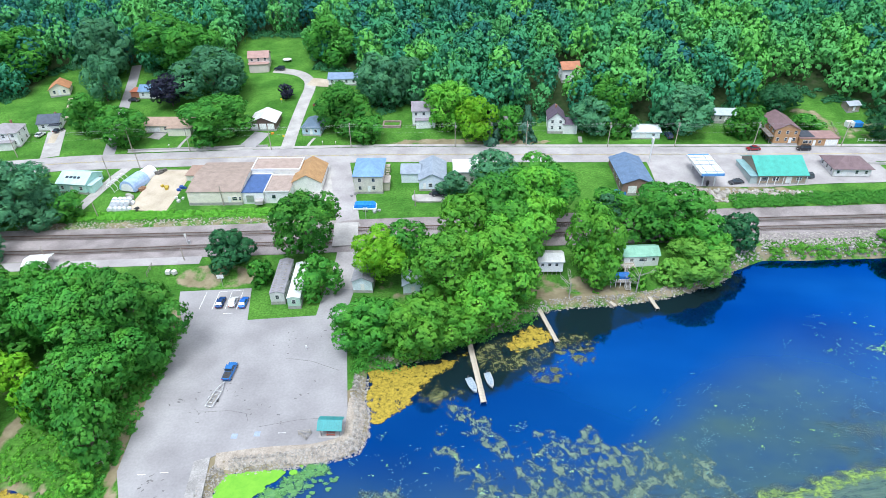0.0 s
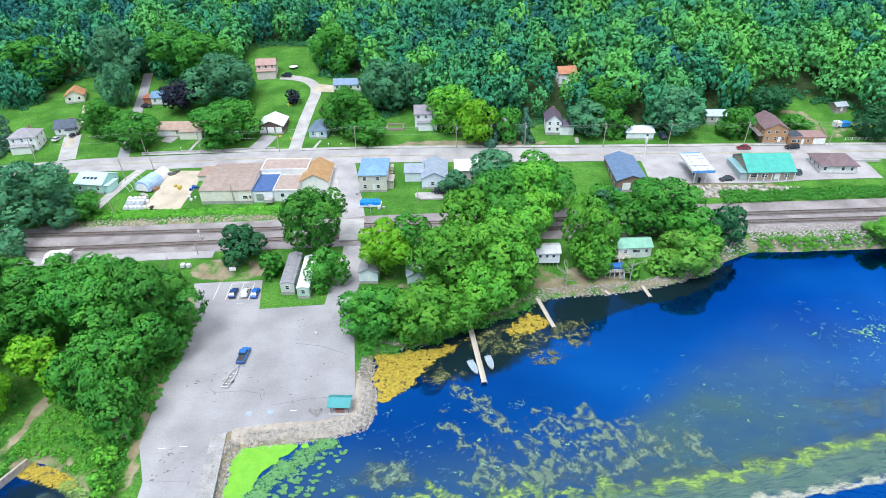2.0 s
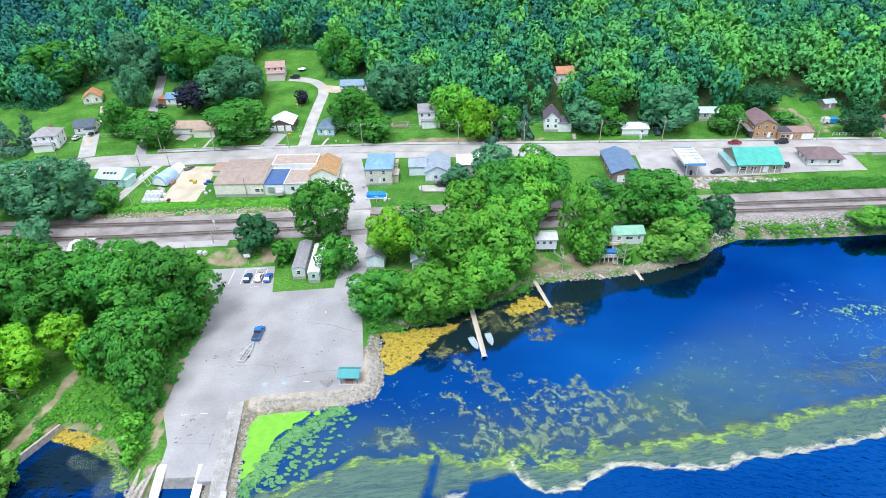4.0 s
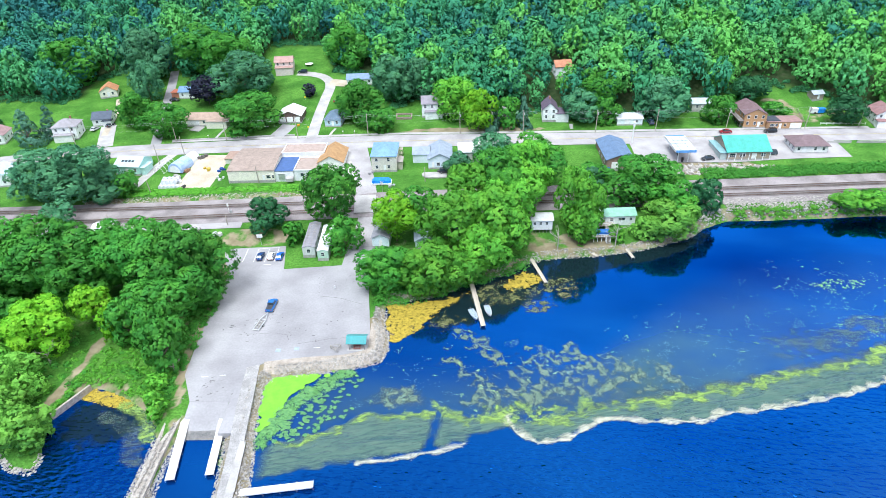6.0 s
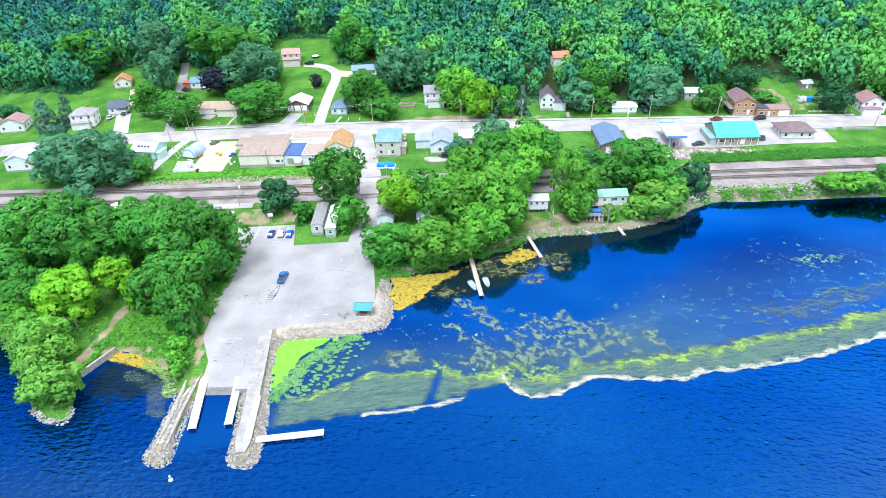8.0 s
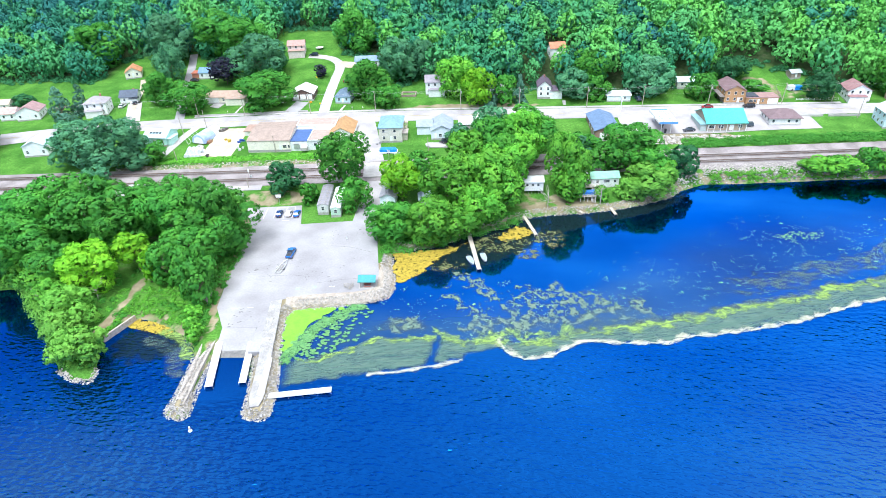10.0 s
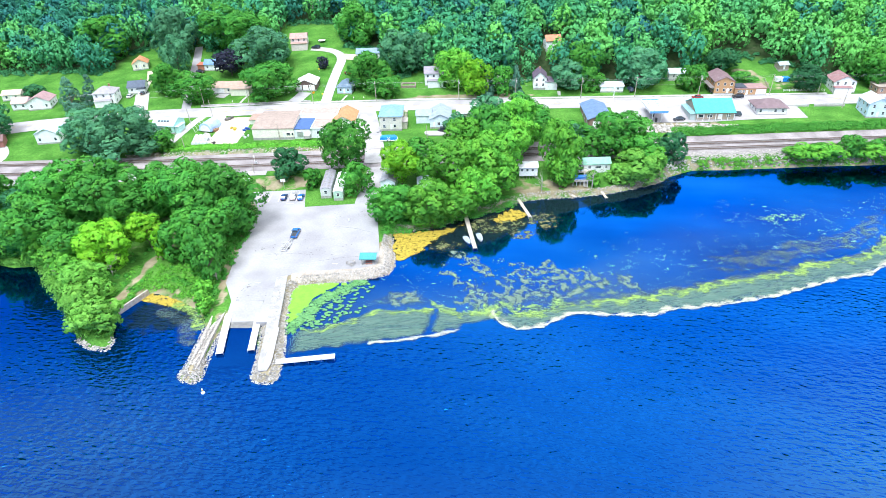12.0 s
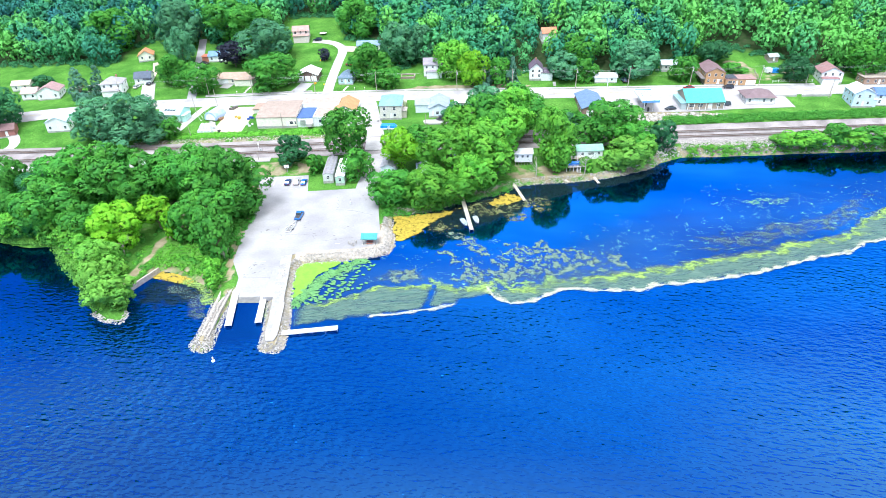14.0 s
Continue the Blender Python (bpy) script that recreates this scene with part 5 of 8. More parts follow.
x, y = r.uniform(-90, -61, 900), r.uniform(62, 84, 900)
ok = (shore_distance(x, y) > 0.8) & (distance_to(FOOTPATH, x, y) > 1.9) & (distance_to(LOT_WEST, x, y) > 2.2) & (x < -61.5 - (y - 62) * 0.06) & (r.uniform(0, 1, 900) < 0.6)
scrub("bank_weeds", "lush bright green weeds on a cove bank", x[ok], y[ok], 42, 0.25, 0.75, LEAF["l"], 0.17, 46)

# ---- floating growth on the lake ----
LIME_BAND = [(-3.5, 62.9), (3.4, 60.1), (9.7, 61.2), (14.6, 59.0), (22.3, 61.0), (28.8, 62.7), (38.1, 65.0), (51.5, 67.2), (62.5, 69.4), (67.2, 71.7), (80.1, 74.1), (92.1, 77.0), (98.6, 80.7),
             (112.6, 83.4), (119.0, 86.4), (125.7, 92.8), (150, 108), (200, 125)]
FOAM_WEST = [(-18.7, 50.6), (-12.2, 51.0), (-7.5, 52.3), (-1.5, 53.3), (2.1, 54.9)]
FOAM_EAST = [(11.0, 61.7), (12.6, 57.3), (16.6, 54.7), (22.8, 55.9), (29.6, 60.2), (32.2, 61.0), (39.4, 60.0), (50.5, 59.8), (56.2, 62.2), (62.6, 62.7), (76.1, 65.2), (84.7, 67.4),
             (94.3, 71.0), (103.6, 74.4), (113.0, 76.4), (119.7, 81.6), (126.5, 83.0), (160, 92)]
DUCKWEED = [(-42.6, 74.8), (-33.4, 75.6), (-26.2, 76.2), (-31.6, 73.0), (-35.0, 69.2), (-37.2, 64.4), (-38.8, 59.9), (-40.6, 57.8), (-41.8, 66)]
GOLD_SOUTH = [(-16.2, 86.6), (-18.0, 101.9), (-9.9, 102.8), (-2.0, 104.0), (6.2, 108.0), (1.0, 102.0), (-4.0, 97.5), (-8.6, 90.0), (-13.5, 86.0)]
GOLD_NORTH = [(12.4, 108.8), (19.7, 117.0), (26.1, 112.6), (20.6, 107.6), (14.9, 106.8)]


def mat_sheet(name, label, mat_, x0, x1, y0, y1, step, z, cover, least=0.2):
    ob = grid_mesh(name, np.arange(x0, x1 + step, step), np.arange(y0, y1 + step, step), z, mat_, {"cover": cover},
                   keep=lambda x, y: (cover(x, y) > least) & (shore_distance(x, y) < 1.2))
    return tagged(ob, label, "algae", kind="stuff")


def signed(poly, x, y):
    d = distance_to(poly, x, y, True)
    return np.where(inside(poly, x, y), d, -d)


def near(line, x, y, full, none):
    return 1 - ease(distance_to(line, x, y), full, none)


def drift(x, y, size, seed):
    """A smooth wandering value of about -1 to 1."""
    r = random.Random(seed)
    v = np.zeros_like(np.asarray(x, float))
    for k in range(5):
        a, f, ph = r.uniform(0, 6.28), r.uniform(0.6, 1.9) * 6.28 / size, r.uniform(0, 6.28)
        v = v + np.sin((x * math.cos(a) + y * math.sin(a)) * f + ph + 0.8 * np.sin((y * math.cos(a) - x * math.sin(a)) * f * 0.6))
    return v / 2.6


LIME = floating("lime_algae", (0.13, 0.23, 0.085), (0.31, 0.46, 0.085), 1.3, 1.8, opacity=0.93, edge=0.5, stretch=2.0, rag=1.7, turn=8)
LIME_THICK = floating("duckweed", (0.14, 0.37, 0.035), (0.19, 0.44, 0.045), 3.0, 0.3, rag=1.6)
SCUM = floating("grey_green_scum", (0.055, 0.12, 0.1), (0.115, 0.18, 0.14), 1.3, 1.6, holes=0.2, opacity=0.9, edge=0.7, stretch=6.0, rag=1.4, turn=9)
FOAM = floating("cream_foam", (0.38, 0.39, 0.29), (0.62, 0.61, 0.49), 1.3, 1.6, holes=0.36, opacity=0.95, edge=0.8, stretch=2.5, rag=2.0, turn=12)
GOLD = floating("golden_algae", (0.17, 0.135, 0.018), (0.48, 0.35, 0.05), 1.3, 0.5, edge=0.25, rag=2.2)
OLIVE = floating("olive_weed", (0.05, 0.065, 0.025), (0.2, 0.21, 0.09), 2.0, 0.5, opacity=0.88, edge=0.35, rag=2.6, stretch=1.1)
WEED = floating("grey_weed", (0.075, 0.135, 0.105), (0.2, 0.265, 0.185), 1.7, 0.5, opacity=0.76, edge=0.3, rag=3.2, stretch=1.1, turn=-55)
HAZE = floating("weed_haze", (0.06, 0.11, 0.095), (0.14, 0.18, 0.13), 3.4, 0.8, holes=0.3, opacity=0.7, edge=0.8, stretch=1.5, rag=2.6)


def foam_y(x):
    return np.interp(x, [-40, -33, -18.7, -7.5, 2.1, 11, 12.6, 16.6, 22.8, 29.6] + [p[0] for p in FOAM_EAST[5:]], [45, 48, 50.6, 52.3, 55.5, 59, 57.3, 54.7, 55.9, 60.2] + [p[1] for p in FOAM_EAST[5:]])


def lime_y(x):
    return np.interp(x, [-40, -31, -23, -20, -8, -3.5] + [p[0] for p in LIME_BAND[1:]], [54, 55.6, 59, 62, 62, 62.5] + [p[1] for p in LIME_BAND[1:]])


def between_bands(x, y):
    inner = np.minimum(y - foam_y(x), lime_y(x) + 1.5 - y) + 0.5 * drift(x, y, 7, 1)
    gap = ease(np.abs(x - (-5.0 + (y - 55) * 0.2)) + 0.5 * drift(x, y, 5, 2), 0.2, 1.8)
    return np.clip(ease(inner, -0.8, 1.2) * (0.35 + 0.65 * gap), 0, 1) * ease(x, -41, -35)


LIME_LINES = [([(-35.9, 55.0), (-31.3, 55.7), (-27.4, 57.1), (-23.2, 58.9)], 2.0), ([(-20.3, 62.1), (-16.6, 62.3), (-12.3, 62.6), (-8.6, 62.1), (-6.1, 63.4)], 2.7),
              ([(-3.8, 65.4), (-1.9, 63.3), (1.1, 61.7), (5.4, 61.2), (9.7, 62.7), (11.6, 63.6)], 3.9), ([(8.0, 64.5), (10.3, 62.3), (12.6, 60.9)], 3.0),
              ([(14.8, 66.0), (15.6, 61.8), (19.7, 60.8), (23.4, 61.6), (26.8, 63.3), (29.5, 65.9)], 3.6),
              ([(14.6, 62.6), (19, 63.4), (24, 64.4)], 2.0), (LIME_BAND[6:], 3.2), ([(28, 63.5), (33, 63.8), (38.1, 65.0)], 2.0)]


def lime_cover(x, y):
    wob = 1 + 0.45 * drift(x, y, 9, 3)
    x, y = x + 1.3 * drift(x, y, 7, 21) + 0.4 * drift(x, y, 2.5, 23), y + 1.0 * drift(x, y, 6, 22) + 0.4 * drift(x, y, 2.2, 24)
    return np.maximum.reduce([1 - ease(distance_to(line, x, y) / wob, 0.1, w) for line, w in LIME_LINES]) * (0.98 + 0.06 * drift(x, y, 14, 4))


def foam_cover(x, y):
    """Crisp towards the open water, thinning out over the scum."""
    wob = np.clip(1 + 0.6 * drift(x, y, 7, 5), 0.45, 1.7)
    inward = ease(y - foam_y(x), -0.4, 0.6)
    east = distance_to(FOAM_EAST, x, y) / wob / (0.75 + 0.75 * inward)
    west = distance_to(FOAM_WEST, x, y) / wob
    blot = np.hypot((x - 0.2) / 2.4, (y - 54.3) / 0.9)
    return np.maximum.reduce([1 - ease(west, 0.1, 1.2), 1 - ease(east, 0.1, 1.45), (1 - ease(blot, 0.3, 1.3)) * 0.95])


WEED_LINES = [([(1.4, 90.8), (4.8, 87.1), (8.1, 82.5), (10.6, 78.7)], 2.8), ([(-2.1, 81.7), (0.6, 78.4), (2.9, 75.2)], 2.6), ([(5.8, 73.1), (6.3, 69.2), (8.1, 66)], 2.6),
              ([(14.3, 75.0), (15.6, 70.9), (16.1, 66.2)], 3.0), ([(19.1, 83.4), (22.7, 78.9), (26.4, 82.1), (29.1, 77.7), (29.6, 72.6)], 3.2), ([(25.3, 75), (26.0, 68.8)], 3.4),
              ([(19.5, 78), (20.5, 70)], 2.6), ([(30, 81), (33, 76), (35.5, 71)], 3.4), ([(36, 80), (40, 75), (43, 70)], 3.2), ([(46, 76), (50, 71)], 3.0),
              ([(-14.5, 68.0), (-9, 68.4)], 3.0), ([(2, 67), (12, 68.5), (24, 69), (34, 69.5)], 2.4)]


def weed_cover(x, y):
    x, y = x + 1.5 * drift(x, y, 9, 25), y + 1.2 * drift(x, y, 8, 26)
    a = np.maximum.reduce([1 - ease(distance_to(line, x, y), 0.5, w * 1.4) for line, w in WEED_LINES]) * 0.86
    zone = 0.48 * ease(y, 62, 66) * (1 - ease(y, 78, 90)) * ease(x, -4, 8) * (1 - ease(x, 44, 62))
    return np.maximum(a, zone) * ease(y - lime_y(x), 0.2, 1.5)


def haze_cover(x, y):
    """Grey weed along the inner side of the lime band, thinning shoreward."""
    up = y - lime_y(x)
    reach = 3.5 + 2.2 * drift(x, y, 16, 6)
    band = (1 - ease(up, 0.5, reach + 2)) * ease(x, 18, 32)
    bed = 0.72 * ease(x, 62, 80) * (1 - ease(x, 125, 150)) * (1 - ease(np.abs(up - 9), 2, 8))
    west = 0.7 * (1 - ease(np.hypot((x + 12) / 9, (y - 67.5) / 4.5), 0.4, 1.2))
    mid = 0.62 * ease(x, 0, 8) * (1 - ease(x, 40, 56)) * ease(up, 0.5, 2) * (1 - ease(up, 5, 16))
    return np.maximum.reduce([band, bed, west, mid]) * ease(up, -0.5, 1.0)


def olive_cover(x, y):
    a = 1 - np.hypot((x - 15 - (y - 108) * 0.4) / 15, (y - 106) / 9.5)
    b = 1 - np.hypot((x - 29) / 9, (y - 108) / 10)
    c = 1 - np.hypot((x + 2) / 9, (y - 94) / 6)
    d = 1 - np.hypot((x - 22) / 10, (y - 100) / 6)
    return np.clip(np.maximum.reduce([a * 1.5, b * 1.3, c * 1.2, d * 1.1]), 0, 0.76)


mat_sheet("weed_haze", "grey weed haze along an algae band", HAZE, -24, 190, 58, 130, 1.0, 0.03, haze_cover, 0.1)
mat_sheet("lake_weed", "grey-green feathery weed patches near the surface", WEED, -20, 66, 60, 98, 0.7, 0.045, weed_cover, 0.3)
mat_sheet("olive_weed", "brown-olive floating weed on dark shallow water", OLIVE, -16, 44, 84, 122, 0.8, 0.05, olive_cover)
mat_sheet("algae_scum", "grey-green streaky algae scum drifted in a band", SCUM, -42, 190, 42, 125, 0.8, 0.08, lambda x, y: between_bands(x, y) * 0.95)
mat_sheet("algae_band", "bright lime-green algae band on the lake", LIME, -40, 190, 52, 130, 0.5, 0.1, lime_cover)
mat_sheet("foam_line", "ragged cream foam line on dark water", FOAM, -22, 190, 48, 100, 0.35, 0.12, foam_cover)
mat_sheet("duckweed_mat", "solid bright lime duckweed by stones", LIME_THICK, -45, -22, 54, 79, 0.5, 0.09, lambda x, y: ease(signed(DUCKWEED, x, y) + 0.6 * drift(x, y, 4, 8), -0.9, 0.9) * 1.2)
mat_sheet("golden_algae", "mustard-yellow algae mat beneath shore trees", GOLD, -19, 9, 84, 110, 0.6, 0.08, lambda x, y: ease(signed(GOLD_SOUTH, x, y) + 0.5 * drift(x, y, 4, 9), -1.2, 1.2) * 1.0)
mat_sheet("golden_algae", "mustard-yellow algae mat by a dock", GOLD, 10, 30, 104, 120, 0.6, 0.08, lambda x, y: ease(signed(GOLD_NORTH, x, y) + 0.5 * drift(x, y, 4, 10), -1.6, 1.4) * 0.95)
mat_sheet("cove_algae", "lime-green algae in a shallow cove", LIME, -76, -58, 48, 72, 0.6, 0.06, lambda x, y: 0.95 * near([(-71.0, 66.2), (-67.5, 65.3), (-64.2, 62.3), (-62.6, 57.5)], x, y, 0.9, 4.0))
mat_sheet("cove_algae", "golden-brown algae along a cove bank", GOLD, -84, -66, 62, 76, 0.6, 0.05, lambda x, y: 0.98 * near([(-81.2, 70.2), (-76.5, 68.8), (-71, 67.2)], x, y, 1.0, 3.4))
mat_sheet("cove_algae", "thin grey algae haze in a cove", HAZE, -80, -58, 44, 70, 0.8, 0.03, lambda x, y: 0.85 * near([(-73.7, 63.5), (-67, 59.5), (-63.2, 51.5)], x, y, 0.8, 3.6))
mat_sheet("cove_algae", "lime-green algae between jetty and dock", LIME, -47, -42, 46, 60, 0.4, 0.02, lambda x, y: 0.9 * near([(-45.4, 50), (-46.6, 56)], x, y, 0.2, 1.3))


def pad_mesh(name, label, category, centres, mat_, z, flat=0.8):
    """Leaves afloat, each a little uneven disc: x, y and radius."""
    r = np.random.RandomState(len(centres))
    n, k = len(centres), 8
    a = np.linspace(0.2, 6.08, k)[None] + r.uniform(0, 6.28, (n, 1))
    s = centres[:, 2:3] * r.uniform(0.7, 1.2, (n, k))
    rim = np.stack([centres[:, :1] + np.cos(a) * s, centres[:, 1:2] + np.sin(a) * s * flat, np.full((n, k), z) + r.uniform(0, 0.02, (n, 1))], 2)
    mid = np.stack([centres[:, 0], centres[:, 1], np.full(n, z + 0.012)], 1)[:, None]
    v = np.concatenate([mid, rim], 1).reshape(-1, 3)
    b = np.arange(n)[:, None] * (k + 1)
    f = np.stack([np.stack([b[:, 0], b[:, 0] + i, b[:, 0] + i + 1], 1) for i in range(1, k)], 1).reshape(-1, 3)
    me = raw_mesh(name, v, f)
    me.materials.append(mat_)
    return tagged(new(name, me), label, category, kind="stuff")


def clustered(seed, rafts, each, wide, sizes, box_, keep):
    """Places for pads in loose rafts inside a box, where keep() allows."""
    r = np.random.RandomState(seed)
    cx, cy = r.uniform(box_[0], box_[1], rafts), r.uniform(box_[2], box_[3], rafts)
    ok = r.uniform(0, 1, rafts) < keep(cx, cy)
    out = []
    for x, y in zip(cx[ok], cy[ok]):
        n = r.randint(each[0], each[1])
        w = wide * r.uniform(0.4, 1.3)
        out.append(np.stack([x + r.normal(0, w, n), y + r.normal(0, w * 0.7, n), r.uniform(*sizes, n)], 1))
    return np.concatenate(out)


LILY_FIELD = [(-40, 58), (-37.5, 64), (-34.5, 68.5), (-30, 73), (-24, 76.4), (-20, 76.6), (-20, 70), (-22, 62), (-29, 58.2), (-36, 55.5)]
LILY = leafy("lily_pad", (0.07, 0.22, 0.09), (0.16, 0.36, 0.14), (0.2, 0.42, 0.13))


def lily_keep(x, y):
    d = signed(LILY_FIELD, x, y)
    return ease(d, -0.5, 1.0) * (1 - 0.55 * ease(x, -30, -22))


PAD_MAT = floating("pad_mat", (0.05, 0.16, 0.05), (0.13, 0.31, 0.09), 1.1, 1.0, opacity=0.92, edge=0.3, rag=2.2)
mat_sheet("pad_mat", "dense green mat of small floating leaves", PAD_MAT, -44, -20, 52, 79, 0.5, 0.085,
          lambda x, y: 0.97 * near([(-24.5, 75.6), (-29.6, 72.0), (-33.4, 68.0), (-35.6, 63.5), (-37.6, 59.5), (-39.2, 55.5)], x + 0.8 * drift(x, y, 5, 31), y, 0.7, 3.6))
pad_mesh("lily_pads", "green lily pads in loose rafts", "lily pads", clustered(77, 330, (4, 10), 0.3, (0.22, 0.44), (-41, -18, 55, 78), lily_keep), LILY, 0.11)
pad_mesh("small_pads", "fine green floating leaves beside duckweed", "lily pads",
         clustered(78, 420, (14, 40), 0.5, (0.05, 0.16), (-41, -22, 55, 78), lambda x, y: ease(signed(LILY_FIELD, x, y), -0.3, 0.3) * (1 - ease(signed(LILY_FIELD, x, y), 1.5, 4.5)) * (1 - ease(x - (y - 75), -24, -17))), LILY, 0.1)
SPECK = surf("pale_weed", (0.07, 0.2, 0.21), (0.2, 0.36, 0.32), 3.0, 0.7, 0.1, 0.3)
SPECK_GREEN = surf("green_weed", (0.16, 0.36, 0.1), (0.36, 0.56, 0.2), 2.0, 0.7, 0.1, 0.3)


def speck_keep(x, y):
    up = y - lime_y(x)
    a = 0.8 * ease(x, 26, 50) * ease(up, 1.5, 5) * (1 - ease(up, 16, 34))
    b = 0.7 * ease(x, 70, 95) * ease(up, 4, 8) * (1 - ease(y, 112, 122))
    c = 0.55 * ease(x, -28, -16) * (1 - ease(x, 22, 34)) * ease(up, 2, 5) * (1 - ease(y, 78, 92))
    return np.maximum.reduce([a, b, c]) * (0.35 + 0.65 * ease(drift(x, y, 12, 12), -0.5, 0.7))


pad_mesh("weed_specks", "scattered pale green weed specks on blue water", "water weed", clustered(81, 2600, (2, 10), 0.75, (0.04, 0.17), (-28, 150, 62, 122), speck_keep), SPECK, 0.06, 0.6)
pad_mesh("weed_specks", "small bright green weed tufts on blue water", "water weed", clustered(82, 420, (3, 12), 0.5, (0.05, 0.2), (-28, 150, 62, 118), speck_keep), SPECK_GREEN, 0.065, 0.6)
pad_mesh("weed_raft", "loose bright green weed raft offshore", "water weed",
         clustered(83, 110, (4, 14), 0.7, (0.06, 0.26), (92, 114, 102, 112), lambda x, y: 1 - ease(np.hypot((x - 103 - (y - 107)) / 8, (y - 107) / 2.6), 0.4, 1.3)), SPECK_GREEN, 0.07, 0.6)

# ---- houses ----
WALLS, ROOFS = {}, {}


def wall_mat(c):
    if c not in WALLS:
        WALLS[c] = striped("siding", tuple(min(v * 1.0, 0.8) for v in c), tuple(min(v * 1.12, 0.84) for v in c), 0.2, "Z", 0.7, 0.02)
    return WALLS[c]


def roof_mat(c, sheet=False):
    if (c, sheet) not in ROOFS:
        ROOFS[c, sheet] = striped("sheet_roof" if sheet else "shingle_roof", tuple(v * 0.8 for v in c), c, 0.45 if sheet else 0.3, "X" if sheet else "Z", 0.45 if sheet else 0.85, 0.03)
    return ROOFS[c, sheet]


def unit_box_mesh(name, mat_):
    bm = bmesh.new()
    box(bm, 0, 0, 0, 1, 1, 1)
    me = bpy.data.meshes.new(name)
    bm.to_mesh(me)
    bm.free()
    me.materials.append(mat_)
    return me


def frame_mesh():
    """A window frame one metre square with a middle rail, open for the pane."""
    bm = bmesh.new()
    for x, z, sx, sz in ((-0.47, 0, 0.06, 1.0), (0.47, 0, 0.06, 1.0), (0, 0.47, 0.88, 0.06), (0, -0.47, 0.88, 0.06), (0, 0, 0.88, 0.04)):
        box(bm, x, 0, z, sx, 1, sz)
    me = bpy.data.meshes.new("window")
    bm.to_mesh(me)
    bm.free()
    me.materials.append(WHITE)
    return me


WINDOW_MESH = frame_mesh()
PANE_MESH = unit_box_mesh("pane", PANE)
DOOR_WHITE = unit_box_mesh("door", WHITE)
DOOR_BROWN = unit_box_mesh("door", surf("brown_door", (0.12, 0.07, 0.05), (0.18, 0.1, 0.07), 0.5, 0.6, 0.1, 0.06))
SIDES = {"S": (0, -1), "N": (180, 1), "E": (90, 1), "W": (-90, -1)}


def place_on(ob, parent, side, u, z, w, d, proud):
    """Puts a flat part on one wall: u metres along it from its middle."""
    ob.parent = parent
    if side == "S":
        ob.matrix_basis = pose(u, -d / 2 - proud, z)
    elif side == "N":
        ob.matrix_basis = pose(u, d / 2 + proud, z, 0, 0, 180)
    elif side == "E":
        ob.matrix_basis = pose(w / 2 + proud, u, z, 0, 0, 90)
    else:
        ob.matrix_basis = pose(-w / 2 - proud, u, z, 0, 0, -90)
    return ob


def add_window(parent, side, u, z, ww, wh, w, d):
    fr = place_on(new("window", WINDOW_MESH), parent, side, u, z, w, d, 0.02)
    fr.matrix_basis = fr.matrix_basis @ Matrix.Diagonal((ww, 0.1, wh, 1))
    pn = new("pane", PANE_MESH)
    pn.parent = fr
    pn.matrix_basis = Matrix.Translation((0, 0.05, 0)) @ Matrix.Diagonal((0.9, 0.6, 0.9, 1))


def add_door(parent, side, u, dw, dh, w, d, mesh=None, z0=0.1):
    dr = place_on(new("door", mesh or DOOR_WHITE), parent, side, u, z0 + dh / 2, w, d, 0.02)
    dr.matrix_basis = dr.matrix_basis @ Matrix.Diagonal((dw, 0.08, dh, 1))
    return dr


def gable_walls(bm, w, d, h, rise, swap):
    a, b = (w, d) if not swap else (d, w)
    pts = []
    for x in (-a / 2, a / 2):
        pts += [(x, -b / 2, -1.0), (x, b / 2, -1.0), (x, b / 2, h), (x, 0, h + rise), (x, -b / 2, h)]
    if swap:
        pts = [(y, -x, z) for x, y, z in pts]
    solid(bm, pts, [(0, 4, 3, 2, 1), (5, 6, 7, 8, 9), (0, 5, 9, 4), (1, 2, 7, 6), (0, 1, 6, 5)])


def gable_roof(bm, w, d, h, rise, swap, over, thick=0.14):
    a, b = (w, d) if not swap else (d, w)
    k = rise / (b / 2)
    x0, x1, y1 = -a / 2 - over, a / 2 + over, b / 2 + over
    z1 = h - over * k
    zr = h + rise
    pts = []
    for x in (x0, x1):
        pts += [(x, -y1, z1 + 0.02), (x, 0, zr + 0.02), (x, y1, z1 + 0.02), (x, y1, z1 + thick), (x, 0, zr + thick + 0.03), (x, -y1, z1 + thick)]
    if swap:
        pts = [(y, -x, z) for x, y, z in pts]
    solid(bm, pts, [(0, 1, 4, 5), (1, 2, 3, 4), (6, 11, 10, 7), (7, 10, 9, 8), (5, 4, 10, 11), (4, 3, 9, 10), (0, 6, 7, 1), (1, 7, 8, 2), (0, 5, 11, 6), (2, 8, 9, 3)])


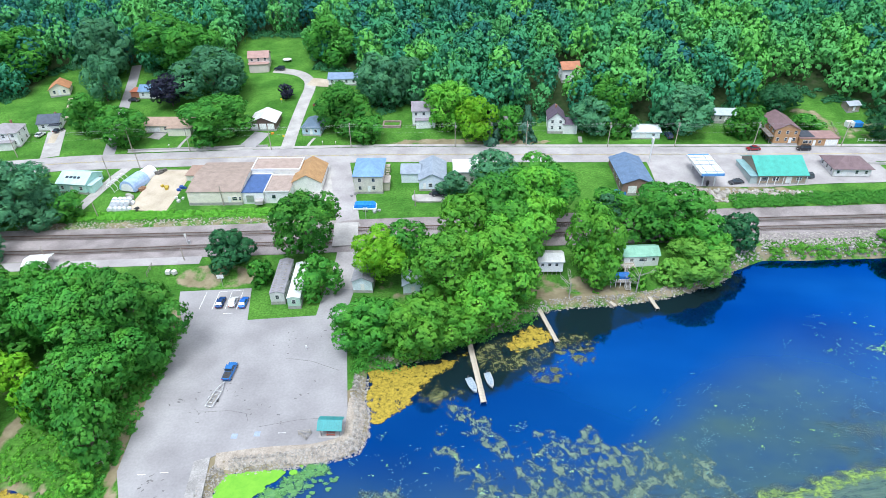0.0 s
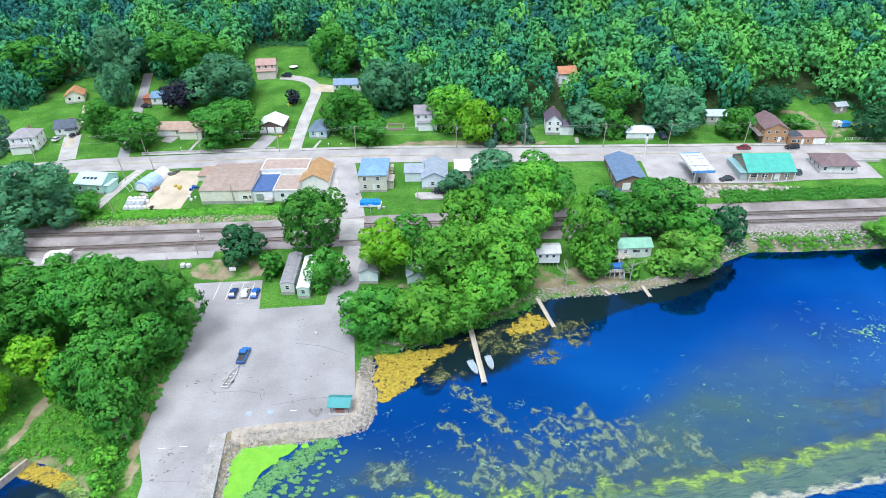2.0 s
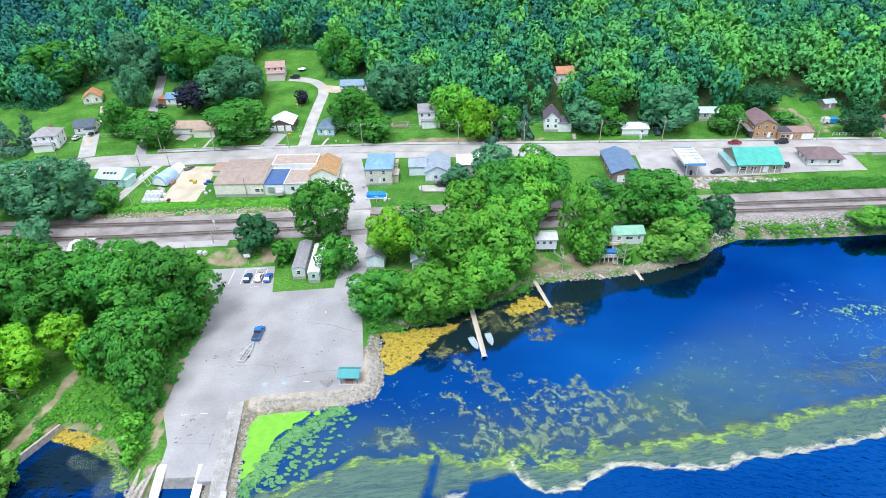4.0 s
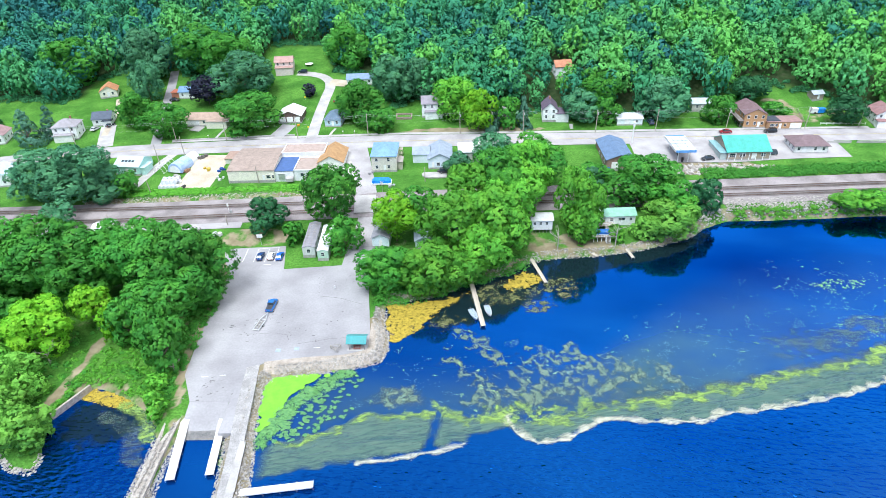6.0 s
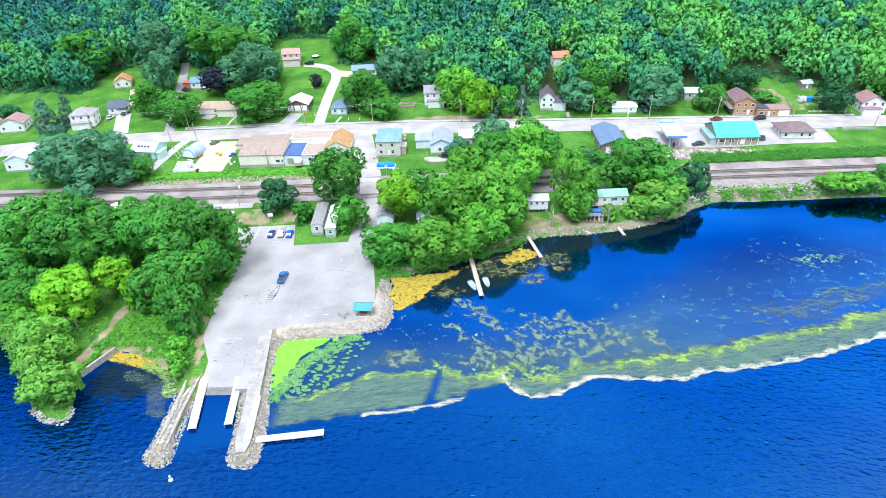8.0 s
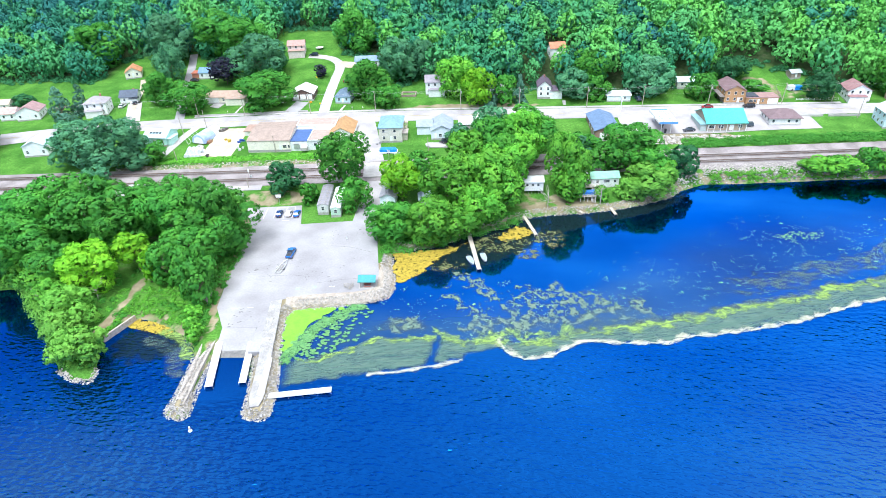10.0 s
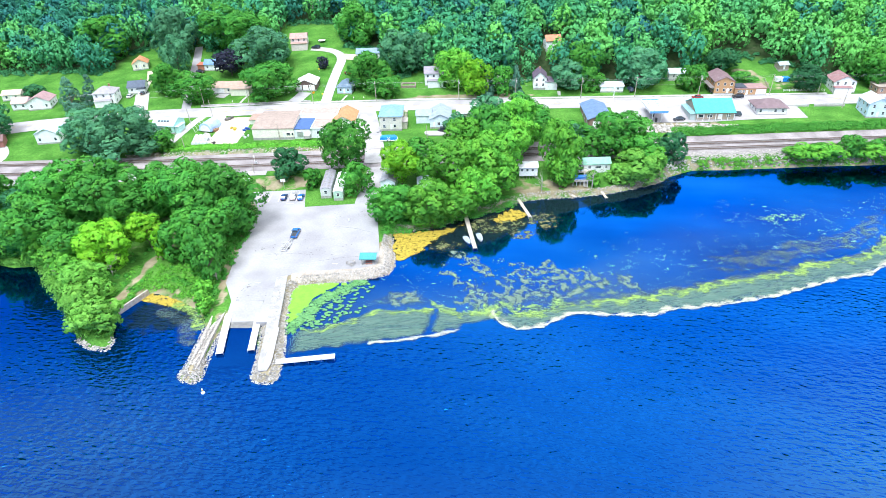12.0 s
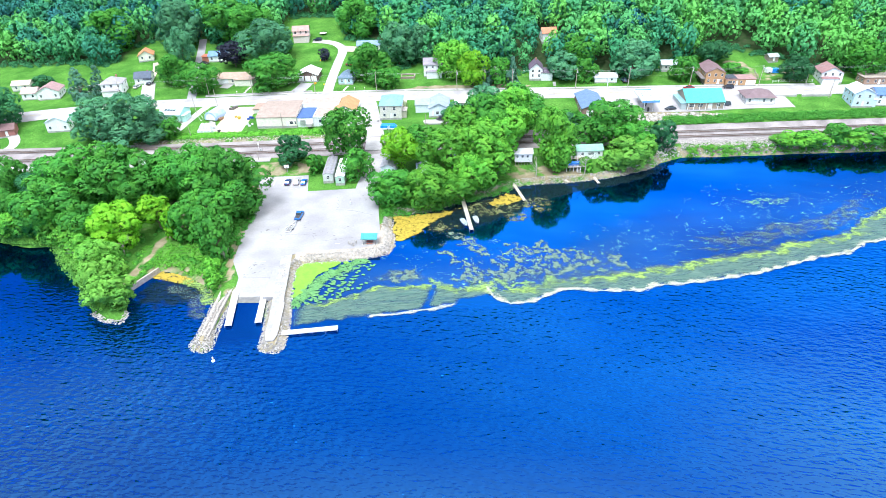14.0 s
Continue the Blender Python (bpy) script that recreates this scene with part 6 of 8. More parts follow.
def hip_roof(bm, w, d, h, rise, over, thick=0.12):
    a, b = w / 2 + over, d / 2 + over
    m = min(a, b)
    rx, ry = a - m, b - m
    pts = [(-a, -b, h - 0.1), (a, -b, h - 0.1), (a, b, h - 0.1), (-a, b, h - 0.1), (-a, -b, h + thick - 0.1), (a, -b, h + thick - 0.1), (a, b, h + thick - 0.1), (-a, b, h + thick - 0.1)]
    if rx >= ry:
        pts += [(-rx - 0.02, 0, h + rise), (rx + 0.02, 0, h + rise)]
        faces = [(4, 5, 9, 8), (5, 6, 9), (6, 7, 8, 9), (7, 4, 8)]
    else:
        pts += [(0, -ry, h + rise), (0, ry, h + rise)]
        faces = [(4, 5, 8), (5, 6, 9, 8), (6, 7, 9), (7, 4, 8, 9)]
    solid(bm, pts, faces + [(0, 3, 2, 1), (0, 1, 5, 4), (1, 2, 6, 5), (2, 3, 7, 6), (3, 0, 4, 7)])


def house(label, x, y, w, d, h, roof="gable", rise=1.8, wall=(0.75, 0.75, 0.74), top=(0.2, 0.2, 0.22), rz=0.0, axis="x", floors=1, over=0.35, sheet=False,
          chimney=None, doors=(("S", 0.0, 0.95, 2.0),), windows=None, name="house", category="house", lift=0.0, group=""):
    """A building by its middle. Windows are set evenly unless they are given as (side, along, height, width, tall)."""
    corners = [height(x + sx * w / 2, y + sy * d / 2) for sx in (-1, 1) for sy in (-1, 1)]
    t = thing(name, label, category, x, y, min(corners) * 0.6 + max(corners) * 0.4 + 0.1 + lift, rz, group)
    bm = bmesh.new()
    if roof == "gable":
        gable_walls(bm, w, d, h, rise, axis == "y")
    else:
        box(bm, 0, 0, (h - 1.0) / 2, w, d, h + 1.0)
    part("wall", bm, wall_mat(wall), t)
    bm = bmesh.new()
    box(bm, 0, 0, -0.35, w + 0.06, d + 0.06, 0.9)
    if not lift:
        part("foundation", bm, FOUNDATION, t)
    else:
        bm.free()
    bm = bmesh.new()
    if roof == "gable":
        gable_roof(bm, w, d, h, rise, axis == "y", over)
    elif roof == "hip":
        hip_roof(bm, w, d, h, rise, over)
    else:
        box(bm, 0, 0, h + 0.08, w + 2 * over, d + 2 * over, 0.16)
    part("roof", bm, roof_mat(top, sheet), t)
    if windows is None:
        windows = []
        for fl in range(floors):
            zc = 1.5 + fl * (h / floors) if floors > 1 else min(1.5, h * 0.58)
            for side, ln in (("S", w), ("E", d), ("W", d)):
                n = max(1, int(ln / 2.7))
                for i in range(n):
                    u = (i + 0.5) / n * ln - ln / 2
                    if fl == 0 and any(s == side and abs(u - du) < dw / 2 + 0.6 for s, du, dw, dh in doors):
                        continue
                    windows.append((side, u, zc, 0.95, 1.25))
    for side, u, zc, ww, wh in windows:
        add_window(t, side, u, zc, ww, wh, w, d)
    for side, u, dw, dh in doors:
        add_door(t, side, u, dw, dh, w, d)
    if chimney:
        bm = bmesh.new()
        cx, cy, cz = chimney
        box(bm, cx, cy, cz, 0.6, 0.6, 1.6)
        box(bm, cx, cy, cz + 0.82, 0.72, 0.72, 0.12)
        part("chimney", bm, surf("chimney_brick", (0.25, 0.12, 0.09), (0.36, 0.18, 0.13), 0.5, 0.9, 0.4, 0.08), t)
    return t


def wing(t, name, x, y, w, d, h, rise, wall, top, axis="x", roof="gable", over=0.3, sheet=False):
    """An extension of a house, in the house's own frame, with its roof as a part of it."""
    bm = bmesh.new()
    if roof == "gable":
        gable_walls(bm, w, d, h, rise, axis == "y")
    else:
        box(bm, 0, 0, (h - 1.0) / 2, w, d, h + 1.0)
    wg = part(name, bm, wall_mat(wall), t)
    wg.location = (x, y, 0)
    bm = bmesh.new()
    if roof == "gable":
        gable_roof(bm, w, d, h, rise, axis == "y", over)
    elif roof == "hip":
        hip_roof(bm, w, d, h, rise, over)
    else:
        box(bm, 0, 0, h + 0.08, w + 2 * over, d + 2 * over, 0.16)
    part("roof", bm, roof_mat(top, sheet), wg)
    return wg


CREAM, PALE = (0.72, 0.68, 0.58), (0.74, 0.75, 0.76)
GREY_ROOF, SLATE, TAN_ROOF, BLUE_ROOF = (0.33, 0.31, 0.33), (0.1, 0.12, 0.16), (0.4, 0.29, 0.23), (0.16, 0.27, 0.42)
MAROON, ORANGE_ROOF = (0.2, 0.12, 0.13), (0.5, 0.24, 0.12)

t = house("grey two-storey farmhouse with a hipped roof and porch", -154.2, 209, 9.1, 8.0, 5.0, "hip", 2.3, (0.72, 0.72, 0.72), GREY_ROOF, 8, floors=2, chimney=(1.5, 1.5, 6.8))
wing(t, "porch", -0.5, -5.0, 7.0, 2.0, 2.3, 0.5, (0.7, 0.7, 0.68), GREY_ROOF, roof="hip")
t = house("small white cottage with a dark slate roof", -145.3, 221, 7.4, 7.5, 2.6, "gable", 2.0, PALE, SLATE, 10, "x", chimney=(2.0, 0.5, 4.2))
wing(t, "lean_to", 2.4, -4.2, 3.4, 2.4, 2.1, 0.3, PALE, (0.05, 0.06, 0.08), roof="flat")
house("small cream cottage with an orange roof on a lawn", -155.4, 249.5, 7.2, 7.6, 2.6, "gable", 2.2, CREAM, ORANGE_ROOF, 18, "y")
t = house("white house with a blue roof behind a purple tree", -116.5, 246.2, 9.5, 6.4, 2.7, "gable", 1.6, PALE, BLUE_ROOF, 0, "x")
wing(t, "porch", -6.4, 0.4, 4.2, 5.0, 2.1, 0.5, (0.4, 0.16, 0.1), (0.45, 0.15, 0.09), roof="flat")
t = house("long tan-roofed ranch house with cream walls", -99.6, 218.6, 18.0, 7.6, 2.5, "gable", 1.7, CREAM, TAN_ROOF, -1, "x", doors=(("S", 3.4, 1.0, 2.0), ("S", -6.0, 4.8, 2.1)))
wing(t, "porch", 4.2, -4.8, 8.4, 2.4, 2.3, 0.6, CREAM, TAN_ROOF, axis="x", roof="flat")
t = house("brown garage with white doors and a pale roof", -66.2, 220.8, 9.5, 10.0, 2.6, "gable", 2.0, (0.12, 0.08, 0.07), (0.72, 0.72, 0.72), 0, "y", windows=[], sheet=True,
          doors=(("S", -2.9, 2.5, 2.2), ("S", 0.1, 2.5, 2.2), ("S", 3.0, 2.4, 2.2)), name="garage", category="garage")
house("light blue cottage with a slate hipped roof", -47.4, 216.4, 6.6, 9.5, 2.7, "hip", 2.2, (0.42, 0.55, 0.64), (0.14, 0.2, 0.27), -6)
house("long low house with a blue-grey roof", -41.8, 256.5, 11.6, 7.0, 2.4, "gable", 1.5, PALE, (0.22, 0.3, 0.44), 2, "x")
t = house("pink-roofed house on a hillside lawn", -79.7, 272.5, 8.4, 7.0, 4.6, "gable", 1.8, (0.66, 0.58, 0.55), (0.42, 0.27, 0.24), 6, "x", floors=2)
wing(t, "porch", 0.2, -5.0, 8.0, 3.2, 2.6, 0.9, (0.6, 0.52, 0.5), (0.42, 0.27, 0.24), roof="flat")
t = house("white two-storey house with a grey-violet roof", -8.0, 222.6, 8.3, 8.4, 5.2, "gable", 2.0, PALE, (0.3, 0.27, 0.31), 2, "x", floors=2, chimney=(0.5, 0.6, 7.0))
wing(t, "porch", 0.6, -5.2, 7.0, 2.0, 2.4, 0.5, PALE, (0.3, 0.27, 0.31), roof="hip")
house("narrow white house half hidden by conifers", 19.5, 214.2, 5.0, 5.4, 4.2, "gable", 1.8, PALE, GREY_ROOF, 0, "y", floors=2)
t = house("white farmhouse with a dark violet roof", 39.6, 216.2, 5.8, 9.0, 4.4, "gable", 2.6, PALE, (0.13, 0.1, 0.14), -4, "y", floors=2, chimney=(0, 1.0, 7.2))
wing(t, "wing", 5.0, -1.6, 5.0, 6.0, 2.8, 1.4, PALE, (0.13, 0.1, 0.14), axis="x")
house("low white shed with a white metal roof", 70.3, 210.6, 9.8, 7.0, 2.3, "gable", 1.0, (0.7, 0.75, 0.8), (0.74, 0.78, 0.82), -2, "x", sheet=True, name="shed", category="shed", doors=(("S", -1.0, 2.2, 2.0),), windows=[("S", 2.6, 1.3, 0.9, 0.9)])
house("grey-blue metal-roofed house among trees", 101.7, 220.4, 8.0, 6.4, 2.5, "gable", 1.3, (0.5, 0.5, 0.46), (0.46, 0.54, 0.62), -4, "x", sheet=True)
t = house("orange timber house with a brown roof", 117.0, 208.6, 8.2, 13.0, 5.0, "gable", 2.0, (0.42, 0.24, 0.12), (0.2, 0.13, 0.14), -3, "y", floors=2, doors=(("S", 1.5, 1.0, 2.0),))
bm = bmesh.new()
for k in range(5):
    box(bm, -5.2, -6 + k * 2.4, 1.2, 0.16, 0.16, 2.6)
box(bm, -5.0, -1.2, 2.5, 2.2, 11, 0.16)
box(bm, -6.0, -1.2, 3.2, 0.08, 11, 0.08)
part("deck", bm, SLEEPER, t, "dark timber side deck")
t = house("low orange timber annex with a garage door", 127.6, 203.9, 13.0, 6.4, 2.7, "flat", 0, (0.42, 0.25, 0.13), (0.32, 0.2, 0.19), -1, doors=(("S", 4.2, 4.2, 2.2), ("S", -1.6, 0.9, 2.0)), windows=[("S", -4.6, 1.5, 1.8, 1.1), ("S", -3.0, 1.5, 0.9, 1.1), ("S", 0.2, 1.5, 0.9, 1.1)],
          name="annex", category="building", over=0.2)
bm = bmesh.new()
box(bm, -3.9, 0.2, 2.98, 4.8, 5.6, 0.24)
part("roof_patch", bm, roof_mat((0.06, 0.07, 0.09)), t, "dark roofing felt")
house("small grey-roofed shack by the woods", 150.0, 224.8, 4.6, 4.0, 2.1, "gable", 0.9, (0.3, 0.24, 0.2), (0.42, 0.46, 0.5), 10, "x", name="shack", category="shed", windows=[])
t = house("white house with a maroon roof", 167.4, 206.0, 9.0, 9.0, 4.2, "gable", 2.4, PALE, (0.3, 0.17, 0.17), -6, "y", floors=2)
wing(t, "porch", -1.0, -5.4, 6.8, 2.4, 2.3, 0.6, PALE, (0.3, 0.17, 0.17), roof="hip")
house("low brown flat-roofed building", 186.0, 201.8, 13.0, 6.4, 3.0, "flat", 0, (0.34, 0.22, 0.16), (0.4, 0.33, 0.28), 0, name="building", category="building")
t = house("light blue two-storey house with a pale roof", 167.0, 179.6, 7.8, 9.0, 5.4, "gable", 2.0, (0.55, 0.66, 0.76), (0.62, 0.66, 0.7), -4, "y", floors=2)
wing(t, "porch", 4.6, -1.5, 1.8, 5.0, 2.6, 0.5, (0.6, 0.68, 0.74), (0.62, 0.66, 0.7), roof="flat")
house("white house with a bright blue roof", 177.0, 179.8, 8.6, 7.6, 4.2, "gable", 1.8, PALE, (0.1, 0.18, 0.45), -4, "x", floors=2)
t = house("white house with a maroon-grey roof", -182.6, 206.0, 9.4, 8.4, 3.4, "gable", 2.2, PALE, (0.34, 0.22, 0.22), 10, "y")
house("small pink-roofed white village cottage", -191.4, 205.6, 6.4, 7.0, 2.7, "gable", 1.7, PALE, (0.48, 0.33, 0.3), 8, "x")
house("small tan-roofed cream outbuilding on grass", -201.0, 215.5, 8.0, 6.0, 2.5, "gable", 1.3, CREAM, (0.55, 0.44, 0.33), 8, "x", name="outbuilding", category="shed")
house("white house with a pale blue roof by the railway", -160.4, 172.2, 9.0, 8.6, 3.8, "gable", 2.0, PALE, (0.5, 0.6, 0.7), 6, "y", floors=1)
house("small red-brown barn by the lane", -180.6, 167.4, 6.0, 6.0, 2.7, "gable", 1.6, (0.3, 0.13, 0.11), (0.2, 0.12, 0.12), 20, "x", name="barn", category="barn", windows=[])
t = house("mint-green house with a pale roof", -115.4, 178.8, 9.4, 9.0, 2.9, "gable", 1.9, (0.4, 0.66, 0.6), (0.5, 0.66, 0.68), -8, "x")
for i in range(4):
    bm = bmesh.new()
    box(bm, -2.2 + i * 1.3, -2.3, 4.05, 0.9, 0.9, 0.1, 0, 23)
    part("skylight", bm, PANE, t)
wing(t, "porch", 5.4, -1.2, 2.0, 5.0, 2.3, 0.5, (0.45, 0.7, 0.64), (0.5, 0.66, 0.68), roof="flat")

# the long commercial building: four joined parts
t = house("large cream commercial building with a low tan roof", -69.6, 177.5, 16.2, 20.0, 3.7, "gable", 1.1, (0.74, 0.7, 0.6), (0.34, 0.265, 0.225), 0, "x", over=0.2,
          windows=[("S", 6.0, 1.4, 1.6, 1.2), ("S", 7.6, 1.4, 0.7, 1.2)], doors=(("S", 4.4, 0.9, 2.0),), name="commercial_building", category="building")
wg = wing(t, "rear_hall", 15.9, 7.2, 15.4, 8.6, 4.4, 0, (0.74, 0.73, 0.7), (0.4, 0.31, 0.27), roof="flat", over=-0.25)
bm = bmesh.new()
for bx, by, sx, sy in ((0, 4.2, 15.4, 0.3), (0, -4.2, 15.4, 0.3), (-7.6, 0, 0.3, 8.1), (7.6, 0, 0.3, 8.1)):
    box(bm, bx, by, 4.6, sx, sy, 0.5)
part("parapet", bm, WHITE, wg, "white parapet")
wing(t, "front_shop", 11.4, -3.4, 6.6, 12.0, 3.0, 0, (0.74, 0.76, 0.78), (0.07, 0.13, 0.3), roof="flat", over=0.1)
wing(t, "side_shop", 18.6, -3.6, 7.6, 11.0, 2.9, 0, (0.74, 0.75, 0.77), (0.38, 0.3, 0.26), roof="flat", over=0.1)
bm = bmesh.new()
for bx, by, sx, sy in ((14.85, -3.4, 0.25, 12.2), (18.6, 2.0, 7.8, 0.25), (18.6, -9.2, 7.8, 0.25), (11.4, 2.7, 6.9, 0.25)):
    box(bm, bx, by, 3.2, sx, sy, 0.4)
part("coping", bm, WHITE, t, "white coping")
bm = bmesh.new()
box(bm, 13.4, -10.4, 0.5, 2.4, 2.0, 1.2)
part("loading_step", bm, CONCRETE, t)
bm = bmesh.new()
box(bm, 10.5, -9.5, 1.1, 2.2, 0.2, 2.2)
part("loading_door", bm, METAL, t)
bm = bmesh.new()
box(bm, 17.6, -9.2, 1.5, 1.0, 0.2, 1.0)
part("window", bm, PANE, t)
wing(t, "corner_house", 26.6, 3.4, 9.0, 13.4, 3.2, 2.4, (0.75, 0.74, 0.7), (0.42, 0.25, 0.12), axis="y")
wing(t, "store_room", -10.6, 7.0, 5.0, 7.0, 2.5, 0.5, (0.7, 0.68, 0.62), (0.36, 0.25, 0.2), roof="flat")

t = house("beige two-storey house with a blue roof", -23.8, 179.2, 8.8, 12.6, 5.4, "hip", 2.1, (0.6, 0.57, 0.5), (0.2, 0.34, 0.56), 0, floors=2, windows=[("S", -2.6, 1.4, 1.0, 1.3), ("S", 1.6, 1.4, 1.0, 1.3), ("S", -2.6, 4.1, 1.0, 1.3), ("S", 1.6, 4.1, 1.0, 1.3),
          ("E", -3.4, 4.1, 1.0, 1.3), ("E", 0, 4.1, 1.0, 1.3), ("E", 3.4, 1.4, 1.0, 1.3), ("W", -3, 4.1, 1.0, 1.3), ("W", 2, 1.4, 1.0, 1.3)], doors=(("S", 0.2, 0.9, 2.0),))
bm = bmesh.new()
for k in range(9):
    box(bm, 5.2, 5.2 - k * 0.55, 2.9 - k * 0.3, 1.2, 0.5, 0.12)
box(bm, 5.2, 6.2, 3.0, 1.4, 1.6, 0.14)
for yy in (5.6, 6.8):
    box(bm, 5.8, yy, 1.4, 0.14, 0.14, 3.2)
part("outside_stair", bm, OLD_DOCK, t)
wing(t, "back_porch", 5.3, -2.6, 1.9, 4.4, 2.4, 0.4, (0.5, 0.46, 0.38), (0.4, 0.36, 0.33), roof="flat")
t = house("pale blue house with a blue-grey roof and patio", -4.2, 180.6, 8.2, 13.0, 3.2, "gable", 2.0, (0.62, 0.7, 0.8), (0.3, 0.35, 0.42), 0, "y", doors=(("S", -2.4, 0.9, 2.0),), windows=[("S", -0.6, 1.4, 1.2, 1.3), ("S", 2.0, 1.4, 1.6, 1.3), ("E", 0, 1.4, 1, 1.2), ("E", -3.6, 1.4, 1, 1.2), ("W", -4.2, 1.4, 1, 1.2)])
wing(t, "wing", -6.8, 1.6, 6.0, 7.0, 3.2, 1.5, (0.66, 0.72, 0.8), (0.3, 0.35, 0.42), axis="x")
t = house("white-roofed block with grey walls", 6.2, 181.2, 7.4, 8.6, 4.2, "flat", 0, (0.5, 0.49, 0.47), (0.74, 0.74, 0.74), 0, name="building", category="building")
house("long dark-roofed shed with brown walls", 58.2, 180.0, 9.4, 18.6, 3.3, "gable", 1.7, (0.26, 0.17, 0.14), (0.13, 0.2, 0.32), 0, "y", sheet=False, name="shed", category="shed", windows=[("W", -6, 1.6, 1.2, 1.2), ("W", -2, 1.6, 1.2, 1.2), ("W", 2, 1.6, 1.2, 1.2)], doors=(("S", -1.6, 2.6, 2.4),))
t = house("village store with a broad teal roof", 104.2, 182.6, 14.6, 13.6, 3.0, "gable", 3.2, (0.35, 0.28, 0.22), (0.07, 0.4, 0.33), 0, "x", over=0.6, sheet=True, name="store", category="store", doors=(("S", 2.0, 1.6, 2.1),),
          windows=[("S", -5.4, 1.5, 2.4, 1.3), ("S", -2.0, 1.5, 2.0, 1.3), ("S", 5.2, 1.5, 1.6, 1.3), ("W", -3.6, 1.5, 1.4, 1.4), ("W", 0, 1.5, 1.4, 1.4), ("W", 3.4, 1.5, 1.4, 1.4)])
for i in range(7):
    bm = bmesh.new()
    box(bm, -7.2 + i * 2.4, -7.6, 1.2, 0.18, 0.18, 2.6)
    part("post", bm, WHITE, t)
wing(t, "side_lean_to", -8.4, -0.6, 2.4, 11.5, 2.3, 0.5, (0.4, 0.46, 0.45), (0.25, 0.42, 0.44), roof="flat")
house("white building with a brown hipped roof", 128.0, 184.0, 11.4, 9.0, 2.7, "hip", 2.4, (0.7, 0.69, 0.67), (0.2, 0.14, 0.15), -3, over=0.7, doors=(("S", -2.4, 1.4, 2.0),), name="building", category="building")

# homes south of the railway
t = house("weathered grey mobile home", -41.9, 130.6, 3.5, 14.6, 2.6, "gable", 0.5, (0.55, 0.55, 0.55), (0.3, 0.29, 0.32), 2, "y", over=0.1, name="mobile_home", category="mobile home", doors=(("E", -2.0, 0.9, 1.9),), group="mobile homes")
bm = bmesh.new()
for k in range(-6, 7):
    box(bm, 0, k * 1.1, 3.12, 2.2 + (k % 3) * 0.2, 0.12, 0.08)
part("roof_weight", bm, PALE_WOOD, t)
t = house("pale green mobile home with a white roof", -37.5, 129.0, 3.1, 15.0, 2.5, "gable", 0.4, (0.4, 0.55, 0.46), (0.74, 0.76, 0.77), 2, "y", over=0.1, name="mobile_home", category="mobile home", doors=(("W", -2.0, 0.9, 1.9),), group="mobile homes", sheet=True)
house("small light blue house beside a side street", -21.0, 131.8, 5.0, 8.0, 2.9, "gable", 1.2, (0.62, 0.7, 0.76), (0.3, 0.3, 0.33), -3, "y")
house("small white cabin under shore trees", -8.6, 129.5, 5.0, 5.0, 2.6, "gable", 1.2, (0.6, 0.7, 0.78), (0.5, 0.58, 0.66), 4, "y", name="cabin", category="cabin")
house("small cabin with a blue roof under trees", 3.6, 133.0, 6.0, 6.0, 3.4, "gable", 1.5, PALE, (0.26, 0.42, 0.6), 0, "y", name="cabin", category="cabin")
house("small grey-roofed cabin under trees", 14.6, 134.5, 6.0, 5.0, 2.7, "gable", 1.2, PALE, (0.36, 0.4, 0.45), 0, "x", name="cabin", category="cabin")
t = house("white cabin on stilts above the shore", 26.8, 135.6, 6.2, 4.8, 2.2, "gable", 0.9, (0.78, 0.78, 0.78), (0.62, 0.62, 0.62), 0, "x", lift=1.9, name="cabin", category="cabin", windows=[("S", -2.2, 1.2, 0.8, 0.9), ("S", -0.4, 1.2, 0.8, 0.9), ("S", 1.4, 1.2, 0.8, 0.9)], doors=())
for i in range(6):
    for j in (-1.9, 0, 1.9):
        bm = bmesh.new()
        box(bm, -2.8 + i * 1.1, j, -1.6, 0.16, 0.16, 2.2)
        part("stilt", bm, PALE_WOOD, t)
t = house("white shore cabin with a green roof", 50.6, 138.6, 9.2, 5.0, 2.6, "gable", 1.2, (0.72, 0.74, 0.72), (0.25, 0.48, 0.36), 3, "x", lift=0.6, name="cabin", category="cabin", windows=[("S", -2.6, 1.4, 1.0, 1.0), ("S", 0.4, 1.4, 2.2, 0.9), ("S", 3.2, 1.4, 0.8, 0.9)], doors=())
wing(t, "side_room", -6.0, 0.4, 3.4, 4.2, 2.2, 0.3, (0.7, 0.7, 0.7), (0.62, 0.62, 0.62), roof="flat")
t = thing("shore_deck", "white and blue raised deck above the lake shore", "deck", 44.0, 130.6, height(44, 130.6))
for i in range(5):
    for j in (-1.4, 1.4):
        bm = bmesh.new()
        box(bm, -2.4 + i * 1.2, j, 0.7, 0.14, 0.14, 1.8)
        part("post", bm, WHITE, t)
bm = bmesh.new()
box(bm, 0, 0, 1.6, 5.4, 3.2, 0.16)
part("platform", bm, OLD_DOCK, t)
bm = bmesh.new()
box(bm, 0, -1.55, 2.5, 5.4, 0.08, 0.08)
for i in range(12):
    box(bm, -2.6 + i * 0.47, -1.55, 2.1, 0.06, 0.06, 0.8)
part("railing", bm, WHITE, t)
bm = bmesh.new()
box(bm, 0.3, 0.3, 2.3, 4.2, 2.0, 0.9)
part("bench_cover", bm, surf("blue_tarp", (0.02, 0.12, 0.42), (0.04, 0.2, 0.55), 0.8, 0.5, 0.3, 0.15), t, "blue tarpaulin cover")
t = thing("stairs", "long pale timber stairs from a cabin down to the lake", "stairs", 46.6, 134.2, height(46.6, 134.2), -8)
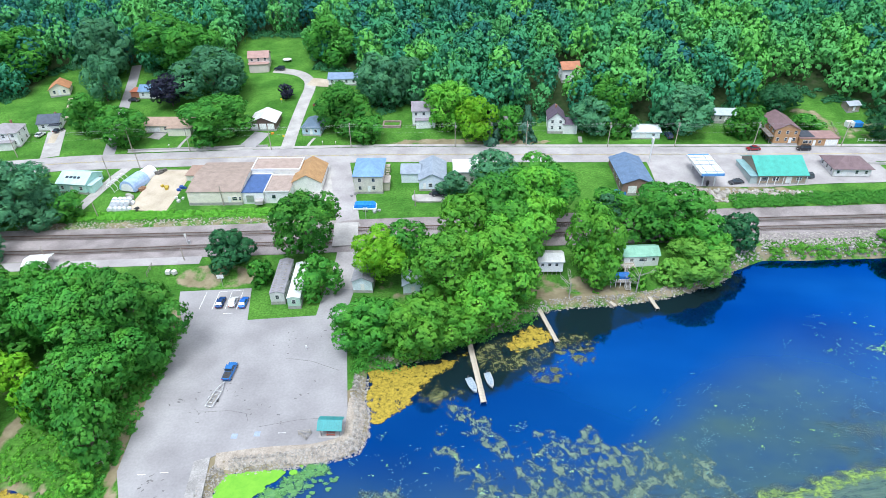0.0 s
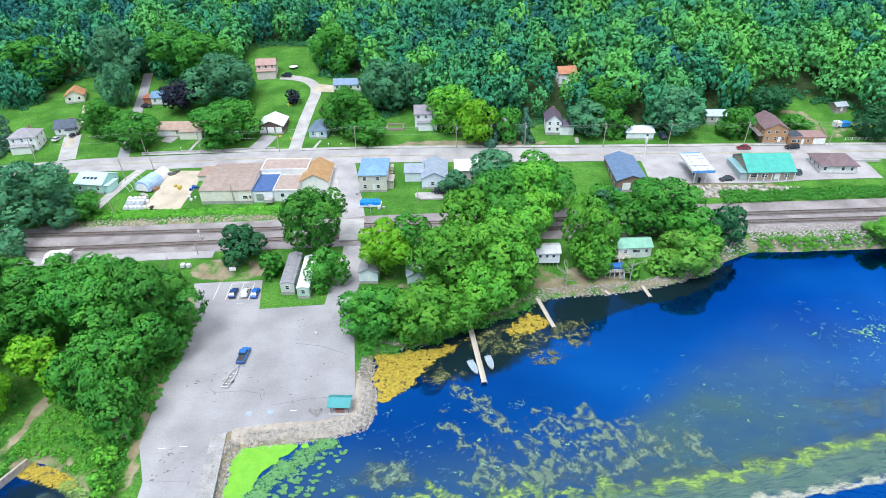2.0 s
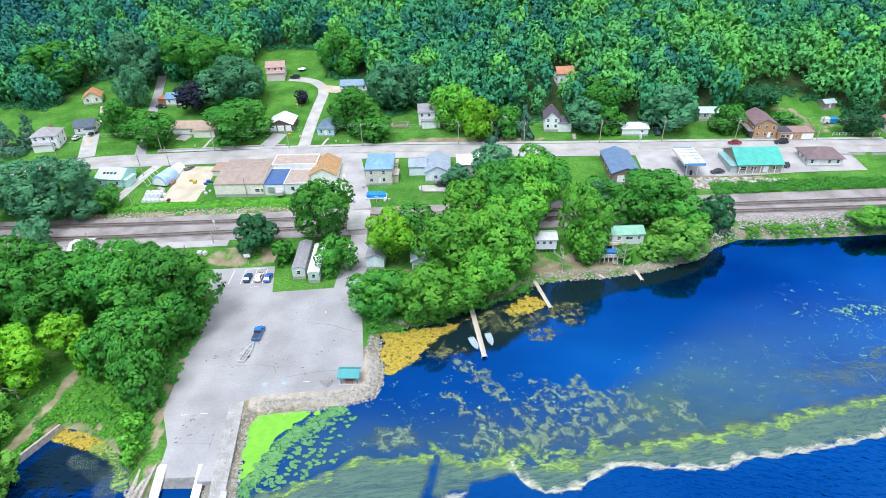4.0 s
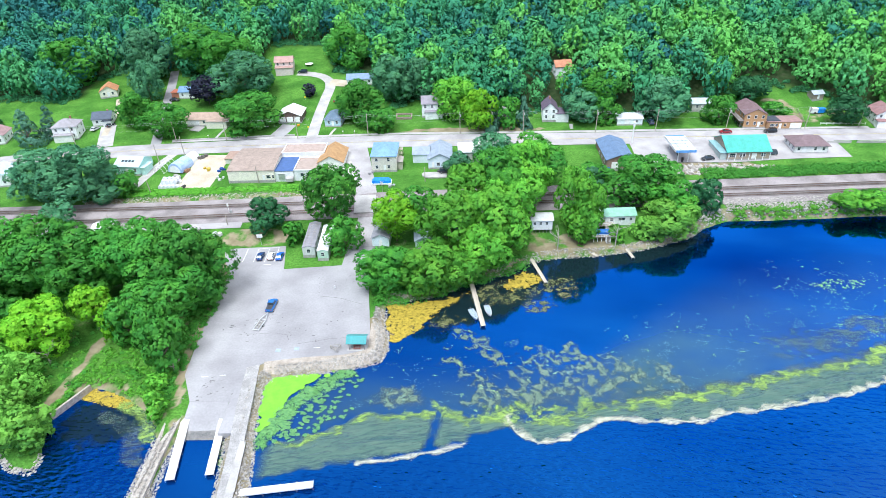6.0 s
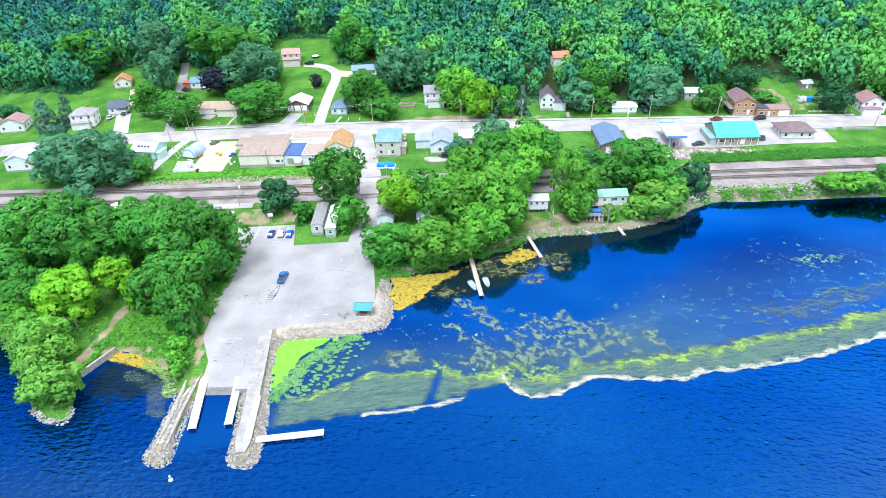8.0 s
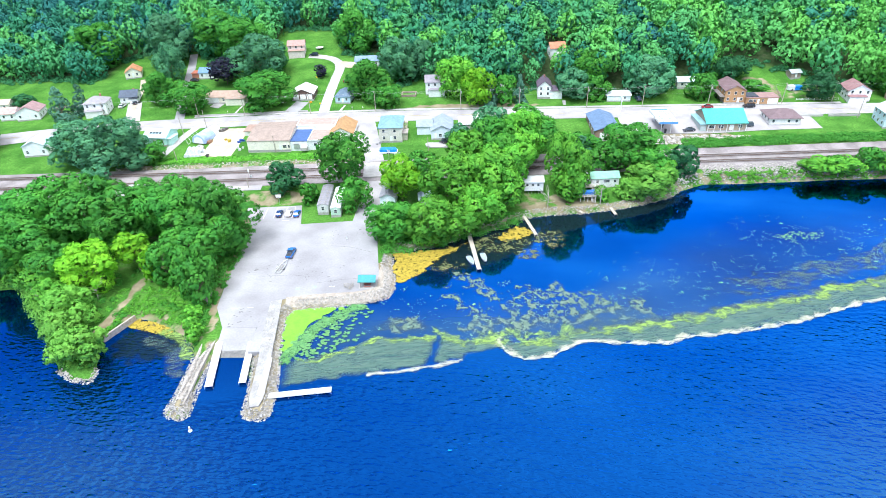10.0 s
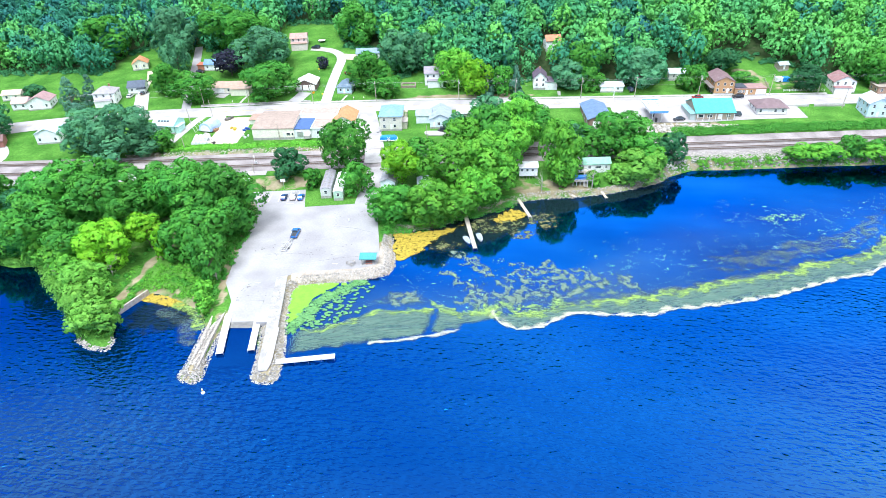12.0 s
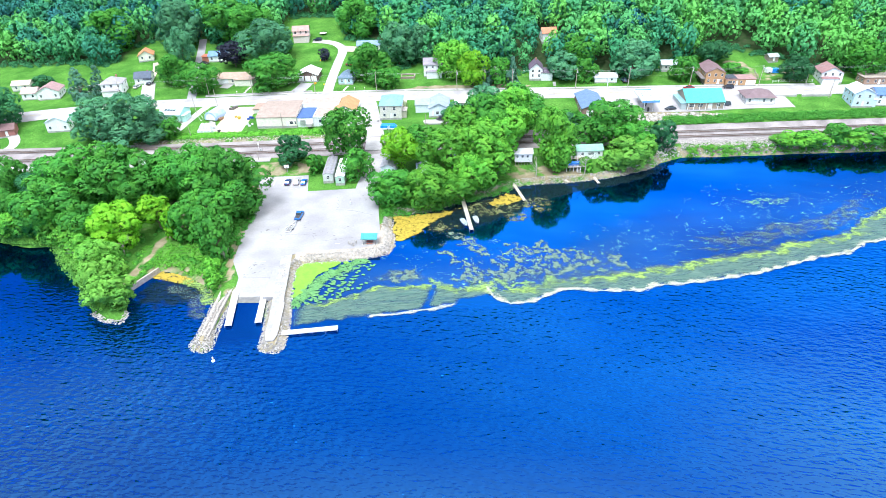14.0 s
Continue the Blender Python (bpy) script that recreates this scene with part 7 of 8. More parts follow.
drop = height(46.6, 134.2) - height(45.7, 127.6)
for sx in (-0.55, 0.55):
    bm = bmesh.new()
    rod(bm, (sx, 0, 1.5), (sx, -6.6, 0.25 - drop), 0.09, 0.09, 6)
    part("stringer", bm, PALE_WOOD, t)
    bm = bmesh.new()
    rod(bm, (sx, 0, 2.4), (sx, -6.6, 1.15 - drop), 0.05, 0.05, 6)
    for k in range(5):
        rod(bm, (sx, -1.6 * k, 1.5 - (1.25 + drop) * k / 4.1), (sx, -1.6 * k, 2.4 - (1.25 + drop) * k / 4.1), 0.05, 0.05, 6)
    part("handrail", bm, WHITE, t)
for k in range(16):
    bm = bmesh.new()
    box(bm, 0, -0.2 - 0.41 * k, 1.5 - (1.25 + drop) * (k + 0.5) / 16, 1.1, 0.34, 0.06)
    part("tread", bm, PALE_WOOD, t)
t = thing("cabin_deck", "white railed deck before a shore cabin", "deck", 46.0, 135.0, height(46, 135), 3)
for sx in (-2.6, 0, 2.6):
    for sy in (-1.1, 1.1):
        bm = bmesh.new()
        box(bm, sx, sy, 0.5, 0.16, 0.16, 2.2)
        part("post", bm, WHITE, t)
bm = bmesh.new()
box(bm, 0, 0, 1.55, 5.6, 2.6, 0.16)
part("platform", bm, OLD_DOCK, t)
bm = bmesh.new()
box(bm, 0, -1.25, 2.45, 5.6, 0.08, 0.1)
for i in range(12):
    box(bm, -2.7 + i * 0.49, -1.25, 2.05, 0.07, 0.06, 0.85)
part("railing", bm, WHITE, t)
t = thing("carport", "open carport with a white sheet roof", "carport", -107.6, 137.2, height(-107.6, 137.2), 8)
for sx in (-2.6, 2.6):
    for sy in (-2.6, 0, 2.6):
        bm = bmesh.new()
        box(bm, sx, sy, 1.1, 0.12, 0.12, 2.6)
        part("post", bm, METAL, t)
bm = bmesh.new()
gable_roof(bm, 5.6, 6.0, 2.3, 0.8, False, 0.3)
part("roof", bm, roof_mat((0.76, 0.76, 0.77), True), t)

# arched shed, hoop frame and bales west of the gravel yard
t = thing("arched_shed", "blue and white arched fabric shed", "shed", -97.6, 180.4, height(-97.6, 180.4) - 0.1, -14)
BLUE_FABRIC = surf("blue_fabric", (0.3, 0.42, 0.66), (0.42, 0.54, 0.76), 1.5, 0.5, 0.2, 0.2)


def arch(bm, w, y0, y1, h, n=10):
    pts = [(math.cos(math.pi * i / n) * w / 2, math.sin(math.pi * i / n) ** 0.8 * h) for i in range(n + 1)]
    v0 = [bm.verts.new((a, y0, b)) for a, b in pts]
    v1 = [bm.verts.new((a, y1, b)) for a, b in pts]
    for i in range(n):
        bm.faces.new((v0[i], v0[i + 1], v1[i + 1], v1[i]))
    bm.faces.new(v0)
    bm.faces.new(v1[::-1])


bm = bmesh.new()
arch(bm, 5.6, -6.0, 1.5, 3.4)
part("blue_bay", bm, BLUE_FABRIC, t)
bm = bmesh.new()
arch(bm, 4.8, 1.55, 6.4, 3.1)
part("white_bay", bm, WHITE, t)
bm = bmesh.new()
arch(bm, 4.4, -6.1, -6.04, 2.6)
part("end_wall", bm, WHITE, t)
t = thing("hoop_frame", "bare white hoop frame of a greenhouse", "greenhouse frame", -104.4, 178.4, height(-104.4, 178.4), -10)
for k in range(5):
    bm = bmesh.new()
    n = 10
    pts = [(math.cos(math.pi * i / n) * 2.0, -4 + k * 2.0, math.sin(math.pi * i / n) * 2.4) for i in range(n + 1)]
    for a, b in zip(pts, pts[1:]):
        rod(bm, a, b, 0.07, 0.07, 6)
    part("hoop", bm, WHITE, t)
for a in (0.0, 2.4):
    bm = bmesh.new()
    rod(bm, (2.0 if a == 0 else 0, -4, a), (2.0 if a == 0 else 0, 4, a), 0.06, 0.06, 6)
    part("purlin", bm, WHITE, t)
BALE = surf("bale_wrap", (0.55, 0.57, 0.62), (0.74, 0.75, 0.78), 0.8, 0.4, 0.3, 0.15, vary=0.1)
bm = bmesh.new()
bmesh.ops.create_cone(bm, cap_ends=True, segments=14, radius1=0.68, radius2=0.68, depth=1.25, matrix=Matrix.Translation((0, 0, 0.66)) @ Matrix.Rotation(radians(90), 4, "X"))
bale = tagged(part("wrapped_bale", bm, BALE), "round bale in white plastic wrap", "bale", group="stacked bales")
rng = random.Random(9)
first = True
for row in range(3):
    for i in range(5 - row % 2):
        for lay in range(2 if row < 2 and i < 4 else 1):
            m = pose(-101.2 + i * 1.42 + lay * 0.7 + rng.uniform(-0.1, 0.1), 168.6 - row * 1.5, height(-98, 167) - 0.25 * row + lay * 1.1, 0, 0, rng.uniform(-8, 8))
            if first:
                bale.matrix_basis = m
                first = False
            else:
                copy_thing(bale, m)

# ---- vehicles ----
def loft(bm, sections):
    """A closed skin through sections of equal point counts."""
    rings = [[bm.verts.new(p) for p in s] for s in sections]
    n = len(rings[0])
    for a, b in zip(rings, rings[1:]):
        for i in range(n):
            bm.faces.new((a[i], a[(i + 1) % n], b[(i + 1) % n], b[i]))
    bm.faces.new(rings[0][::-1])
    bm.faces.new(rings[-1])


def section(x, w, z0, z1):
    c = 0.1
    return [(x, -w / 2, z0), (x, w / 2, z0), (x, w / 2 + 0.03, (z0 + z1) / 2), (x, w / 2 - c, z1), (x, -w / 2 + c, z1), (x, -w / 2 - 0.03, (z0 + z1) / 2)]


LAMP_WHITE = surf("lamp_lens", (0.7, 0.7, 0.68), (0.8, 0.8, 0.78), 0.2, 0.2, 0.0, 0.05)
LAMP_RED = surf("tail_lens", (0.35, 0.02, 0.02), (0.45, 0.03, 0.03), 0.2, 0.2, 0.0, 0.05)
bm = bmesh.new()
bmesh.ops.create_cone(bm, cap_ends=True, segments=16, radius1=0.34, radius2=0.34, depth=0.22, matrix=Matrix.Rotation(radians(90), 4, "X"))
TYRE_MESH = bpy.data.meshes.new("tyre")
bm.to_mesh(TYRE_MESH)
bm.free()
TYRE_MESH.materials.append(RUBBER)
bm = bmesh.new()
bmesh.ops.create_cone(bm, cap_ends=True, segments=12, radius1=0.2, radius2=0.17, depth=0.25, matrix=Matrix.Rotation(radians(90), 4, "X"))
RIM_MESH = bpy.data.meshes.new("rim")
bm.to_mesh(RIM_MESH)
bm.free()
RIM_MESH.materials.append(METAL)


def car(label, x, y, heading, colour, style="sedan", z=None, ln=4.6, wd=1.8, group="", roof_colour=None):
    """heading: degrees from +x towards which its front points."""
    t = thing("car" if style != "pickup" else "pickup_truck", label, "car" if style != "pickup" else "truck", x, y, height(x, y) + 0.1 if z is None else z, heading, group)
    paint = surf("car_paint", tuple(c * 0.9 for c in colour), colour, 1.0, 0.25, 0.0, 0.1, 0.2, spec=0.6)
    h = ln / 2
    tall = {"sedan": 1.42, "suv": 1.72, "pickup": 1.8}[style]
    belt = {"sedan": 0.9, "suv": 1.05, "pickup": 1.08}[style]
    bm = bmesh.new()
    nose = belt - (0.24 if style == "sedan" else 0.14)
    if style == "pickup":
        secs = [(-h, 0.5, belt - 0.05), (-h + 0.1, 0.38, belt - 0.02), (-0.4, 0.32, belt), (h - 1.5, 0.32, belt), (h - 0.2, 0.34, nose), (h, 0.45, nose - 0.2)]
    elif style == "suv":
        secs = [(-h, 0.5, belt - 0.1), (-h + 0.15, 0.36, belt), (0, 0.32, belt), (h - 1.3, 0.32, belt - 0.02), (h - 0.2, 0.34, nose), (h, 0.45, nose - 0.2)]
    else:
        secs = [(-h, 0.45, belt - 0.12), (-h + 0.2, 0.34, belt - 0.02), (0, 0.3, belt), (h - 1.4, 0.3, belt - 0.04), (h - 0.25, 0.33, nose), (h, 0.42, nose - 0.18)]
    loft(bm, [section(sx, wd - (0.16 if i in (0, len(secs) - 1) else 0), a, b) for i, (sx, a, b) in enumerate(secs)])
    part("body", bm, paint, t, smooth=False)
    back, front = {"sedan": (-h + 0.55, h - 1.25), "suv": (-h + 0.12, h - 1.25), "pickup": (-0.55, h - 1.35)}[style]
    rb, rf = {"sedan": (0.65, 0.75), "suv": (0.3, 0.65), "pickup": (0.15, 0.6)}[style]
    bm = bmesh.new()
    loft(bm, [[(back, -wd / 2 + 0.08, belt - 0.02), (front, -wd / 2 + 0.08, belt - 0.02), (front, wd / 2 - 0.08, belt - 0.02), (back, wd / 2 - 0.08, belt - 0.02)],
              [(back + rb, -wd / 2 + 0.24, tall - 0.05), (front - rf, -wd / 2 + 0.24, tall - 0.05), (front - rf, wd / 2 - 0.24, tall - 0.05), (back + rb, wd / 2 - 0.24, tall - 0.05)]])
    part("glasshouse", bm, PANE, t, "dark tinted glass")
    bm = bmesh.new()
    box(bm, (back + rb + front - rf) / 2, 0, tall - 0.02, front - rf - back - rb + 0.12, wd - 0.42, 0.07)
    for sx in (back + rb * 0.5, front - rf * 0.5, (back + front) / 2):
        for sy in (-1, 1):
            box(bm, sx, sy * (wd / 2 - 0.16), (belt + tall) / 2, 0.09, 0.06, tall - belt + 0.02, 0, sy * -20)
    part("roof", bm, paint if roof_colour is None else surf("roof_paint", roof_colour, roof_colour, 1, 0.3, 0, 0.1), t)
    if style == "pickup":
        bm = bmesh.new()
        box(bm, -h + 1.1, 0, belt + 0.012, 1.85, wd - 0.34, 0.03)
        part("bed", bm, DARK, t, "black pickup bed")
    for sx in (-h + 0.85, h - 0.9):
        for sy in (-1, 1):
            wh = new("wheel", TYRE_MESH)
            wh.parent = t
            wh.location = (sx, sy * (wd / 2 - 0.08), 0.34)
            rm = new("rim", RIM_MESH)
            rm.parent = wh
    for sy in (-1, 1):
        bm = bmesh.new()
        box(bm, h - 0.06, sy * (wd / 2 - 0.3), nose - 0.2, 0.12, 0.36, 0.15)
        part("headlight", bm, LAMP_WHITE, t)
        bm = bmesh.new()
        box(bm, -h + 0.03, sy * (wd / 2 - 0.26), belt - 0.26, 0.1, 0.26, 0.2)
        part("tail_light", bm, LAMP_RED, t)
        bm = bmesh.new()
        box(bm, front - 0.15, sy * (wd / 2 + 0.1), belt + 0.06, 0.12, 0.16, 0.12)
        part("mirror", bm, DARK, t)
    bm = bmesh.new()
    box(bm, h - 0.02, 0, 0.52, 0.14, wd - 0.3, 0.16)
    part("bumper", bm, DARK, t)
    return t


car("bright blue pickup truck parked on the lot", -46.9, 99.4, 87, (0.03, 0.17, 0.48), "pickup", 1.5, 5.3, 1.9)
car("dark blue car parked in a bay", -56.0, 123.6, 90, (0.015, 0.06, 0.2), "sedan", 1.5, 4.3, 1.7, group="parked cars")
car("white car parked in a bay", -52.9, 123.8, 91, (0.75, 0.75, 0.76), "sedan", 1.5, 4.3, 1.7, group="parked cars")
car("bright blue car parked in a bay", -50.3, 123.5, 89, (0.03, 0.16, 0.6), "sedan", 1.5, 4.3, 1.7, group="parked cars")
car("red car on the main road", 104.6, 198.6, 180, (0.32, 0.03, 0.04), "sedan", group="cars on the road")
car("dark car on the main road", 121.4, 198.2, 180, (0.025, 0.025, 0.03), "suv", group="cars on the road")
car("dark grey car on the filling station forecourt", 90.6, 176.6, 188, (0.035, 0.037, 0.045), "sedan")
car("dark car parked beside a village store", 113.6, 179.4, 175, (0.06, 0.075, 0.09), "suv")
car("black car parked on a hillside drive", -70.6, 268.2, 175, (0.02, 0.03, 0.04), "suv")
car("white car beside a cottage", -146.2, 213.4, 80, (0.7, 0.71, 0.72), "sedan", ln=4.2)
car("dark car beside a cottage", -141.2, 216.8, 70, (0.03, 0.03, 0.04), "sedan", ln=4.2)
car("dark car under a porch", -122.8, 241.0, 5, (0.03, 0.03, 0.035), "sedan", ln=4.2)
car("dark car on a house patio", -2.4, 171.6, 2, (0.04, 0.04, 0.05), "suv", ln=4.2)
car("rust-red pickup truck by a drive", -48.6, 235.0, 4, (0.3, 0.09, 0.05), "pickup", ln=5.0)
car("dark car beside a white shed", 78.6, 208.2, 95, (0.05, 0.08, 0.14), "suv", ln=4.6)

t = thing("boat_trailer", "empty silver boat trailer hitched to a truck", "trailer", -47.9, 92.6, 1.5, 80)
bm = bmesh.new()
for sy in (-0.75, 0.75):
    rod(bm, (-3.2, sy, 0.5), (1.2, sy, 0.5), 0.11, 0.11, 6)
    rod(bm, (1.2, sy, 0.5), (3.9, 0, 0.5), 0.11, 0.11, 6)
for sx in (-3.1, -2.1, -1.1, 0, 1.1):
    rod(bm, (sx, -0.75, 0.5), (sx, 0.75, 0.5), 0.09, 0.09, 6)
part("frame", bm, METAL, t)
for sy in (-0.95, 0.95):
    wh = new("wheel", TYRE_MESH)
    wh.parent = t
    wh.location = (-1.1, sy, 0.34)
    rm = new("rim", RIM_MESH)
    rm.parent = wh
    bm = bmesh.new()
    box(bm, -1.1, sy, 0.74, 0.95, 0.28, 0.05)
    part("mudguard", bm, METAL, t)
bm = bmesh.new()
for sy in (-0.4, 0.4):
    box(bm, -1.2, sy, 0.66, 2.8, 0.16, 0.1)
part("bunk", bm, PALE_WOOD, t)

# ---- docks and boats ----
def dock(label, ax, ay, bx, by, wide, mat_, z=0.62, bay=3.0):
    ln = math.hypot(bx - ax, by - ay)
    t = thing("dock", label, "dock", ax, ay, 0, math.degrees(math.atan2(by - ay, bx - ax)), "docks on the lake")
    n = max(1, round(ln / bay))
    for i in range(n):
        bm = bmesh.new()
        box(bm, (i + 0.5) * ln / n, 0, z, ln / n - 0.05, wide, 0.12)
        for s in (-1, 1):
            box(bm, (i + 0.5) * ln / n, s * (wide / 2 - 0.05), z - 0.12, ln / n - 0.05, 0.1, 0.16)
        section = part("deck_section", bm, mat_, t)
        k = int(ln / n / 0.42)
        bm = bmesh.new()
        box(bm, 0, 0, 0, ln / n / k - 0.03, wide - 0.04, 0.03)
        board = bpy.data.meshes.new("plank")
        bm.to_mesh(board)
        bm.free()
        board.materials.append(mat_)
        for j in range(k):
            plank = new("plank", board)
            plank.parent = section
            plank.location = (i * ln / n + (j + 0.5) * ln / n / k, 0, z + 0.075)
    for i in range(n + 1):
        for s in (-1, 1):
            bm = bmesh.new()
            rod(bm, (min(max(i * ln / n, 0.1), ln - 0.1), s * (wide / 2 + 0.05), -1.8), (min(max(i * ln / n, 0.1), ln - 0.1), s * (wide / 2 + 0.05), z + 0.18), 0.05, 0.05, 6)
            part("post", bm, METAL, t)
    return t


dock("pale launch dock beside a concrete ramp", -56.2, 62.6, -53.7, 46.4, 1.7, DOCK, 0.7)
dock("pale launch dock beside a stone jetty", -48.4, 63.0, -46.5, 47.5, 1.6, DOCK, 0.7)
dock("pale dock reaching out from a stone jetty", -41.4, 43.2, -26.2, 45.2, 1.5, DOCK, 0.7)
dock("long weathered plank dock among yellow algae", 4.6, 113.4, 7.4, 91.4, 1.2, OLD_DOCK)
dock("weathered plank dock in shallow weedy water", 22.2, 123.4, 25.2, 109.7, 1.0, OLD_DOCK)
dock("short weathered plank dock by the shore", 38.2, 128.0, 41.6, 122.6, 0.9, OLD_DOCK)
dock("short weathered plank dock by the shore", 50.6, 127.4, 51.6, 121.4, 0.9, OLD_DOCK)


def boat(label, x, y, rz, colour):
    t = thing("boat", label, "boat", x, y, 0.0, rz, "boats at the dock")
    bm = bmesh.new()
    secs = []
    for u, w, z0 in ((-2.2, 1.5, -0.12), (-1, 1.7, -0.15), (0.4, 1.6, -0.13), (1.5, 1.05, 0.0), (2.3, 0.12, 0.3)):
        secs.append([(u, -w * 0.35, z0), (u, w * 0.35, z0), (u, w / 2, 0.55), (u, w / 2 - 0.08, 0.6), (u, -w / 2 + 0.08, 0.6), (u, -w / 2, 0.55)])
    loft(bm, secs)
    part("hull", bm, surf("boat_hull", tuple(c * 0.85 for c in colour), colour, 0.8, 0.4, 0.05, 0.1), t)
    bm = bmesh.new()
    loft(bm, [[(-2.1, -0.66, 0.58), (-2.1, 0.66, 0.58), (-2.1, 0, 0.75)], [(-0.6, -0.76, 0.6), (-0.6, 0.76, 0.6), (-0.6, 0, 1.0)], [(1.4, -0.46, 0.6), (1.4, 0.46, 0.6), (1.4, 0, 0.8)]])
    part("cover", bm, surf("boat_cover", (0.25, 0.31, 0.38), (0.4, 0.46, 0.52), 0.5, 0.6, 0.3, 0.1), t, "grey canvas cover")
    bm = bmesh.new()
    box(bm, -2.35, 0, 0.6, 0.3, 0.3, 0.7)
    part("outboard_motor", bm, DARK, t)
    return t


boat("small grey covered motor boat moored at a dock", 5.2, 96.4, -70, (0.36, 0.42, 0.48))
boat("small pale covered motor boat moored at a dock", 9.0, 97.8, -78, (0.36, 0.37, 0.37))
t = thing("buoy", "small white buoy floating by a jetty", "buoy", -53.5, 34.3, 0.0)
bm = bmesh.new()
bmesh.ops.create_cone(bm, cap_ends=True, segments=12, radius1=0.42, radius2=0.42, depth=0.3, matrix=Matrix.Translation((0, 0, 0.1)))
bmesh.ops.create_cone(bm, cap_ends=True, segments=12, radius1=0.2, radius2=0.16, depth=1.1, matrix=Matrix.Translation((0, 0, 0.7)))
part("float", bm, WHITE, t)
bm = bmesh.new()
bmesh.ops.create_cone(bm, cap_ends=True, segments=12, radius1=0.21, radius2=0.21, depth=0.16, matrix=Matrix.Translation((0, 0, 0.9)))
part("band", bm, surf("orange_band", (0.6, 0.25, 0.03), (0.7, 0.32, 0.05), 0.3, 0.5, 0.0, 0.05), t)

# ---- the landing's furniture ----
t = thing("picnic_shelter", "small open shelter with a teal roof", "shelter", -22.6, 83.4, 1.4, -2)
for sx in (-1.8, 1.8):
    for sy in (-1.2, 1.2):
        bm = bmesh.new()
        box(bm, sx, sy, 1.0, 0.16, 0.16, 2.4)
        part("post", bm, SLEEPER, t)
bm = bmesh.new()
gable_roof(bm, 4.4, 3.2, 2.2, 0.9, False, 0.2)
part("roof", bm, roof_mat((0.04, 0.28, 0.29), True), t)
bm = bmesh.new()
box(bm, 0, 0, 0.06, 4.6, 3.4, 0.14)
part("floor_slab", bm, CONCRETE, t)
bm = bmesh.new()
box(bm, 0, 1.3, 1.1, 3.4, 0.08, 1.5)
part("back_panel", bm, surf("shelter_panel", (0.1, 0.22, 0.24), (0.16, 0.3, 0.32), 0.6, 0.8, 0.1, 0.1), t)
t = thing("picnic_table", "red-brown picnic table beneath a shelter", "table", -22.6, 82.8, 1.54, -2)
RED_WOOD = surf("red_stained_wood", (0.32, 0.1, 0.08), (0.45, 0.16, 0.12), 0.6, 0.8, 0.2, 0.08)
bm = bmesh.new()
for k in range(4):
    box(bm, 0, -0.33 + k * 0.22, 0.74, 1.8, 0.19, 0.05)
part("tabletop", bm, RED_WOOD, t)
for sy in (-0.7, 0.7):
    bm = bmesh.new()
    box(bm, 0, sy, 0.44, 1.8, 0.26, 0.05)
    part("bench", bm, RED_WOOD, t)
for sx in (-0.65, 0.65):
    for sy in (-1, 1):
        bm = bmesh.new()
        rod(bm, (sx, sy * 0.62, 0), (sx, sy * 0.12, 0.72), 0.05, 0.05, 6)
        part("leg", bm, RED_WOOD, t)
    bm = bmesh.new()
    box(bm, sx, 0, 0.4, 0.06, 1.5, 0.08)
    part("brace", bm, RED_WOOD, t)
t = thing("notice_stand", "pale timber frame stand by the stones", "stand", -27.6, 82.0, 1.4, 15)
for a, b in (((-1.1, 0.9), (0.2, -0.9)), ((0.2, -0.9), (1.3, 0.6)), ((1.3, 0.6), (-1.1, 0.9))):
    for zz in (0.35, 0.75, 1.15):
        bm = bmesh.new()
        rod(bm, (*a, zz), (*b, zz), 0.05, 0.05, 6)
        part("rail", bm, PALE_WOOD, t)
for p in ((-1.1, 0.9), (0.2, -0.9), (1.3, 0.6)):
    bm = bmesh.new()
    rod(bm, (*p, 0), (*p, 1.3), 0.07, 0.07, 6)
    part("post", bm, PALE_WOOD, t)
t = thing("basketball_hoop", "basketball hoop with a white backboard", "basketball hoop", -57.6, 130.6, height(-57.6, 130.6), 4)
bm = bmesh.new()
rod(bm, (0, 0.3, 0), (0, 0.3, 3.1), 0.07, 0.07, 8)
rod(bm, (0, 0.3, 3.0), (0, -0.15, 3.2), 0.05, 0.05, 6)
part("pole", bm, METAL, t)
bm = bmesh.new()
box(bm, 0, -0.2, 3.35, 1.7, 0.06, 1.1)
part("backboard", bm, WHITE, t)
bm = bmesh.new()
for i in range(12):
    a, b = i * math.pi / 6, (i + 1) * math.pi / 6
    rod(bm, (math.cos(a) * 0.23, -0.5 + math.sin(a) * 0.23, 3.05), (math.cos(b) * 0.23, -0.5 + math.sin(b) * 0.23, 3.05), 0.02, 0.02, 5)
part("rim", bm, RAIL, t)


def post_sign(label, x, y, tall, pw, ph, colour, z=None, rz=0):
    t = thing("sign", label, "sign", x, y, height(x, y) if z is None else z, rz)
    bm = bmesh.new()
    rod(bm, (0, 0, -0.2), (0, 0, tall), 0.05, 0.05, 6)
    part("post", bm, METAL, t)
    bm = bmesh.new()
    box(bm, 0, -0.07, tall - ph / 2, pw, 0.05, ph)
    part("panel", bm, surf("sign_panel", tuple(c * 0.9 for c in colour), colour, 0.5, 0.5, 0.0, 0.1), t)
    return t


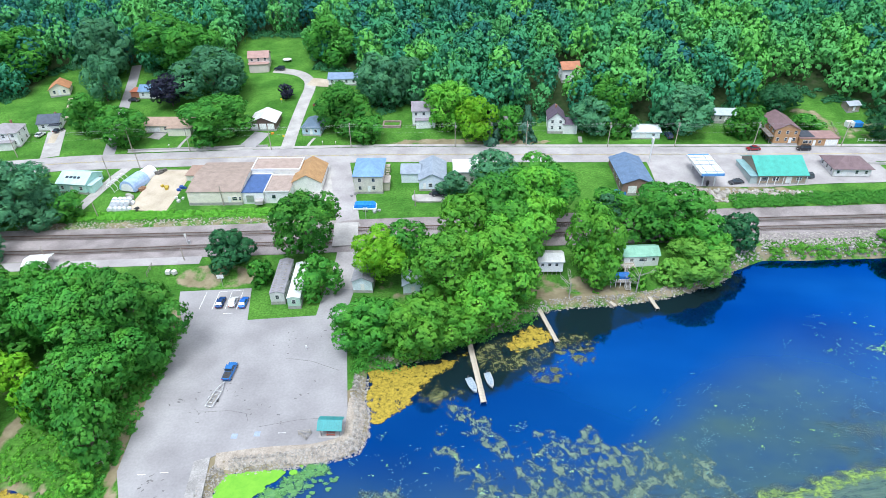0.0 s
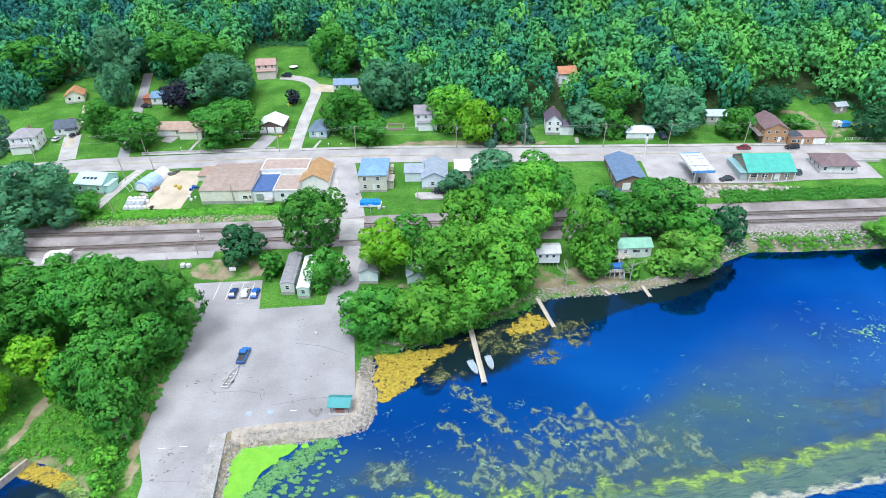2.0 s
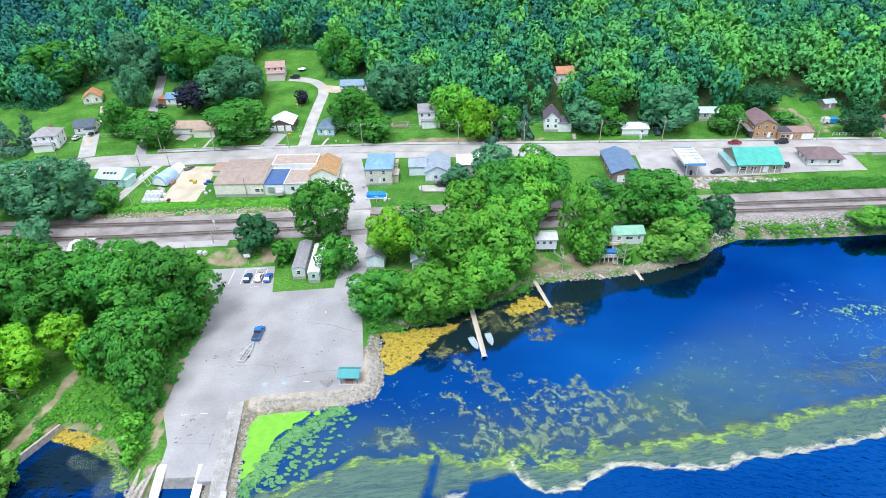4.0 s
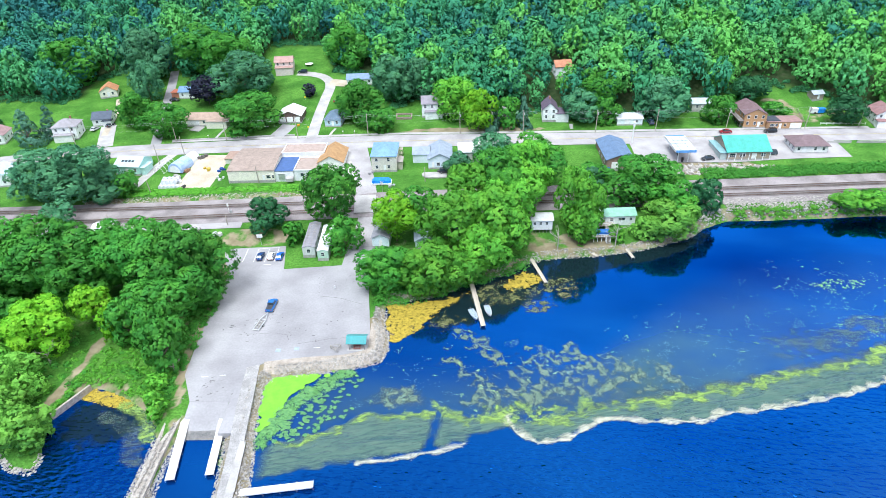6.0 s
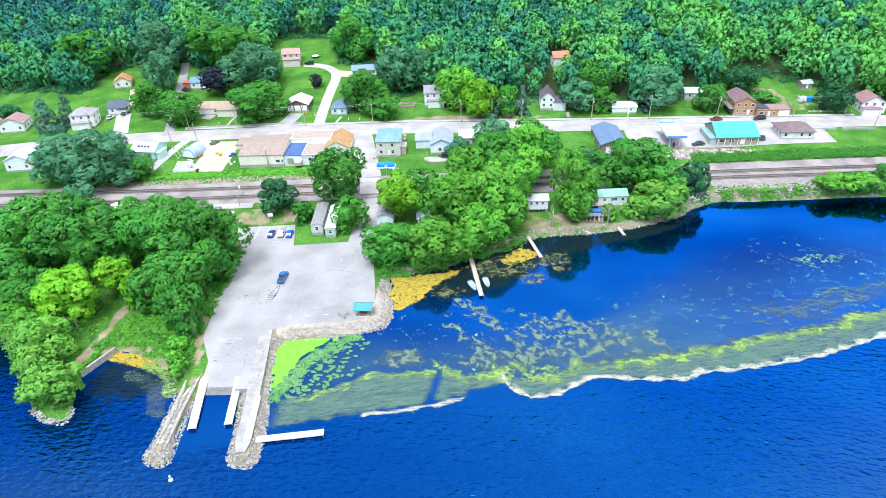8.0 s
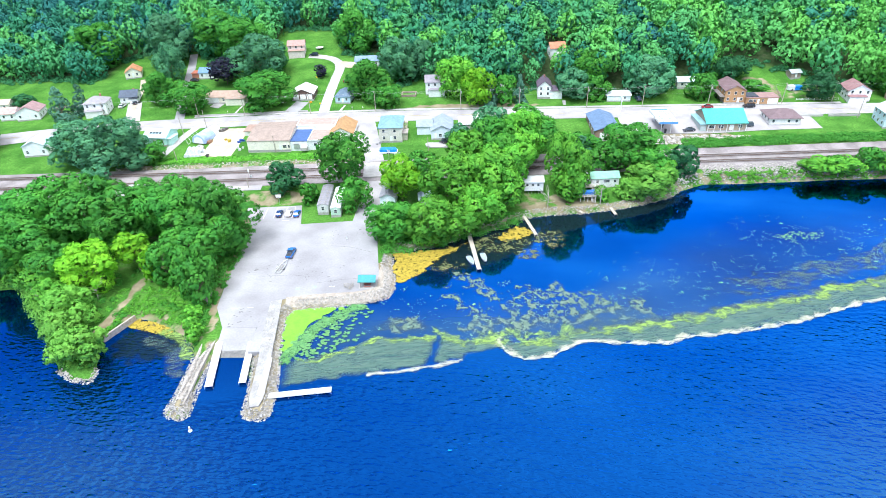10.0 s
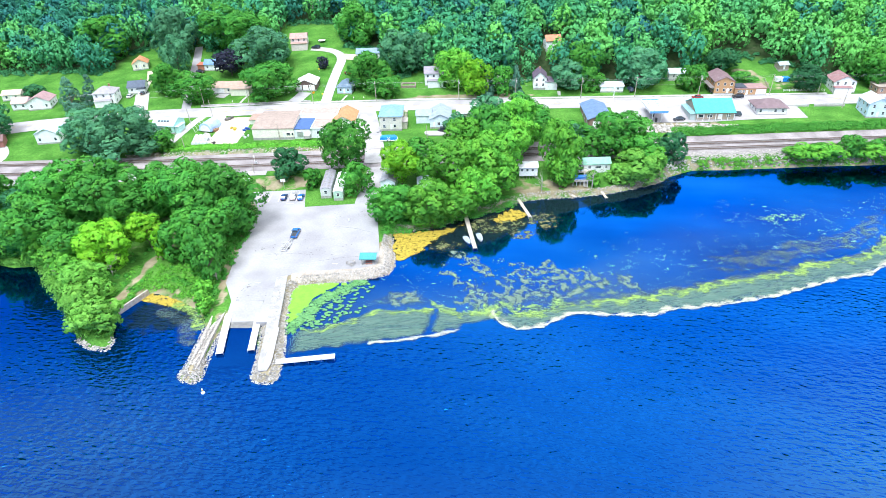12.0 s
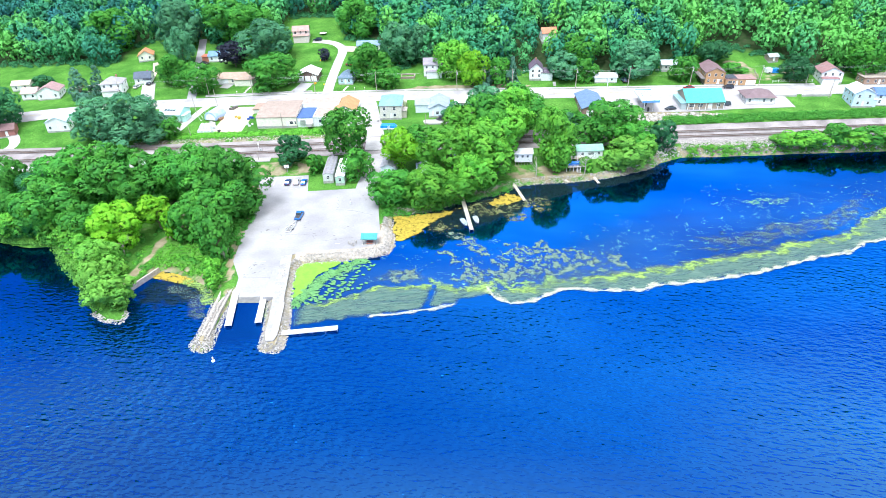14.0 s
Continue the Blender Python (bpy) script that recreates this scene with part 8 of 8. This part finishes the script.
post_sign("small white sign standing on the lot", -31.6, 106.6, 1.4, 0.4, 0.8, (0.75, 0.75, 0.75), 1.5)
post_sign("small yellow sign on a lane", -64.0, 238.6, 1.8, 0.7, 0.7, (0.8, 0.6, 0.05))
post_sign("small yellow sign by a village drive", -57.4, 209.5, 1.6, 0.7, 0.6, (0.8, 0.6, 0.05))
for x, y, rz in ((-33.4, 143.2, 0), (-23.6, 160.4, 180)):
    t = thing("crossing_signal", "white railway crossing signal with crossed boards", "crossing signal", x, y, height(x, y), rz, "crossing signals")
    bm = bmesh.new()
    rod(bm, (0, 0, -0.2), (0, 0, 4.0), 0.07, 0.07, 8)
    part("mast", bm, METAL, t)
    for a in (40, -40):
        bm = bmesh.new()
        box(bm, 0, -0.1 if a > 0 else -0.14, 3.6, 1.5, 0.04, 0.24, 0, 0, a)
        part("board", bm, WHITE, t)
    for sx in (-0.45, 0.45):
        bm = bmesh.new()
        bmesh.ops.create_cone(bm, cap_ends=True, segments=12, radius1=0.22, radius2=0.22, depth=0.12, matrix=Matrix.Translation((sx, -0.1, 2.7)) @ Matrix.Rotation(radians(90), 4, "X"))
        part("lamp", bm, DARK, t)
t = thing("railway_signal", "white railway signal post beside the track", "signal", -72.4, 148.6, height(-72.4, 148.6))
bm = bmesh.new()
rod(bm, (0, 0, 0), (0, 0, 3.2), 0.09, 0.07, 8)
part("mast", bm, WHITE, t)
bm = bmesh.new()
box(bm, 0, -0.1, 2.9, 0.5, 0.3, 0.9)
part("head", bm, WHITE, t)
bm = bmesh.new()
box(bm, 0.6, 0, 0.5, 0.6, 0.5, 1.0)
part("cabinet", bm, METAL, t)

# ---- poles and wires ----
POLES = [(-146.7, 198.4), (-108.2, 201.4), (-88.4, 201.6), (-60.3, 201.9), (-32.8, 203.1), (3.3, 202.9), (15.6, 204.3), (27.9, 203.2), (55.8, 201.8), (78.7, 201.4), (105.6, 201.2), (135.7, 201.0),
         (156, 201), (187.7, 199.6)]
LEANS = [2, 3, 2, 1.5, 0, 0, 0, 0, 2, 4, 5, 6, 6, 5]


def utility_pole(x, y, tall, lean, arms=True, label="weathered wooden utility pole with a crossarm"):
    t = thing("utility_pole", label, "utility pole", x, y, height(x, y) - 0.2, 0, "utility poles")
    t.rotation_euler = (0, radians(lean), 0)
    bm = bmesh.new()
    rod(bm, (0, 0, 0), (0, 0, tall), 0.17, 0.11, 8)
    part("pole", bm, POLE_WOOD, t)
    if arms:
        bm = bmesh.new()
        box(bm, 0, 0, tall - 0.7, 0.12, 2.4, 0.12)
        part("crossarm", bm, POLE_WOOD, t)
        for sy in (-1.1, 0, 1.1):
            bm = bmesh.new()
            rod(bm, (0, sy, tall - 0.65), (0, sy, tall - 0.38), 0.06, 0.05, 6)
            part("insulator", bm, METAL, t)
        if int(x) % 2:
            bm = bmesh.new()
            rod(bm, (0.3, 0, tall - 2.0), (0.3, 0, tall - 1.1), 0.22, 0.22, 8)
            part("transformer", bm, METAL, t)
    return t


for (x, y), ln in zip(POLES, LEANS):
    utility_pole(x, y, 9.2, ln * 0.5 * (1 if x > -20 else -1))
for x, y, tall, ln in ((-107.2, 181.5, 8.5, -7), (-99.9, 187.4, 8.5, -5), (-67.2, 167.2, 7.0, -4), (-103.6, 162.6, 5.0, -8), (-9.3, 166.3, 5.5, 0), (-106.8, 139.6, 5.5, -6), (-63.6, 79.0, 8.0, -4),
                       (158.1, 184.6, 8.0, 6), (-70.4, 140.4, 4.0, -4)):
    utility_pole(x, y, tall, ln * 0.5, False, "slim grey wooden pole")
WIRE = surf("aluminium_wire", (0.3, 0.31, 0.33), (0.4, 0.41, 0.43), 1.0, 0.5, 0.0, 0.05, 0.5)
t = thing("overhead_wires", "sagging overhead wires strung between poles", "wires")
for dz, dy in ((8.55, -1.1), (8.55, 1.1), (8.75, 0.0), (6.2, 0.0)):
    bm = bmesh.new()
    pts = [(-260, 176, 5.5 + dz)] + [(x, y + dy, height(x, y) - 0.2 + dz) for x, y in POLES] + [(260, 196, 5.5 + dz)]
    for a, b in zip(pts, pts[1:]):
        n = 6
        prev = None
        for k in range(n + 1):
            u = k / n
            p = Vector(a).lerp(Vector(b), u) - Vector((0, 0, 0.7 * 4 * u * (1 - u)))
            if prev is not None:
                rod(bm, prev, p, 0.011, 0.011, 4)
            prev = p
    part("wire", bm, WIRE, t)

# ---- filling station and village clutter ----
t = thing("fuel_canopy", "white and blue filling station canopy", "canopy", 81.2, 180.0, height(81.2, 180))
CANOPY = surf("canopy_roof", (0.62, 0.68, 0.74), (0.74, 0.78, 0.82), 2.0, 0.5, 0.1, 0.2)
BLUE_TRIM = surf("blue_trim", (0.1, 0.28, 0.6), (0.14, 0.34, 0.68), 1.0, 0.4, 0.0, 0.1)
bm = bmesh.new()
box(bm, 0, 0, 4.4, 6.8, 14.0, 0.5)
part("roof", bm, CANOPY, t)
for bx, by, sx, sy in ((0, -7.0, 7.0, 0.12), (0, 7.0, 7.0, 0.12), (-3.45, 0, 0.12, 13.9), (3.45, 0, 0.12, 13.9)):
    bm = bmesh.new()
    box(bm, bx, by, 4.55, sx, sy, 0.9)
    part("fascia", bm, BLUE_TRIM if abs(by) > 1 else WHITE, t)
bm = bmesh.new()
for k in range(5):
    box(bm, 0, -5.2 + k * 2.6, 4.69, 6.4, 0.22, 0.08)
for k in (-1.6, 1.6):
    box(bm, k, 0, 4.7, 0.18, 13.2, 0.06)
part("roof_rib", bm, surf("roof_seam", (0.12, 0.16, 0.22), (0.2, 0.25, 0.3), 0.6, 0.6, 0.0, 0.1), t, "dark roof seams")
for sx in (-1.8, 1.8):
    for sy in (-5, 5):
        bm = bmesh.new()
        box(bm, sx, sy, 2.0, 0.3, 0.3, 4.4)
        part("column", bm, WHITE, t)
for sy in (-4.6, 0, 4.6):
    p = thing("fuel_pump", "dark fuel pump beneath a canopy", "fuel pump", 81.2, 180 + sy, height(81.2, 180 + sy) + 0.16, 0, "fuel pumps")
    bm = bmesh.new()
    box(bm, 0, 0, 0.85, 0.7, 0.5, 1.7)
    part("cabinet", bm, DARK, p)
    bm = bmesh.new()
    box(bm, 0, 0, 1.35, 0.74, 0.42, 0.4)
    part("display", bm, PANE, p)
    bm = bmesh.new()
    rod(bm, (0.4, 0, 1.3), (0.55, 0, 0.5), 0.04, 0.04, 6)
    part("hose", bm, RUBBER, p)
t = thing("price_sign", "tall white pole sign by a road", "sign", 67.2, 190.6, height(67.2, 190.6))
bm = bmesh.new()
rod(bm, (0, 0, 0), (0, 0, 8.4), 0.2, 0.16, 10)
part("pole", bm, WHITE, t)
bm = bmesh.new()
box(bm, 0, 0, 7.6, 0.4, 1.6, 1.8)
part("panel", bm, WHITE, t)
t = thing("covered_pool", "above-ground pool under a bright blue tarpaulin", "pool", -24.3, 166.0, height(-24.3, 166))
BLUE_TARP = surf("bright_blue_tarp", (0.01, 0.16, 0.6), (0.03, 0.28, 0.75), 0.9, 0.45, 0.4, 0.18)
bm = bmesh.new()
loft(bm, [[(-3.3, -1.2, 0.0), (-3.3, 1.2, 0.0), (-3.2, 1.0, 1.1), (-3.2, -1.0, 1.1)], [(-2.6, -1.5, 0.0), (-2.6, 1.5, 0.0), (-2.5, 1.3, 1.45), (-2.5, -1.3, 1.45)],
          [(2.6, -1.5, 0.0), (2.6, 1.5, 0.0), (2.5, 1.3, 1.4), (2.5, -1.3, 1.4)], [(3.3, -1.1, 0.0), (3.3, 1.1, 0.0), (3.2, 0.9, 1.0), (3.2, -0.9, 1.0)]])
part("tarpaulin", bm, BLUE_TARP, t)
bm = bmesh.new()
box(bm, 0, 0, 0.2, 6.9, 3.3, 0.4)
part("pool_wall", bm, WHITE, t)
t = thing("patio", "round pale concrete patio behind a house", "patio", -6.0, 170.6, height(-6, 170.6) + 0.04, kind="structure")
bm = bmesh.new()
slab(bm, [(-4.6, 0.6), (-4.2, -1.4), (-2.4, -2.6), (0.5, -2.7), (7.2, -2.5), (7.2, 2.6), (-1.0, 3.0), (-3.6, 2.4)], -0.3, 0.16)
part("patio_slab", bm, CONCRETE, t)


def crate_pile(label, x, y, colour, n, seed, size=0.8, name="crates", cat="crates"):
    r = random.Random(seed)
    t = thing(name, label, cat, x, y, height(x, y))
    m = surf("crate_paint", tuple(c * 0.8 for c in colour), colour, 0.5, 0.6, 0.1, 0.1)
    for k in range(n):
        bm = bmesh.new()
        s = size * r.uniform(0.6, 1.2)
        box(bm, r.uniform(-1, 1) * size * 1.3, r.uniform(-1, 1) * size * 1.3, s * 0.4, s, s * r.uniform(0.7, 1.3), s * 0.9, r.uniform(0, 90))
        part("crate", bm, m, t)


crate_pile("mixed pale scrap heaped beside an arched shed", -97.5, 171.5, (0.4, 0.38, 0.36), 12, 21, 1.0, "scrap_heap", "scrap")
crate_pile("rusty brown scrap heaped in a gravel yard", -96.0, 176.5, (0.3, 0.17, 0.1), 9, 22, 0.9, "scrap_heap", "scrap")
crate_pile("dark scrap at the back of a gravel yard", -93.0, 186.0, (0.14, 0.13, 0.12), 9, 23, 1.0, "scrap_heap", "scrap")
crate_pile("yellow garden machine in a gravel yard", -88.4, 177.0, (0.5, 0.36, 0.05), 3, 24, 0.9, "machine", "machine")
crate_pile("white barrels beside a long building", -81.8, 170.2, (0.7, 0.7, 0.7), 3, 25, 0.9, "barrels", "barrels")
crate_pile("blue crates piled beside a building", -82.6, 176.0, (0.03, 0.09, 0.32), 7, 1, 0.9)
crate_pile("blue bins beside a dark shed", 53.2, 172.4, (0.02, 0.2, 0.6), 3, 2, 1.1, "bins", "bins")
crate_pile("dark drums beside wrapped bales", -93.0, 165.4, (0.05, 0.05, 0.055), 4, 3, 0.7, "drums", "drums")
crate_pile("grey bins beside a beige house", -28.6, 172.0, (0.3, 0.3, 0.3), 4, 4, 0.7, "bins", "bins")
crate_pile("pale boxes behind a covered pool", -20.4, 163.6, (0.4, 0.42, 0.42), 4, 5, 0.7)
crate_pile("dark gear on a house patio", -4.4, 172.2, (0.08, 0.08, 0.09), 4, 6, 0.6, "garden_gear", "garden gear")
crate_pile("orange mower on a lawn", -61.4, 213.2, (0.75, 0.3, 0.02), 2, 7, 0.9, "mower", "mower")
crate_pile("white tank beside a building", -79.4, 171.4, (0.7, 0.7, 0.7), 2, 8, 1.2, "tank", "tank")
crate_pile("white bins in a yard by the lane", -72.4, 136.0, (0.7, 0.7, 0.7), 2, 9, 1.2, "bins", "bins")
t = thing("camper", "small white and blue covered camper", "camper", 146.5, 214.6, height(146.5, 214.6), 4)
bm = bmesh.new()
box(bm, -1.4, 0, 1.1, 2.6, 2.0, 1.9)
part("body", bm, WHITE, t)
bm = bmesh.new()
box(bm, 1.5, 0, 1.0, 3.0, 2.2, 1.7)
part("cover", bm, BLUE_TARP, t, "blue tarpaulin")
for sx in (-1.2, 1.4):
    for sy in (-0.95, 0.95):
        wh = new("wheel", TYRE_MESH)
        wh.parent = t
        wh.location = (sx, sy, 0.34)
t = thing("trampoline", "round white-edged trampoline on a lawn", "trampoline", -69.0, 277.0, height(-69, 277))
bm = bmesh.new()
bmesh.ops.create_cone(bm, cap_ends=True, segments=20, radius1=1.9, radius2=1.9, depth=0.12, matrix=Matrix.Translation((0, 0, 0.8)))
part("mat", bm, WHITE, t)
for k in range(6):
    bm = bmesh.new()
    a = k * math.pi / 3
    rod(bm, (math.cos(a) * 1.8, math.sin(a) * 1.8, 0), (math.cos(a) * 1.8, math.sin(a) * 1.8, 0.8), 0.04, 0.04, 6)
    part("leg", bm, METAL, t)
house("orange-roofed house on the wooded hillside", 48.2, 244.0, 7.0, 6.0, 4.2, "gable", 2.0, PALE, (0.5, 0.22, 0.13), 8, "x", floors=1)
house("pink-roofed house high in the woods", -79.0, 328.0, 7.0, 7.0, 4.0, "gable", 2.0, (0.6, 0.55, 0.55), (0.42, 0.3, 0.3), 8, "x", floors=1)

# dead trees and driftwood on the point and shore
for x, y, tall, seed in ((-93.6, 78.5, 6.5, 1), (-108.0, 77.5, 5.0, 9), (47.6, 127.2, 9.0, 2), (30.5, 125.6, 7.0, 3), (-83.2, 96.0, 9.0, 4), (-96.0, 104.0, 10.0, 5), (-63.4, 75.5, 4.5, 6), (80.5, 150.0, 5.0, 7), (44.0, 150.5, 5.0, 8)):
    r = random.Random(seed)
    bm = bmesh.new()
    rod(bm, (0, 0, -0.3), (0.2, 0.1, tall * 0.6), 0.2, 0.11, 7)
    for k in range(9):
        a, z0 = r.uniform(0, 6.28), r.uniform(0.2, 0.62) * tall
        e = Vector((math.cos(a) * tall * 0.28, math.sin(a) * tall * 0.28, z0 + r.uniform(0.1, 0.35) * tall))
        rod(bm, (0.1, 0.05, z0), e, 0.08, 0.04, 5)
        for _ in range(3):
            b = a + r.uniform(-0.9, 0.9)
            rod(bm, e, e + Vector((math.cos(b), math.sin(b), r.uniform(0.2, 0.9))) * tall * 0.14, 0.04, 0.015, 4)
    t = thing("dead_tree", "bare bleached dead tree by the lake", "dead tree", x, y, height(x, y), 0, "dead trees")
    part("trunk", bm, PALE_WOOD, t)

# ---- yard walls and fences ----
bm = bmesh.new()
for a, b in (((137.5, 187.4), (146, 187.0)), ((148, 186.9), (160, 186.4))):
    d = Vector((b[0] - a[0], b[1] - a[1], 0))
    mx, my = (a[0] + b[0]) / 2, (a[1] + b[1]) / 2
    box(bm, mx, my, height(mx, my) + 0.35, d.length, 0.35, 1.0, math.degrees(math.atan2(d.y, d.x)))
tagged(part("roadside_wall", bm, CONCRETE), "low pale concrete wall beside a road", "wall", kind="structure")
t = thing("stone_ruin", "low ruined stone foundation in grass", "ruin", -19.6, 219.4, height(-19.6, 219.4) - 0.1)
for k, (bx, by, sx, sy) in enumerate(((0, -2.2, 6.6, 0.5), (0, 2.2, 6.6, 0.5), (-3.1, 0, 0.5, 3.9), (3.1, 0, 0.5, 3.9))):
    bm = bmesh.new()
    box(bm, bx, by, 0.35, sx, sy, 0.9 + 0.2 * (k % 2))
    part("wall", bm, surf("ruin_stone", (0.2, 0.15, 0.13), (0.34, 0.27, 0.24), 0.5, 0.95, 0.6, 0.15), t)


def fence(label, ax, ay, bx, by, tall, mat_, gap=2.4):
    ln = math.hypot(bx - ax, by - ay)
    t = thing("fence", label, "fence")
    n = max(1, round(ln / gap))
    pts = [(ax + (bx - ax) * i / n, ay + (by - ay) * i / n) for i in range(n + 1)]
    for x, y in pts:
        bm = bmesh.new()
        z = height(x, y)
        box(bm, x, y, z + tall / 2 - 0.1, 0.12, 0.12, tall + 0.2)
        part("post", bm, mat_, t)
    for (x0, y0), (x1, y1) in zip(pts, pts[1:]):
        for f in (0.45, 0.9):
            bm = bmesh.new()
            rod(bm, (x0, y0, height(x0, y0) + tall * f), (x1, y1, height(x1, y1) + tall * f), 0.05, 0.05, 4)
            part("rail", bm, mat_, t)


fence("white rail fence along a yard", 143, 204.0, 160, 203.4, 1.1, WHITE)
fence("grey timber fence beside a yard", 137.6, 205.5, 139.5, 216.0, 1.2, SLEEPER)
fence("dark timber fence by a lane", -78.2, 134.2, -78.0, 137.6, 1.3, SLEEPER, 1.2)
t = thing("steps", "pale concrete front steps up a bank", "steps", 47.2, 205.4, height(47.2, 204.4), 0, kind="structure")
for k in range(6):
    bm = bmesh.new()
    box(bm, 0, k * 0.45, 0.08 + k * 0.16, 1.3, 0.46, 0.3 + k * 0.05)
    part("step", bm, CONCRETE, t)
for x, y0, y1 in ((-93.4, 203.6, 213.0), (-48.2, 203.8, 210.0)):
    strip("garden_path", CONCRETE, [(x, y0), (x + 0.6, (y0 + y1) / 2), (x + 1.6, y1)], 1.0, 0.1, "narrow concrete garden path", "path", 1.0, 3)
for x, y in ((-81.8, 203.8), (-96.4, 204.0), (-38.4, 205.0), (-43.0, 205.2)):
    t = thing("mailbox", "small white mailbox on a post", "mailbox", x, y, height(x, y), 0, "mailboxes")
    bm = bmesh.new()
    box(bm, 0, 0, 0.55, 0.1, 0.1, 1.2)
    part("post", bm, POLE_WOOD, t)
    bm = bmesh.new()
    box(bm, 0, -0.05, 1.2, 0.3, 0.55, 0.3)
    part("box", bm, WHITE, t)
